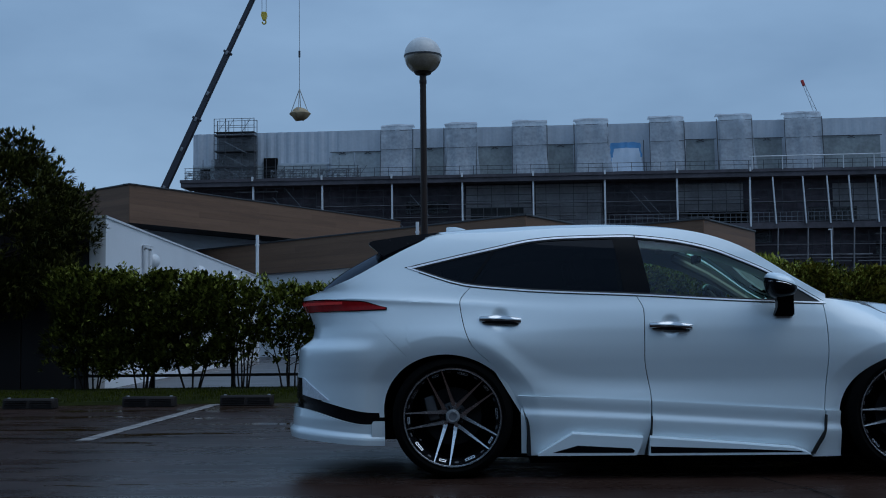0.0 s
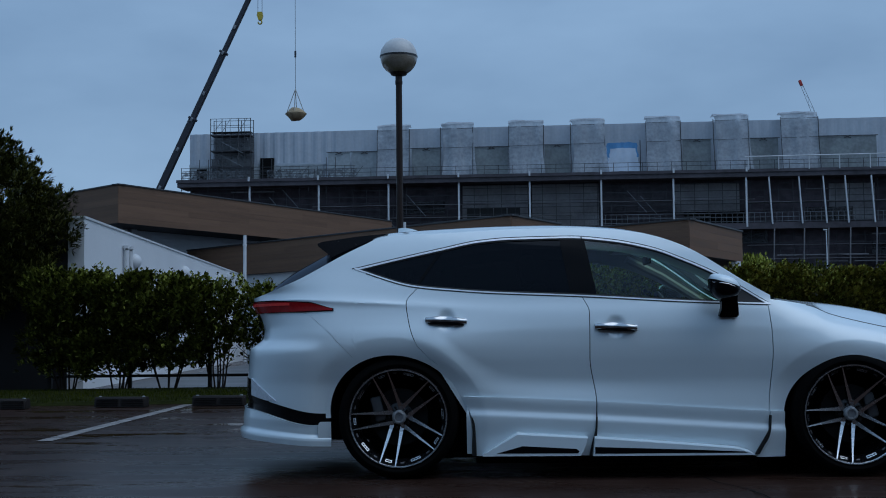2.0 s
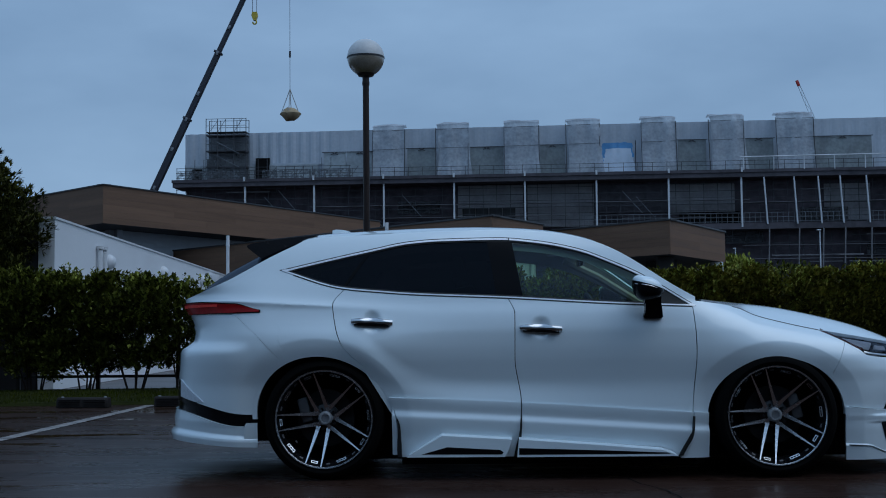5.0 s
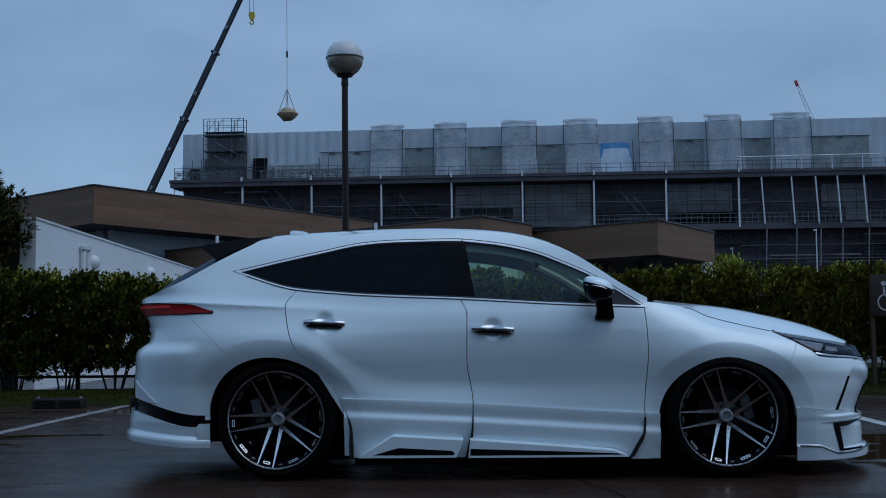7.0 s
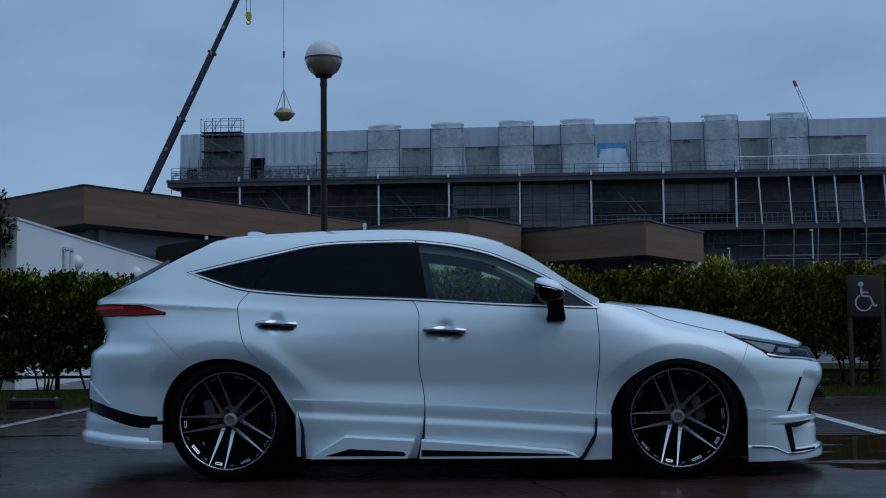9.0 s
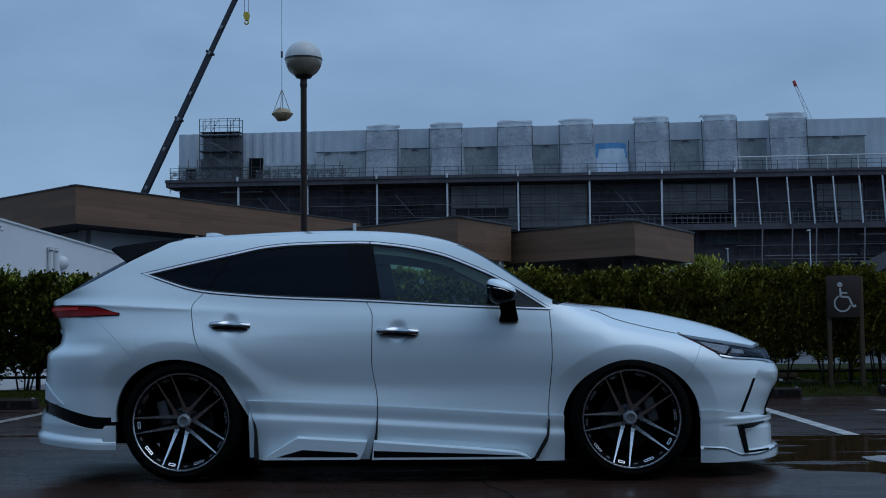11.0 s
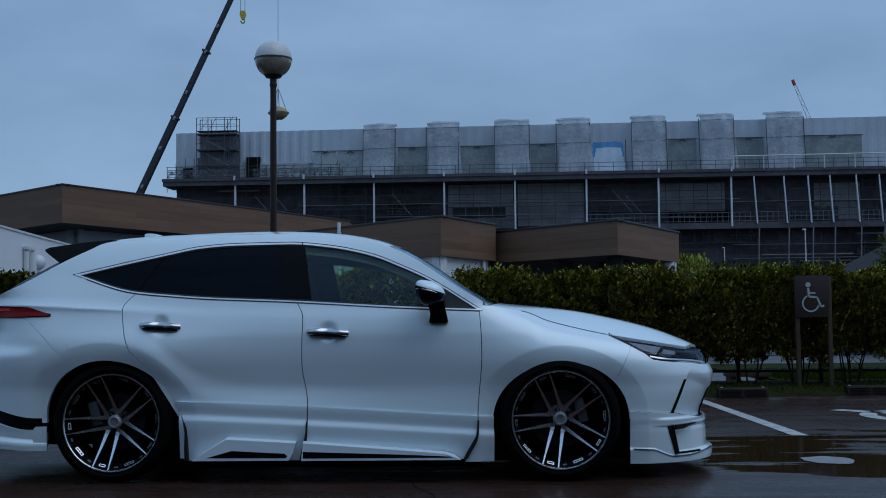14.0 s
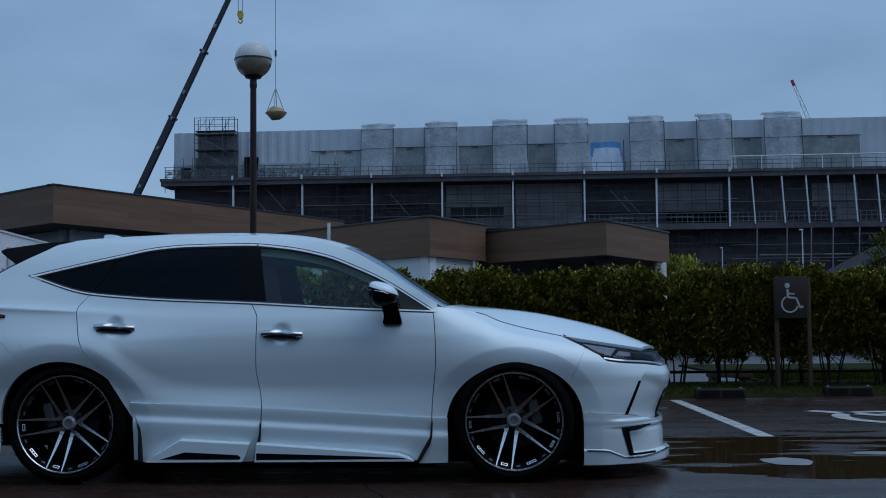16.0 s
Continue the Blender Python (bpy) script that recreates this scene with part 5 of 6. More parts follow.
rail = curve((-1.0, 1.085), (-0.90, 1.100), (-0.80, 1.126), (-0.735, 1.149), (-0.6, 1.204), (-0.5, 1.257), (-0.4, 1.314), (-0.3, 1.368), (-0.2, 1.417), (-0.12, 1.456), (0.0, 1.472), (0.3, 1.480), (0.5, 1.492), (0.7, 1.500), (1.05, 1.504), (1.34, 1.488), (1.45, 1.473), (1.55, 1.451), (1.64, 1.422), (1.72, 1.390), (1.81, 1.343), (1.895, 1.289), (1.98, 1.230), (2.066, 1.170), (2.17, 1.105), (2.30, 1.035))
crown = curve((-1.0, 1.088), (-0.93, 1.105), (-0.86, 1.150), (-0.80, 1.205), (-0.72, 1.268), (-0.6, 1.338), (-0.4, 1.438), (-0.2, 1.503), (0.0, 1.526), (0.3, 1.544), (0.6, 1.555), (0.88, 1.558), (1.1, 1.551), (1.33, 1.534), (1.56, 1.492), (1.7, 1.444), (1.9, 1.336), (2.1, 1.200), (2.3, 1.078), (2.40, 1.03))
hood_edge = curve((2.25, 1.045), (2.50, 1.005), (2.62, 0.955), (2.8, 0.906), (3.0, 0.862), (3.25, 0.820), (3.5, 0.780), (3.7, 0.745))
lamp_low = curve((2.985, 0.860), (3.1, 0.803), (3.234, 0.737), (3.36, 0.718), (3.50, 0.707), (3.62, 0.690))
nose_x = curve((0.06, 3.680), (0.11, 3.695), (0.20, 3.692), (0.27, 3.688), (0.306, 3.672), (0.328, 3.655), (0.36, 3.655), (0.42, 3.675), (0.53, 3.722), (0.61, 3.738), (0.66, 3.72), (0.72, 3.685), (0.80, 3.645), (0.90, 3.55), (1.1, 3.5))
tail_x = curve((0.15, -1.020), (0.20, -1.034), (0.25, -1.046), (0.30, -1.052), (0.34, -1.046), (0.40, -1.036), (0.45, -1.030), (0.545, -1.030), (0.67, -1.020), (0.745, -1.016), (0.772, -1.008), (0.80, -0.968), (0.833, -0.928), (0.888, -0.918), (0.975, -0.945), (1.052, -0.985), (1.085, -0.992), (1.11, -1.00), (1.18, -1.12), (1.32, -1.35))
seam_rear = curve((0.10, 0.438), (0.302, 0.430), (0.486, 0.379), (0.622, 0.294), (0.724, 0.179), (0.799, 0.111), (0.942, 0.064), (1.044, 0.050), (1.145, 0.124))
seam_mid = curve((0.10, 1.142), (0.296, 1.174), (0.453, 1.179), (0.708, 1.145), (0.981, 1.148), (1.08, 1.105))
seam_front = curve((0.10, 2.110), (0.29, 2.192), (0.456, 2.202), (0.755, 2.225), (0.839, 2.224), (1.02, 2.213))
kit_top = curve((-1.0, 0.55), (0.38, 0.488), (1.17, 0.448), (2.19, 0.385), (2.29, 0.380))
SR, SF = -0.30, 2.95
lip_line = curve((3.0, 0.184), (3.13, 0.182), (3.24, 0.176), (3.30, 0.152), (3.36, 0.130), (3.46, 0.128), (3.60, 0.142), (3.75, 0.15))
HANDLES = ((0.290, 0.940), (1.302, 0.893))


def arch_e(x, z):
    """How far a place on the side lies from the nearer wheel opening (1: on its edge)."""
    mid, a, b, lean = ARCHES[0] if x < 1.35 else ARCHES[1]
    h = max(0.0, z - HUB_Z) / b
    return math.hypot((x - mid - lean * h) / a, h)


def arch_z(x, which):
    """The height of the edge of a wheel opening (0: rear, 1: front)."""
    mid, a, b, lean = ARCHES[which]
    h = 0.5
    for _ in range(12):
        h = math.sqrt(max(0.0, 1 - ((x - mid - lean * h) / a) ** 2))
    return HUB_Z + b * h


def arch_x(z, which, way):
    """Where the edge of a wheel opening stands, behind (-1) or ahead (1) of the axle."""
    mid, a, b, lean = ARCHES[which]
    h = min(1.0, max(0.0, z - HUB_Z) / b)
    return mid + lean * h + way * a * math.sqrt(1 - h * h)


def side_w(x, z):
    w = half_width(z)
    w += 0.042 * math.exp(-((x + 0.02) / 0.60) ** 2 - ((z - 0.70) / 0.20) ** 2)
    w += 0.034 * math.exp(-((x - 2.69) / 0.52) ** 2 - ((z - 0.66) / 0.20) ** 2)
    e = arch_e(x, z)
    w -= 0.085 * max(0.0, min(1.28 - e, 0.30))
    w += 0.018 * math.exp(-((x - 0.12) / 0.42) ** 2 - ((z - 0.82) / 0.11) ** 2)
    # the crease that runs on from the tail lamp
    w += 0.026 * math.exp(-abs(z - 1.038 + 0.057 * x) / 0.042) * smooth_step(0.72, -0.30, x)
    # the sill swells out below a line that climbs to the rear haunch
    w += (0.010 + 0.016 * smooth_step(2.0, 0.9, x)) * smooth_step(sweep(x) + 0.085, sweep(x) - 0.085, z) * smooth_step(0.06, 0.36, x) * smooth_step(2.6, 2.2, x)
    # the rear bumper stands out below its shoulder
    w += 0.020 * smooth_step(0.835, 0.752, z) * smooth_step(-0.42, -0.60, x)
    w -= 0.165 * smooth_step(2.15, 2.62, x) * math.exp(-max(0.0, hood_edge(min(x, 3.5)) - z) / 0.075)
    for hx, hz in HANDLES:
        d = math.hypot((x - hx) / 0.060, (z - hz) / 0.062)
        if d < 1:
            w -= 0.026 * (1 - d * d) ** 1.2
    return w


def skin(s, z, off=0.0, side=-1):
    """A place on the car's skin: s runs along the side and round both ends to the middle."""
    def raw(s, z):
        if SR <= s <= SF:
            return Vector((s, -side_w(s, z), z))
        if s > SF:
            a = min(s - SF, 1.0) * math.pi / 2
            e = nose_x(z)
            p = 2 / 2.25
            x = SF + (e - SF) * math.sin(a) ** p
            return Vector((x, -side_w(x, z) * max(0.0, math.cos(a)) ** p, z))
        a = min(SR - s, 1.0) * math.pi / 2
        e = tail_x(z)
        p = 2 / 2.6
        x = SR + (e - SR) * math.sin(a) ** p
        return Vector((x, -side_w(max(x, -0.6), z) * max(0.0, math.cos(a)) ** p, z))
    p = raw(s, z)
    if off:
        h = 0.004
        ds = raw(min(s + h, SF + 0.999), z) - raw(max(s - h, SR - 0.999), z)
        dz = raw(s, z + h) - raw(s, z - h)
        nrm = ds.cross(dz)
        if nrm.length > 1e-9:
            nrm.normalize()
            p = p + nrm * off
    return p if side < 0 else Vector((p.x, -p.y, p.z))


def s_at(x, z):
    """The run along the skin at which it reaches x."""
    if SR <= x <= SF:
        return x
    if x > SF:
        k = min(0.999, (x - SF) / (nose_x(z) - SF))
        return SF + math.asin(k ** (2.25 / 2)) * 2 / math.pi
    k = min(0.999, (x - SR) / (tail_x(z) - SR))
    return SR - math.asin(k ** (2.6 / 2)) * 2 / math.pi


def const(v):
    return lambda _: v


def panel(name, s0, s1, z0, z1, nu, nv, mat, parent, label="", off=0.0, rim=0.022, side=-1, in_x=True, lift=None, bend=1):
    """A panel of the skin between two upright and two lengthwise edges, with its rim turned in."""
    bm = bmesh.new()
    grid, params = [], []
    for i in range(nu + 1):
        u = (i / nu)
        row, prow = [], []
        for j in range(nv + 1):
            v = j / nv
            def place(z):
                a, b = s0(z), s1(z)
                if in_x:
                    a, b = s_at(a, z) if a > -5 else SR - 1, s_at(b, z) if b < 8 else SF + 1
                flat = s1(0.9) if bend > 1 else b
                s = a + (flat - a) * u + (b - flat) * u ** bend
                xx = skin(s, z).x if in_x else s
                lo, hi = z0(xx), z1(xx)
                return s, lo + (hi - lo) * v
            # the height that suits the place along the panel as well, found between two bounds
            low, high = 0.0, 1.7
            miss_low, miss_high = place(low)[1] - low, place(high)[1] - high
            for _ in range(40):
                z = (low * miss_high - high * miss_low) / (miss_high - miss_low)
                s, aim = place(z)
                miss = aim - z
                if abs(miss) < 2e-6 or high - low < 2e-6:
                    break
                if miss > 0:
                    low, miss_low, miss_high = z, miss, miss_high / 2
                else:
                    high, miss_high, miss_low = z, miss, miss_low / 2
            o = off + (lift(skin(s, z).x, z) if lift else 0.0)
            row.append(bm.verts.new(skin(s, z, o, side)))
            prow.append((s, z, o))
        grid.append(row)
        params.append(prow)
    for i in range(nu):
        for j in range(nv):
            q = (grid[i][j], grid[i + 1][j], grid[i + 1][j + 1], grid[i][j + 1])
            bm.faces.new(q if side < 0 else tuple(reversed(q)))
    if rim:
        loop = [(i, 0) for i in range(nu)] + [(nu, j) for j in range(nv)] + [(i, nv) for i in range(nu, 0, -1)] + [(0, j) for j in range(nv, 0, -1)]
        inner = {}
        for i, j in loop:
            s, z, o = params[i][j]
            inner[i, j] = bm.verts.new(skin(s, z, o - rim, side))
        for k, a in enumerate(loop):
            b = loop[(k + 1) % len(loop)]
            q = (grid[b[0]][b[1]], grid[a[0]][a[1]], inner[a], inner[b])
            bm.faces.new(q if side < 0 else tuple(reversed(q)))
            bm.edges.get((q[0], q[1])).smooth = False
    bmesh.ops.remove_doubles(bm, verts=bm.verts, dist=0.00005)
    return part(name, bm, mat, parent, label)


def top_panel(name, x0, x1, mat, parent, label="", nu=40, nv=24, drop=0.0, edge=rail, mid=crown, inset=0.0, front_bow=0.0, rear_bow=0.0):
    """A panel that spans the car between its two rails."""
    bm = bmesh.new()
    grid = []
    for i in range(nu + 1):
        u = i / nu
        row = []
        for j in range(nv + 1):
            t = -1 + 2 * j / nv
            x = x0 + (x1 - x0) * u + (front_bow * u + rear_bow * (1 - u)) * (1 - t * t)
            ze, zc = edge(x), max(mid(x), edge(x) + 0.004)
            w = max(0.02, abs(skin(s_at(x, ze), ze).y) - inset)
            row.append(bm.verts.new((x, t * w, ze + (zc - ze) * (1 - abs(t) ** 2.3) - drop)))
        grid.append(row)
    for i in range(nu):
        for j in range(nv):
            bm.faces.new((grid[i][j], grid[i + 1][j], grid[i + 1][j + 1], grid[i][j + 1]))
    loop = [(i, 0) for i in range(nu)] + [(nu, j) for j in range(nv)] + [(i, nv) for i in range(nu, 0, -1)] + [(0, j) for j in range(nv, 0, -1)]
    inner = {k: bm.verts.new(grid[k[0]][k[1]].co + Vector((0, 0, -0.018))) for k in loop}
    for k, a in enumerate(loop):
        b = loop[(k + 1) % len(loop)]
        bm.faces.new((grid[b[0]][b[1]], grid[a[0]][a[1]], inner[a], inner[b]))
    return part(name, bm, mat, parent, label)


def wheel(name, group, label):
    """A tyre on a concave ten-spoke alloy rim, its face towards -y."""
    t = thing(name, label, "")
    tyre = bmesh.new()
    prof = [(0.292, 0.018), (0.302, 0.004), (0.318, -0.004), (0.335, 0.002), (0.349, 0.018), (0.357, 0.034), (0.360, 0.06), (0.360, 0.21), (0.350, 0.25), (0.320, 0.262), (0.292, 0.25)]
    add_lathe(tyre, prof, "y", (0, 0, 0), 72)
    for f in tyre.faces:
        f.normal_flip()
    part("tyre", tyre, M_TYRE, t, "black low-profile tyre")
    rim = bmesh.new()
    add_lathe(rim, [(0.297, 0.02), (0.297, 0.010), (0.295, 0.004)], "y", (0, 0, 0), 72, 0)
    add_lathe(rim, [(0.295, 0.004), (0.292, 0.0), (0.287, 0.001), (0.283, 0.006)], "y", (0, 0, 0), 72, 1)
    add_lathe(rim, [(0.283, 0.006), (0.280, 0.010), (0.276, 0.03), (0.262, 0.05), (0.255, 0.10), (0.255, 0.24), (0.29, 0.25)], "y", (0, 0, 0), 72, 0)
    bmesh.ops.recalc_face_normals(rim, faces=rim.faces)
    rim_ob = part("rim", rim, [M_RIM_BLACK, M_RIM_CUT], t, "gloss black rim with a bright machined lip")
    def dish(r):
        return 0.098 - 0.092 * (max(0.0, r - 0.03) / 0.255) ** 1.35
    for k in range(5):
        th = math.radians(4.4 + 72 * k)
        bm = bmesh.new()
        add_prism(bm, [(0.030, -0.008), (0.066, -0.0135), (0.082, -0.004), (0.082, 0.004), (0.066, 0.0135), (0.030, 0.008)], dish(0.062) - 0.001, dish(0.062) + 0.035, "y", 1)
        for f in bm.faces:
            if f.normal.y < -0.9:
                f.material_index = 0
        root = part("spoke_root", bm, [M_RIM_CUT, M_RIM_BLACK], t, "machined alloy spoke root", False)
        root.matrix_basis = pose(0, 0, 0, 0, -math.degrees(th), 0)
        for sgn in (-1, 1):
            bm = bmesh.new()
            a = Vector((0.060 * math.cos(th + sgn * 0.10), 0.060 * math.sin(th + sgn * 0.10)))
            e = th + sgn * math.radians(26.5)
            b = Vector((0.288 * math.cos(e), 0.288 * math.sin(e)))
            d = (b - a).normalized()
            s = Vector((-d.y, d.x))
            rings = []
            for i in range(9):
                u = i / 8
                c = a.lerp(b, u)
                w = 0.0090 * (1 - u) ** 1.2 + 0.0031
                y = dish(c.length)
                dep = 0.04 - 0.01 * u
                f0, f1 = c + s * w, c - s * w
                g0, g1 = c + s * w * 1.15, c - s * w * 1.15
                rings.append([bm.verts.new((f0.x, y, f0.y)), bm.verts.new((f1.x, y, f1.y)), bm.verts.new((g1.x, y + dep, g1.y)), bm.verts.new((g0.x, y + dep, g0.y))])
            for q, r in zip(rings, rings[1:]):
                for m in range(4):
                    j = (m + 1) % 4
                    f = bm.faces.new((q[m], q[j], r[j], r[m]))
                    f.material_index = 0 if m == 0 else 1
            bmesh.ops.recalc_face_normals(bm, faces=bm.faces)
            part("spoke", bm, [M_RIM_CUT, M_RIM_BLACK], t, "machined alloy spoke", False)
    bm = bmesh.new()
    add_lathe(bm, [(0.0, 0.069), (0.024, 0.068)], "y", (0, 0, 0), 30, 2)
    add_lathe(bm, [(0.024, 0.068), (0.026, 0.063), (0.032, 0.063), (0.041, 0.072), (0.043, 0.090)], "y", (0, 0, 0), 30)
    add_lathe(bm, [(0.042, 0.098), (0.085, 0.112), (0.085, 0.13)], "y", (0, 0, 0), 30, 1)
    bmesh.ops.recalc_face_normals(bm, faces=bm.faces)
    hub = part("hub_cap", bm, [M_CAP_RING, M_RIM_BLACK, M_CAP_DISC], t, "silver centre cap with a grey disc")
    for k in range(5):
        th = math.radians(40.4 + 72 * k)
        part("wheel_nut", tube((0.063 * math.cos(th), 0.082, 0.063 * math.sin(th)), (0.063 * math.cos(th), 0.108, 0.063 * math.sin(th)), 0.007, None, 6), M_DISC, hub)
    # small slotted inserts set round the barrel, between the spokes
    for k in range(10):
        th = math.radians(4.4 + 36 * k)
        bm = bmesh.new()
        wide = 0.020 if k % 2 else 0.030
        add_box(bm, (-wide, -0.002, -0.009), (wide, 0.004, -0.005))
        add_box(bm, (-wide, -0.002, 0.005), (wide, 0.004, 0.009))
        n = 2 if k % 2 else 4
        for i in range(n):
            x = -wide + (2 * wide - 0.004) * i / (n - 1)
            add_box(bm, (x, -0.002, -0.005), (x + 0.004, 0.004, 0.005))
        ob = part("barrel_insert", bm, M_RIM_CUT, rim_ob, "", False)
        ob.matrix_basis = pose(0.264 * math.cos(th), 0.042, 0.264 * math.sin(th), 0, 90 - math.degrees(th), 0) @ pose(0, 0, 0, 44, 0, 0)
        th += math.radians(18)
        ob = part("barrel_lug", boxed((-0.012, -0.002, -0.006), (0.012, 0.004, 0.006), 0.002), M_CALIPER, rim_ob, "", False)
        ob.matrix_basis = pose(0.268 * math.cos(th), 0.040, 0.268 * math.sin(th), 0, 90 - math.degrees(th), 0) @ pose(0, 0, 0, 44, 0, 0)
    bm = bmesh.new()
    add_lathe(bm, [(0.07, 0.125), (0.172, 0.125), (0.172, 0.15), (0.07, 0.15)], "y", (0, 0, 0), 40)
    bmesh.ops.recalc_face_normals(bm, faces=bm.faces)
    part("brake_disc", bm, M_DISC, t, "grey steel brake disc")
    bm = boxed((-0.035, 0.10, -0.075), (0.03, 0.17, 0.075), 0.012)
    ob = part("brake_caliper", bm, M_CALIPER, t, "silver brake caliper")
    ob.matrix_basis = pose(-0.125 if name == "rear" else 0.13, 0, 0.05, 0, -15, 0)
    return t


def build_car():
    car = thing("car", "pearl white lowered crossover car with body kit and dark privacy glass", "car", (0.05, 7.65, 0.0))
    for side in (-1, 1):
        kit = dict(parent=car, side=side)
        def shelf(x, z):
            d = kit_top(x) - z
            return 0.017 - 0.007 * smooth_step(0.0, 0.07, d) + 0.016 * smooth_step(0.070, 0.116, d) - 0.008 * smooth_step(0.118, 0.24, d)
        # doors
        rear = panel("rear_door", lambda z: seam_rear(z) + 0.0025, lambda z: seam_mid(z) - 0.0025, const(0.13), lambda x: belt(x) - 0.002, 96, 60, M_PAINT, **kit)
        front = panel("front_door", lambda z: seam_mid(z) + 0.0025, lambda z: seam_front(z) - 0.0025, const(0.13), lambda x: belt(x) - 0.002, 96, 60, M_PAINT, **kit)
        # rear quarter: over the wheel opening, up to the window line and the tailgate edge
        join = curve((-1.2, 0.996), (-0.58, 0.994), (-0.45, 0.905), (-0.31, 0.765), (-0.22, 0.682), (0.0, 0.60))
        panel("rear_quarter", const(-9), lambda z: seam_rear(z) - 0.0025, lambda x: join(x) if x < -0.262 else arch_z(x, 0) + 0.002, lambda x: min(rail(x), 1.2565) if x < -0.278 else belt(x) - 0.001, 120, 60, M_PAINT, bend=7, **kit)
        panel("rear_pillar", const(-0.60), const(-0.272), lambda x: min(rail(x) - 0.001, 1.254), lambda x: rail(x) + 0.0005, 24, 12, M_PAINT, **kit)
        panel("quarter_foot", const(0.4105), lambda z: seam_rear(z) + 0.012, const(0.145), lambda x: min(kit_top(x), 0.43), 5, 24, M_PAINT, lift=shelf, **kit)
        panel("roof_rail", const(-0.277), const(2.235), lambda x: window_top(x) + 0.004, lambda x: rail(x) + 0.0005, 90, 8, M_PAINT, **kit)
        # front wing
        panel("front_wing", lambda z: seam_front(z) + 0.0025, lambda z: 3.0126 + max(0.0, z - 0.57) * 0.5, lambda x: max(arch_z(x, 1), HUB_Z) + 0.002, lambda x: hood_edge(x) - 0.001 if x < 2.985 else lamp_low(x), 80, 44, M_PAINT, **kit)
        panel("wing_foot", lambda z: seam_front(z) + 0.0025, const(2.2865), const(0.115), const(0.364), 10, 12, M_PAINT, **kit)
        panel("seam_backing", const(-0.75), const(0.02), lambda x: max(join(x) - 0.04, arch_z(x, 0) + 0.008), lambda x: max(join(x), arch_z(x, 0)) + 0.04, 60, 10, M_PAINT, off=-0.013, rim=0.0, **kit)
        panel("seam_backing", lambda z: 2.97 + max(0.0, z - 0.57) * 0.5, lambda z: 3.06 + max(0.0, z - 0.57) * 0.5, lambda x: max(0.56, arch_z(x, 1) + 0.012), lambda x: lamp_low(x), 8, 16, M_PAINT, off=-0.010, rim=0.0, **kit)
        # bumpers
        panel("rear_bumper", const(-9), lambda z: arch_x(min(z, 0.676), 0, -1) - 0.001, lambda x: 0.387 + 0.085 * smooth_step(-0.45, -0.95, x), lambda x: join(x) - 0.003, 90, 40, M_PAINT, **kit)
        panel("diffuser_band", const(-9), const(-0.411), lambda x: 0.300 + 0.07 * smooth_step(-0.5, -0.95, x), lambda x: 0.3875 + 0.085 * smooth_step(-0.45, -0.95, x), 50, 8, M_BLACK_TRIM, off=-0.004, label="black lower bumper band", **kit)
        panel("rear_lip", const(-9), const(-0.411), lambda x: 0.196 + 0.030 * smooth_step(-0.4, -0.95, x), lambda x: 0.318 + 0.085 * smooth_step(-0.50, -0.96, x), 70, 30, M_PAINT, lift=lambda x, z: 0.014 - 0.006 * smooth_step(0.35, 0.30, z) + 0.024 * smooth_step(0.262, 0.236, z - 0.03 * smooth_step(-0.4, -0.95, x)) + 0.003 * smooth_step(0.236, 0.226, z - 0.03 * smooth_step(-0.4, -0.95, x)), rim=0.04, label="white rear lip spoiler", **kit)
        panel("lip_end", const(-0.49), const(-0.410), const(0.20), lambda x: 0.30 + 0.038 * smooth_step(-0.50, -0.475, x), 10, 10, M_PAINT, lift=lambda x, z: 0.026, **kit)
        panel("corner_trim", const(-9), const(-0.80), const(0.455), lambda x: 0.462 + 0.125 * min(1.0, max(0.0, (-0.80 - x) / 0.13)), 24, 8, M_BLACK_TRIM, off=0.004, rim=0.012, label="black corner trim", **kit)
        panel("bumper_blade", const(-0.935), const(-0.75), lambda x: 0.461 + 0.025 * min(1.0, max(0.0, (-0.81 - x) / 0.12)), lambda x: 0.464 + 0.127 * min(1.0, max(0.0, (-0.75 - x) / 0.18)), 24, 4, M_LAMP_SILVER, off=0.008, label="dull silver angled trim blade", rim=0.012, **kit)
        panel("front_bumper", lambda z: 3.0156 + (z - 0.57) * 0.5 if z > 0.57 else arch_x(z, 1, 1) + 0.002, lambda z: nose_x(z) - 0.030 * smooth_step(0.645, 0.60, z), lambda x: kit_nose(x) + 0.002, lambda x: lamp_low(x) - 0.024 * smooth_step(3.20, 3.26, x), 120, 60, M_PAINT, lift=lambda x, z: -0.015 * smooth_step(0.0, 0.018, x - 3.374 - (z - 0.37) * 0.45) * smooth_step(0.66, 0.57, z + 1.2 * max(0.0, x - 3.50) ** 1.5), **kit)
        panel("front_lip", const(3.107), const(9), lambda x: 0.095, lambda x: kit_nose(x), 110, 60, M_PAINT, lift=lambda x, z: 0.008 + 0.006 * smooth_step(0.30, 0.36, z) + 0.020 * smooth_step(lip_line(x) + 0.006, lip_line(x) - 0.006, z) + 0.012 * smooth_step(0.362, 0.346, z) * smooth_step(0.300, 0.316, z) * smooth_step(3.22, 3.34, x) - 0.016 * smooth_step(0.306, 0.298, z) * smooth_step(0.146, 0.156, z) * smooth_step(3.35, 3.37, x + (z - 0.30) * 0.28) , label="white front lip spoiler", **kit)
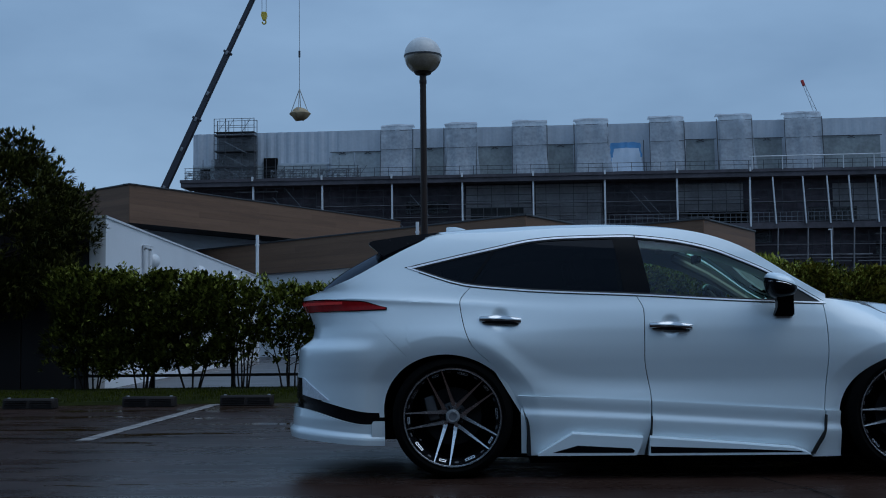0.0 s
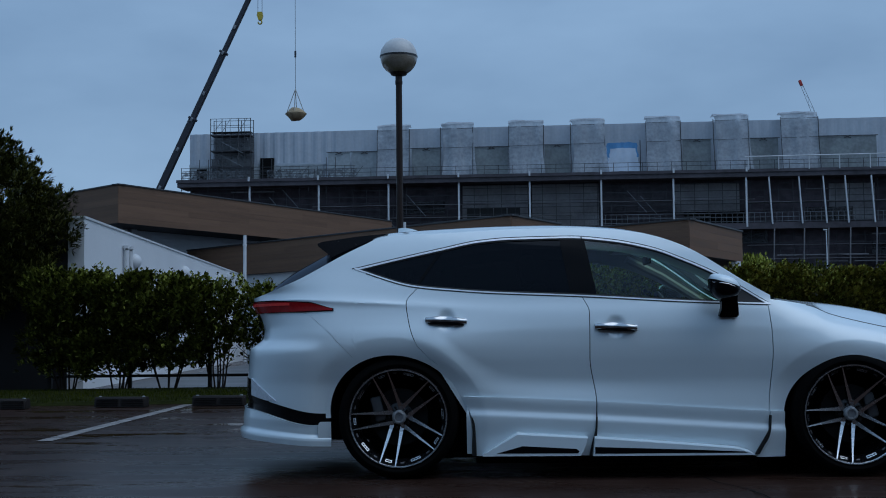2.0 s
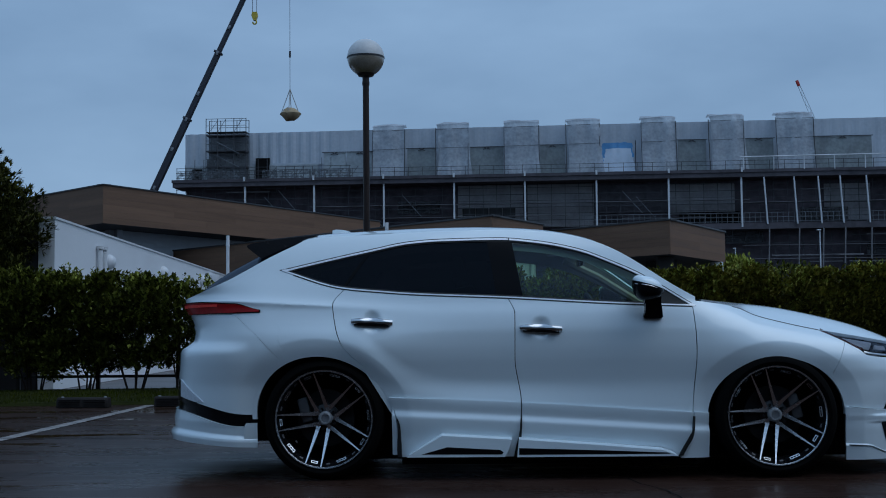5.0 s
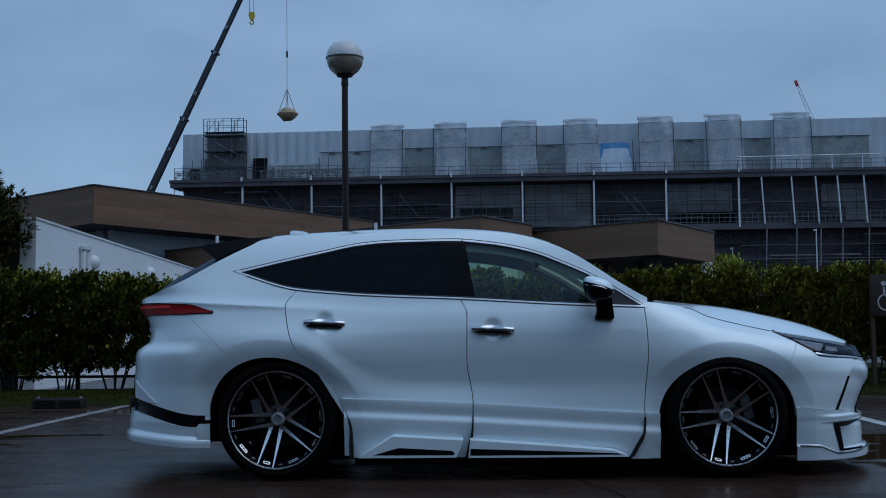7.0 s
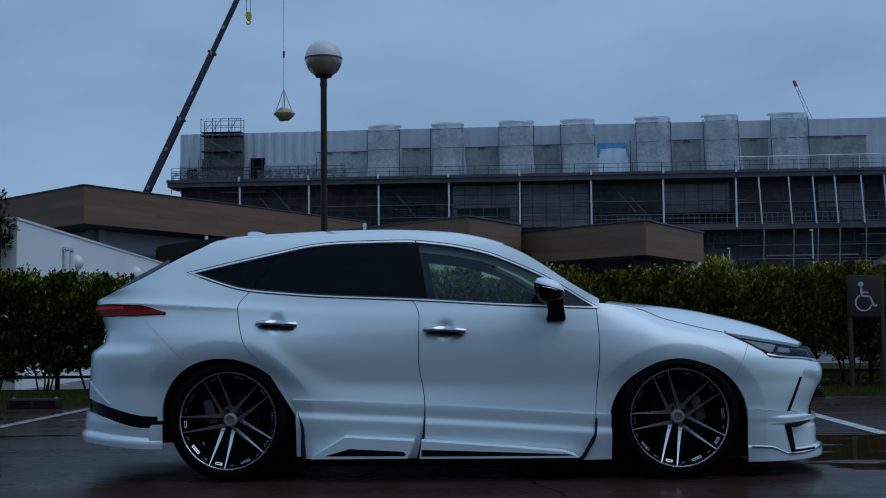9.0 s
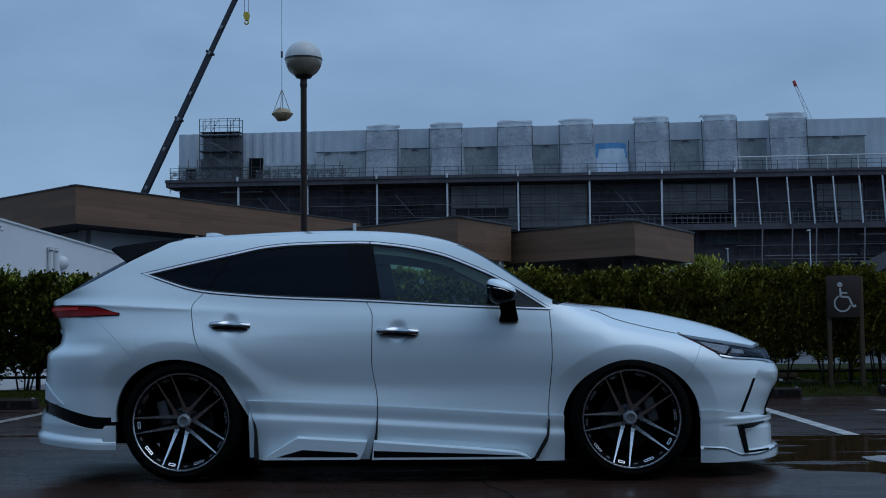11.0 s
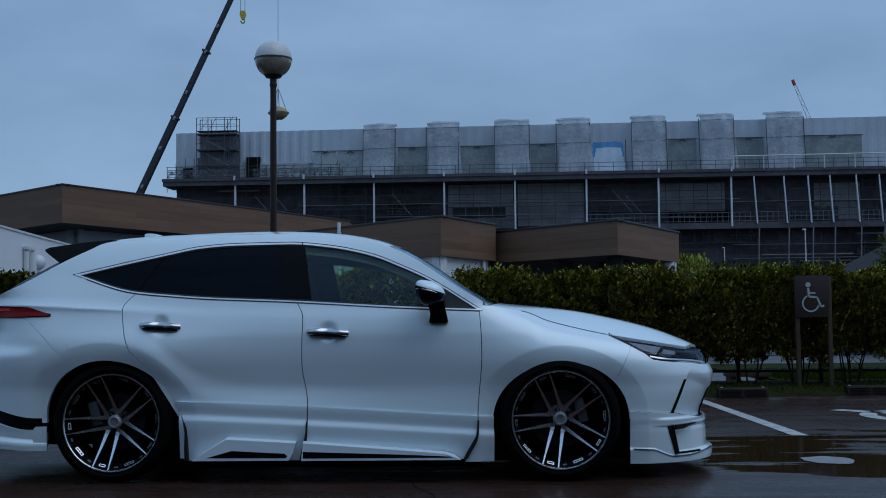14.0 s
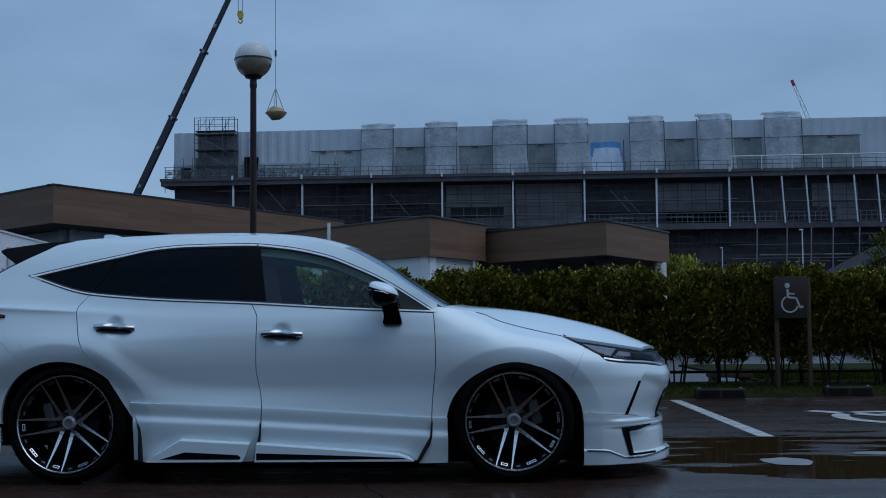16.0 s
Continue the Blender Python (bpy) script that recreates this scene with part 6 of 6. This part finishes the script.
        panel("hood_seam", const(2.47), const(2.985), lambda x: hood_edge(x) - 0.0045, lambda x: hood_edge(x) - 0.001, 40, 1, M_BLACK_MATT, off=0.0015, rim=0.006, label="dark shut line of the hood", **kit)
        # lamps
        lamp = panel("headlight", const(2.995), const(3.63), lambda x: lamp_low(x) + 0.003, lambda x: max(hood_edge(x) - 0.005, lamp_low(x) + 0.004), 50, 14, M_GLASS_LAMP, off=0.003, rim=0.0, label="slim swept-back headlight with clear lens", **kit)
        panel("housing", const(2.99), const(3.64), lambda x: lamp_low(x), lambda x: max(hood_edge(x) - 0.003, lamp_low(x) + 0.004), 40, 10, M_BLACK_TRIM, lamp, off=-0.022, rim=0.0, side=side)
        panel("marker_strip", const(3.0), const(3.24), lambda x: lamp_low(x) + 0.003, lambda x: lamp_low(x) + 0.020, 20, 3, M_MARKER, lamp, off=-0.004, rim=0.0, side=side, label="dark red-brown side marker")
        panel("reflector", const(3.09), lambda z: 3.30 + (z - 0.76) * 0.9, lambda x: lamp_low(x) + 0.018, lambda x: max(lamp_low(x) + 0.019, hood_edge(x) - 0.020), 30, 8, M_LAMP_SILVER, lamp, off=-0.010, rim=0.008, side=side, label="silver reflector bowl")
        panel("reflector", lambda z: 3.33 + (z - 0.76) * 0.9, const(3.42), lambda x: lamp_low(x) + 0.026, lambda x: max(lamp_low(x) + 0.027, lamp_low(x) + 0.62 * (hood_edge(x) - lamp_low(x))), 20, 6, M_LAMP_SILVER, lamp, off=-0.010, rim=0.008, side=side, label="silver reflector bowl")
        panel("reflector", const(3.30), const(3.60), lambda x: lamp_low(x) + 0.010, lambda x: lamp_low(x) + 0.024, 20, 3, M_CHROME, lamp, off=-0.012, rim=0.006, side=side)
        panel("lamp_trim", const(3.235), const(3.62), lambda x: lamp_low(x) - 0.014, lambda x: lamp_low(x) - 0.005, 30, 4, M_CHROME, off=0.004, rim=0.012, label="satin silver strip below the headlight", **kit)
        tail = panel("tail_light", const(-9), const(-0.395), lambda x: 1.000 + 0.004 * smooth_step(-0.6, -0.4, x), lambda x: 1.066 - 0.012 * smooth_step(-0.80, -0.52, x) - 0.040 * smooth_step(-0.56, -0.375, x), 60, 10, M_RED_LENS, off=0.012, rim=0.02, label="long red tail light", **kit)
        panel("light_band", const(-0.95), const(-0.66), const(1.040), const(1.056), 20, 3, M_RED_LENS_LIT, tail, off=0.0145, rim=0.004, side=side, label="paler red light band")
        panel("tail_trim", const(-9), const(-0.388), lambda x: 0.996 + 0.004 * smooth_step(-0.6, -0.4, x), lambda x: 1.072 - 0.012 * smooth_step(-0.80, -0.52, x) - 0.044 * smooth_step(-0.56, -0.370, x), 60, 8, M_BLACK_TRIM, off=0.006, rim=0.016, **kit)
        # glass and trims of the side windows
        div = curve((1.14, 0.105), (1.38, 0.270))
        bl, br = curve((1.06, 1.045), (1.44, 0.985)), curve((1.06, 1.203), (1.44, 1.136))
        low, high = lambda x: belt(x) + 0.010, lambda x: max(window_top(x) - 0.014, belt(x) + 0.0105)
        for nm, a, b, mt, lab in (("quarter_glass", const(-0.225), lambda z: div(z) - 0.010, M_GLASS_DARK, "dark privacy quarter glass"), ("rear_glass", lambda z: div(z) + 0.010, bl, M_GLASS_DARK, "dark privacy glass"), ("front_glass", br, const(2.19), M_GLASS_CLEAR, "clear green-tinted glass")):
            g = panel(nm, a, b, low, high, 40, 16, mt, off=-0.008, rim=0.0, label=lab, **kit)
            g.visible_shadow = False
        panel("pillar_trim", bl, br, low, high, 10, 12, M_BLACK_TRIM, off=-0.004, rim=0.01, label="gloss black pillar cover", **kit)
        panel("pillar_trim", lambda z: div(z) - 0.010, lambda z: div(z) + 0.010, low, high, 6, 12, M_BLACK_TRIM, off=-0.004, rim=0.01, **kit)
        panel("sail_trim", lambda z: 2.02 - (z - 1.02) * 0.25, const(2.20), low, high, 10, 8, M_BLACK_MATT, off=-0.002, rim=0.01, label="black mirror sail", **kit)
        panel("window_seal", const(-0.235), const(2.205), lambda x: belt(x) + 0.009, lambda x: belt(x) + 0.019, 60, 2, M_BLACK_MATT, off=-0.003, rim=0.006, **kit)
        panel("window_seal", const(-0.235), const(2.205), lambda x: max(window_top(x) - 0.020, belt(x) + 0.006), lambda x: max(window_top(x) - 0.013, belt(x) + 0.008), 80, 2, M_BLACK_MATT, off=-0.003, rim=0.006, **kit)
        panel("chrome_strip", const(-0.27), const(2.23), lambda x: belt(x), lambda x: belt(x) + 0.008, 80, 3, M_SATIN, off=0.004, rim=0.01, label="bright chrome strip below the windows", **kit)
        panel("chrome_strip", const(-0.27), const(2.23), lambda x: max(window_top(x) - 0.013, belt(x) + 0.004), lambda x: max(window_top(x) - 0.002, belt(x) + 0.008), 80, 3, M_SATIN, off=0.004, rim=0.01, label="bright chrome strip over the windows", **kit)
        panel("drip_seal", const(-0.285), const(2.232), lambda x: window_top(x) - 0.001, lambda x: window_top(x) + 0.005, 80, 1, M_BLACK_MATT, off=0.001, rim=0.01, **kit)
        panel("belt_seal", const(-0.20), const(2.21), lambda x: belt(x) - 0.006, lambda x: belt(x), 80, 1, M_BLACK_MATT, off=0.002, rim=0.008, **kit)
        panel("chrome_joint", lambda z: 1.118 - (z - 1.44) * 0.2, lambda z: 1.124 - (z - 1.44) * 0.2, lambda x: window_top(x) - 0.014, lambda x: window_top(x) - 0.001, 2, 2, M_BLACK_MATT, off=0.0065, rim=0.006, **kit)
        # sill kit: lower door covers with a shelf, and blades under them
        panel("sill_cover", lambda z: seam_rear(z) + 0.015 + 0.016 * smooth_step(0.42, 0.32, z), lambda z: seam_mid(z) - 0.006, const(0.133), kit_top, 50, 44, M_PAINT, lift=shelf, label="white body-kit sill cover", **kit)
        panel("sill_cover", lambda z: seam_mid(z) + 0.006, lambda z: seam_front(z) - 0.005, const(0.133), kit_top, 60, 44, M_PAINT, lift=shelf, label="white body-kit sill cover", **kit)
        panel("sill_cover", lambda z: seam_front(z) + 0.004, const(2.2895), const(0.115), kit_top, 8, 30, M_PAINT, lift=shelf, label="white body-kit sill cover", **kit)
        for seam in (lambda z: seam_rear(z) + 0.024, seam_mid, seam_front):
            panel("sill_joint", lambda z: seam(z) - 0.003 - 0.014 * smooth_step(0.35, 0.17, z), lambda z: seam(z) + 0.0025 + 0.005 * smooth_step(0.35, 0.20, z), const(0.134), const(0.36), 3, 12, M_BLACK_MATT, off=0.033, rim=0.03, label="black joint in the sill kit", **kit)
        for outline, hole in (
            ([(0.50, 0.142), (0.62, 0.222), (0.705, 0.272), (1.118, 0.247), (1.10, 0.19), (1.075, 0.135), (0.50, 0.135)], [(0.585, 0.152), (0.735, 0.194), (1.05, 0.176), (1.068, 0.162), (1.060, 0.150)]),
            ([(1.160, 0.247), (1.70, 0.206), (2.00, 0.180), (2.062, 0.160), (2.095, 0.133), (1.148, 0.133)], [(1.160, 0.186), (1.75, 0.166), (2.03, 0.154), (2.05, 0.147), (1.160, 0.147)]),
        ):
            bm = bmesh.new()
            rings = [[(a, b) for a, b in outline]]
            rings.append([(a, b - (0.011 if b > 0.145 else 0.0)) for a, b in outline])
            q = [[bm.verts.new((a, side * yy, b)) for a, b in ring] for ring, yy in ((rings[0], 0.872), (rings[0], 0.912), (rings[1], 0.946))]
            fs = []
            for r0, r1 in zip(q, q[1:]):
                for k in range(len(r0)):
                    j = (k + 1) % len(r0)
                    fs.append(bm.faces.new((r0[k], r0[j], r1[j], r1[k])))
            fs.append(bm.faces.new(q[-1]))
            bmesh.ops.recalc_face_normals(bm, faces=bm.faces)
            blade = part("sill_blade", bm, M_PAINT, car, "white aero blade under the doors", False)
            bm = bmesh.new()
            ys = sorted((side * 0.940, side * 0.9475))
            add_prism(bm, hole, ys[0], ys[1], "y")
            part("blade_slot", bm, M_BLACK_TRIM, blade, "black slot in the blade", False)
        # nose details
        panel("air_curtain", lambda z: 3.356 + (z - 0.37) * 0.46, lambda z: 3.376 + (z - 0.37) * 0.44, const(0.362), const(0.585), 3, 16, M_BLACK_TRIM, off=0.004, rim=0.006, label="narrow black air slot", **kit)
        panel("duct_edge", lambda z: 3.335 - (z - 0.30) * 0.30, lambda z: 3.375 - (z - 0.30) * 0.22, const(0.142), const(0.308), 3, 10, M_BLACK_TRIM, off=0.014, rim=0.01, label="black bumper duct", **kit)
        panel("lip_groove", const(3.125), const(3.66), lambda x: lip_line(x) - 0.0006, lambda x: lip_line(x) + 0.0010, 60, 2, M_BLACK_TRIM, off=0.0345, rim=0.03, label="dark groove above the splitter", **kit)
        panel("duct_edge", const(3.37), const(3.51), lambda x: 0.284 + 0.018 * smooth_step(3.40, 3.51, x), const(0.308), 12, 3, M_BLACK_TRIM, off=0.033, rim=0.01, label="black bumper duct", **kit)
        panel("duct_edge", const(3.37), const(3.54), const(0.142), const(0.154), 12, 3, M_BLACK_TRIM, off=0.034, rim=0.01, label="black bumper duct", **kit)
        panel("grille", lambda z: nose_x(z) - 0.036, const(9), const(0.345), lambda x: 0.640, 20, 20, M_BLACK_TRIM, off=-0.006, rim=0.02, label="black front grille", **kit)
        panel("rear_badge", const(-0.888), const(-0.862), const(0.892), const(0.922), 4, 3, M_CHROME, off=0.008, rim=0.008, label="small chrome badge", **kit)
        # wheel openings
        for mid, a_len, b_len, lean in ARCHES:
            bm = bmesh.new()
            rows = []
            for k in range(61):
                a = math.pi * k / 60
                x, z = mid - math.cos(a) * a_len + lean * math.sin(a), HUB_Z + math.sin(a) * b_len
                px, pz = x - math.cos(a) * 0.028, HUB_Z + math.sin(a) * (b_len + 0.028)
                o = skin(s_at(px, pz), pz, 0.003, side)
                m = skin(s_at(x, z), z, 0.004, side)
                w = skin(s_at(x, z), z, 0.0, side)
                rows.append([bm.verts.new(o), bm.verts.new(m), bm.verts.new((x, w.y - side * 0.030, z)), bm.verts.new((mid + (x - mid) * 0.985, side * 0.60, HUB_Z + (z - HUB_Z) * 0.985))])
            for p, q in zip(rows, rows[1:]):
                for k in range(3):
                    f = bm.faces.new((p[k], q[k], q[k + 1], p[k + 1]))
                    f.material_index = 0 if k < 2 else 1
            bmesh.ops.recalc_face_normals(bm, faces=bm.faces)
            part("wheel_arch", bm, [M_PAINT, M_UNDER], car, "white arch lip over a black wheel housing")
        # door handles
        for (hx, hz), ln in zip(HANDLES, (0.124, 0.126)):
            bm = bmesh.new()
            rows = []
            for i in range(15):
                u = -1 + 2 * i / 14
                c = skin(hx + u * ln, hz - 0.004 + (0.0 if abs(u) < 0.8 else 0.0) - 0.014 * u * 0.4, 0.0, side)
                out = side * (0.014 + 0.024 * (1 - u ** 4))
                hgt = 0.026 * (1 - 0.45 * u * u) + 0.001
                ring = [bm.verts.new((c.x, c.y + out * 0.35 + out * 0.65 * math.cos(a), c.z + hgt * math.sin(a))) for a in [math.pi * 2 * k / 10 for k in range(10)]]
                rows.append(ring)
            for p, q in zip(rows, rows[1:]):
                for k in range(10):
                    j = (k + 1) % 10
                    bm.faces.new((p[k], p[j], q[j], q[k]))
            bm.faces.new(rows[0])
            bm.faces.new(rows[-1])
            bmesh.ops.recalc_face_normals(bm, faces=bm.faces)
            grip = part("door_handle", bm, M_CHROME, rear if hx < 1 else front, "bright chrome door handle")
            bm = bmesh.new()
            rows = []
            for i in range(9):
                u = -1 + 2 * i / 8
                c = skin(hx + u * ln * 0.86, hz - 0.0165 - 0.0056 * u, 0.0, side)
                y = c.y + side * (0.012 + 0.022 * (1 - u ** 4))
                rows.append([bm.verts.new((c.x, y, c.z + 0.006)), bm.verts.new((c.x, y - side * 0.012, c.z + 0.006)), bm.verts.new((c.x, y - side * 0.012, c.z - 0.012)), bm.verts.new((c.x, y, c.z - 0.012))])
            for p, q in zip(rows, rows[1:]):
                for k in range(4):
                    j = (k + 1) % 4
                    bm.faces.new((p[k], p[j], q[j], q[k]))
            bm.faces.new(rows[0])
            bm.faces.new(rows[-1])
            bmesh.ops.recalc_face_normals(bm, faces=bm.faces)
            part("grip_underside", bm, M_BLACK_TRIM, grip, "black underside of the handle", False)
        # door mirror
        mir = thing("door_mirror", "", "")
        mir.parent = car
        bm = bmesh.new()
        bmesh.ops.create_uvsphere(bm, u_segments=64, v_segments=48, radius=1.0)
        for v in bm.verts:
            p = v.co
            p = Vector((math.copysign(abs(p.x) ** 0.75, p.x), math.copysign(abs(p.y) ** 0.8, p.y), math.copysign(abs(p.z) ** 0.8, p.z)))
            v.co = Vector((1.925 + 0.086 * p.x - 0.018 * p.z, side * (1.000 + 0.115 * p.y), 1.120 + 0.072 * p.z * (1 - 0.22 * p.x)))
        bmesh.ops.bisect_plane(bm, geom=[*bm.verts, *bm.edges, *bm.faces], plane_co=(1.925, 0, 1.138), plane_no=(0.30, 0, 1))
        for f in bm.faces:
            c = f.calc_center_median()
            f.material_index = 0 if c.z > 1.138 - 0.30 * (c.x - 1.925) and abs(c.y) > 0.965 else 1
        cap = part("mirror_cap", bm, [M_PAINT, M_BLACK_TRIM], mir, "white cap over a black mirror housing")
        bm = bmesh.new()
        add_path(bm, [(1.842, side * 1.075, 1.142), (1.885, side * 1.108, 1.137), (1.930, side * 1.116, 1.128), (1.965, side * 1.108, 1.116)], [0.002, 0.004, 0.004, 0.002], 6)
        part("indicator_strip", bm, M_CHROME, cap, "bright indicator strip")
        bm = bmesh.new()
        rows = []
        for k, (x0, x1, yy, zz) in enumerate(((1.885, 2.005, 0.975, 1.085), (1.915, 2.008, 0.950, 1.035), (1.922, 2.020, 0.915, 0.985), (1.908, 2.028, 0.880, 0.940))):
            rows.append([bm.verts.new((x0, side * (yy + 0.03), zz)), bm.verts.new((x1, side * (yy + 0.03), zz)), bm.verts.new((x1, side * (yy - 0.05), zz)), bm.verts.new((x0, side * (yy - 0.05), zz))])
        for p, q in zip(rows, rows[1:]):
            for k in range(4):
                j = (k + 1) % 4
                bm.faces.new((p[k], p[j], q[j], q[k]))
        bm.faces.new(rows[0])
        bm.faces.new(rows[-1])
        bmesh.ops.recalc_face_normals(bm, faces=bm.faces)
        bmesh.ops.bevel(bm, geom=list(bm.edges), offset=0.008, segments=2, affect="EDGES")
        part("mirror_foot", bm, M_BLACK_TRIM, mir, "black mirror foot")
        panel("window_lining", const(-0.2), const(2.10), lambda x: max(window_top(x) - 0.050, belt(x) + 0.004), lambda x: rail(x) - 0.01, 60, 4, M_TRIM_LIGHT, off=-0.045, rim=0.0, label="pale lining over the door window", **kit)
        panel("inner_shell", const(0.46), const(2.15), const(0.2), lambda x: belt(x) - 0.02, 20, 8, M_UNDER, off=-0.06, rim=0.0, **kit)
        panel("inner_shell", const(2.15), const(3.3), const(0.75), lambda x: hood_edge(x) - 0.03, 20, 6, M_UNDER, off=-0.05, rim=0.0, **kit)
    # roof, screens, hood
    top_panel("roof", -0.165, 1.655, M_PAINT, car, nu=56, front_bow=0.05)
    top_panel("headliner", -0.15, 1.58, M_TRIM_LIGHT, car, drop=0.035, nu=20, inset=0.03, label="pale headliner")
    g = top_panel("windscreen", 1.66, 2.27, M_GLASS_CLEAR, car, "clear windscreen", inset=0.012, drop=0.003, front_bow=0.10, rear_bow=0.05)
    g.visible_shadow = False
    g = top_panel("tailgate_glass", -0.80, -0.17, M_GLASS_DARK, car, "dark privacy tailgate glass", drop=0.004, inset=0.012)
    top_panel("tailgate", -0.93, -0.812, M_PAINT, car, nu=10, inset=0.05, drop=0.025, mid=lambda x: rail(x) + 0.006)
    hood_mid = curve((2.25, 1.085), (2.42, 1.062), (2.6, 1.045), (2.83, 1.018), (3.09, 0.966), (3.35, 0.898), (3.52, 0.834), (3.66, 0.770), (3.72, 0.735))
    top_panel("hood", 2.27, 3.50, M_PAINT, car, nu=60, nv=30, edge=hood_edge, mid=hood_mid, front_bow=0.15, rear_bow=0.10)
    top_panel("cowl", 2.20, 2.34, M_BLACK_MATT, car, nu=6, drop=0.065, edge=curve((2.1, 1.05), (2.5, 1.0)), mid=curve((2.1, 1.09), (2.5, 1.05)))
    # spoiler
    bm = bmesh.new()
    prof = [(-0.08, 1.502), (-0.30, 1.486), (-0.52, 1.456), (-0.548, 1.444), (-0.545, 1.430), (-0.515, 1.405), (-0.47, 1.370), (-0.44, 1.350), (-0.30, 1.385)]
    rows = []
    for k in range(17):
        u = -1 + 2 * k / 16
        y = u * 0.60
        pull = 0.03 * abs(u) ** 3
        rows.append([bm.verts.new((min(-0.1, x + pull) if x < -0.2 else x, y, z - 0.018 * u * u)) for x, z in prof])
    for p, q in zip(rows, rows[1:]):
        for k in range(len(prof)):
            j = (k + 1) % len(prof)
            bm.faces.new((p[k], p[j], q[j], q[k]))
    bm.faces.new(rows[0])
    bm.faces.new(rows[-1])
    bmesh.ops.recalc_face_normals(bm, faces=bm.faces)
    part("roof_spoiler", bm, M_SPOILER, car, "gloss black roof spoiler")
    # aerial fin
    bm = bmesh.new()
    rows = []
    for k in range(9):
        u = k / 8
        x = -0.05 + 0.17 * u
        h = 0.052 * (1 - u ** 2.2) * (1.0 if u > 0 else 0.95)
        w = 0.022 * math.sin(math.pi * min(1.0, 0.18 + 0.8 * u))
        z0 = crown(x) - 0.008
        rows.append([bm.verts.new((x, -w, z0)), bm.verts.new((x, -w * 0.35, z0 + h)), bm.verts.new((x, w * 0.35, z0 + h)), bm.verts.new((x, w, z0))])
    for p, q in zip(rows, rows[1:]):
        for k in range(4):
            j = (k + 1) % 4
            bm.faces.new((p[k], p[j], q[j], q[k]))
    bm.faces.new(rows[0])
    bm.faces.new(rows[-1])
    bmesh.ops.recalc_face_normals(bm, faces=bm.faces)
    part("aerial_fin", bm, M_PAINT, car, "white shark-fin aerial")
    # dark mass under the car
    part("underbody", boxed((-0.20, -0.62, 0.095), (2.95, 0.62, 0.50)), M_UNDER, car, "", False)
    part("rear_tray", boxed((-0.60, -0.62, 0.21), (-0.20, 0.62, 0.50)), M_UNDER, car, "", False)
    part("front_tray", boxed((2.95, -0.62, 0.10), (3.36, 0.62, 0.40)), M_UNDER, car, "", False)
    part("floor_pan", boxed((0.46, -0.79, 0.078), (2.22, 0.79, 0.32)), M_UNDER, car, "", False)
    part("engine_bay", boxed((2.20, -0.60, 0.45), (3.30, 0.60, 0.80)), M_UNDER, car, "", False)
    part("boot_floor", boxed((-0.68, -0.62, 0.45), (0.30, 0.62, 0.95)), M_UNDER, car, "", False)
    for y in (-0.45, 0.45):
        part("exhaust_tip", tube((-0.925, y, 0.29), (-0.80, y, 0.29), 0.042, None, 18), M_DISC, car, "round exhaust tip")
    # cabin
    part("dashboard", boxed((1.80, -0.68, 0.55), (2.28, 0.68, 1.005), 0.05), M_SEAT, car, "dark dashboard")
    for x0, ys in ((0.88, (-0.38, 0.38)), (0.05, (-0.38, 0.38))):
        for y in ys:
            seat = thing("seat", "", "")
            seat.parent = car
            part("cushion", boxed((x0 + 0.10, y - 0.25, 0.50), (x0 + 0.60, y + 0.25, 0.66), 0.05), M_SEAT, seat)
            b = part("backrest", boxed((-0.07, y - 0.24, 0.0), (0.07, y + 0.24, 0.58), 0.05), M_SEAT, seat)
            b.matrix_basis = pose(x0 + 0.10, 0, 0.60, 0, -14, 0)
            hrest = part("headrest", boxed((-0.05, y - 0.13, 0.0), (0.05, y + 0.13, 0.18), 0.04), M_SEAT, seat)
            hrest.matrix_basis = pose(x0 - 0.06, 0, 1.17, 0, -10, 0)
    bm = bmesh.new()
    add_path(bm, [(0.0, 0.185 * math.cos(a), 0.185 * math.sin(a)) for a in [2 * math.pi * k / 32 for k in range(33)]], 0.016, 8)
    add_box(bm, (-0.02, -0.17, -0.03), (0.02, 0.17, 0.03), 0, 0.01)
    st = part("steering_wheel", bm, M_BLACK_MATT, car, "black steering wheel")
    st.matrix_basis = pose(1.70, -0.37, 0.93, 0, -25, 0)
    part("cabin_mirror", boxed((1.60, -0.12, 1.30), (1.63, 0.12, 1.36), 0.012), M_BLACK_MATT, car, "cabin rear-view mirror")
    for side in (-1, 1):
        part("sun_visor", boxed((1.42, side * 0.38 - 0.16, 1.40), (1.58, side * 0.38 + 0.16, 1.425), 0.008), M_TRIM_LIGHT, car, "pale sun visor")
        bm = bmesh.new()
        add_path(bm, [(1.55, side * 0.60, 1.37), (1.80, side * 0.66, 1.25), (2.16, side * 0.75, 1.03)], 0.03, 8)
        part("pillar_lining", bm, M_TRIM_LIGHT, car, "pale pillar lining")
    # wheels
    for nm, xh in (("rear", 0.0), ("front", BASE)):
        for side in (-1, 1):
            w = wheel(nm, "wheels", "low-profile tyre on a black ten-spoke alloy wheel")
            w.name = nm + "_wheel"
            w.parent = car
            w.matrix_basis = pose(xh, side * 0.905, HUB_Z, 0, 0, 0 if side < 0 else 180)
            del w["label"]
    return car


def kit_nose(x):
    return 0.405 - 0.02 * smooth_step(3.09, 3.32, x) - 0.042 * smooth_step(3.34, 3.60, x)


build_car()
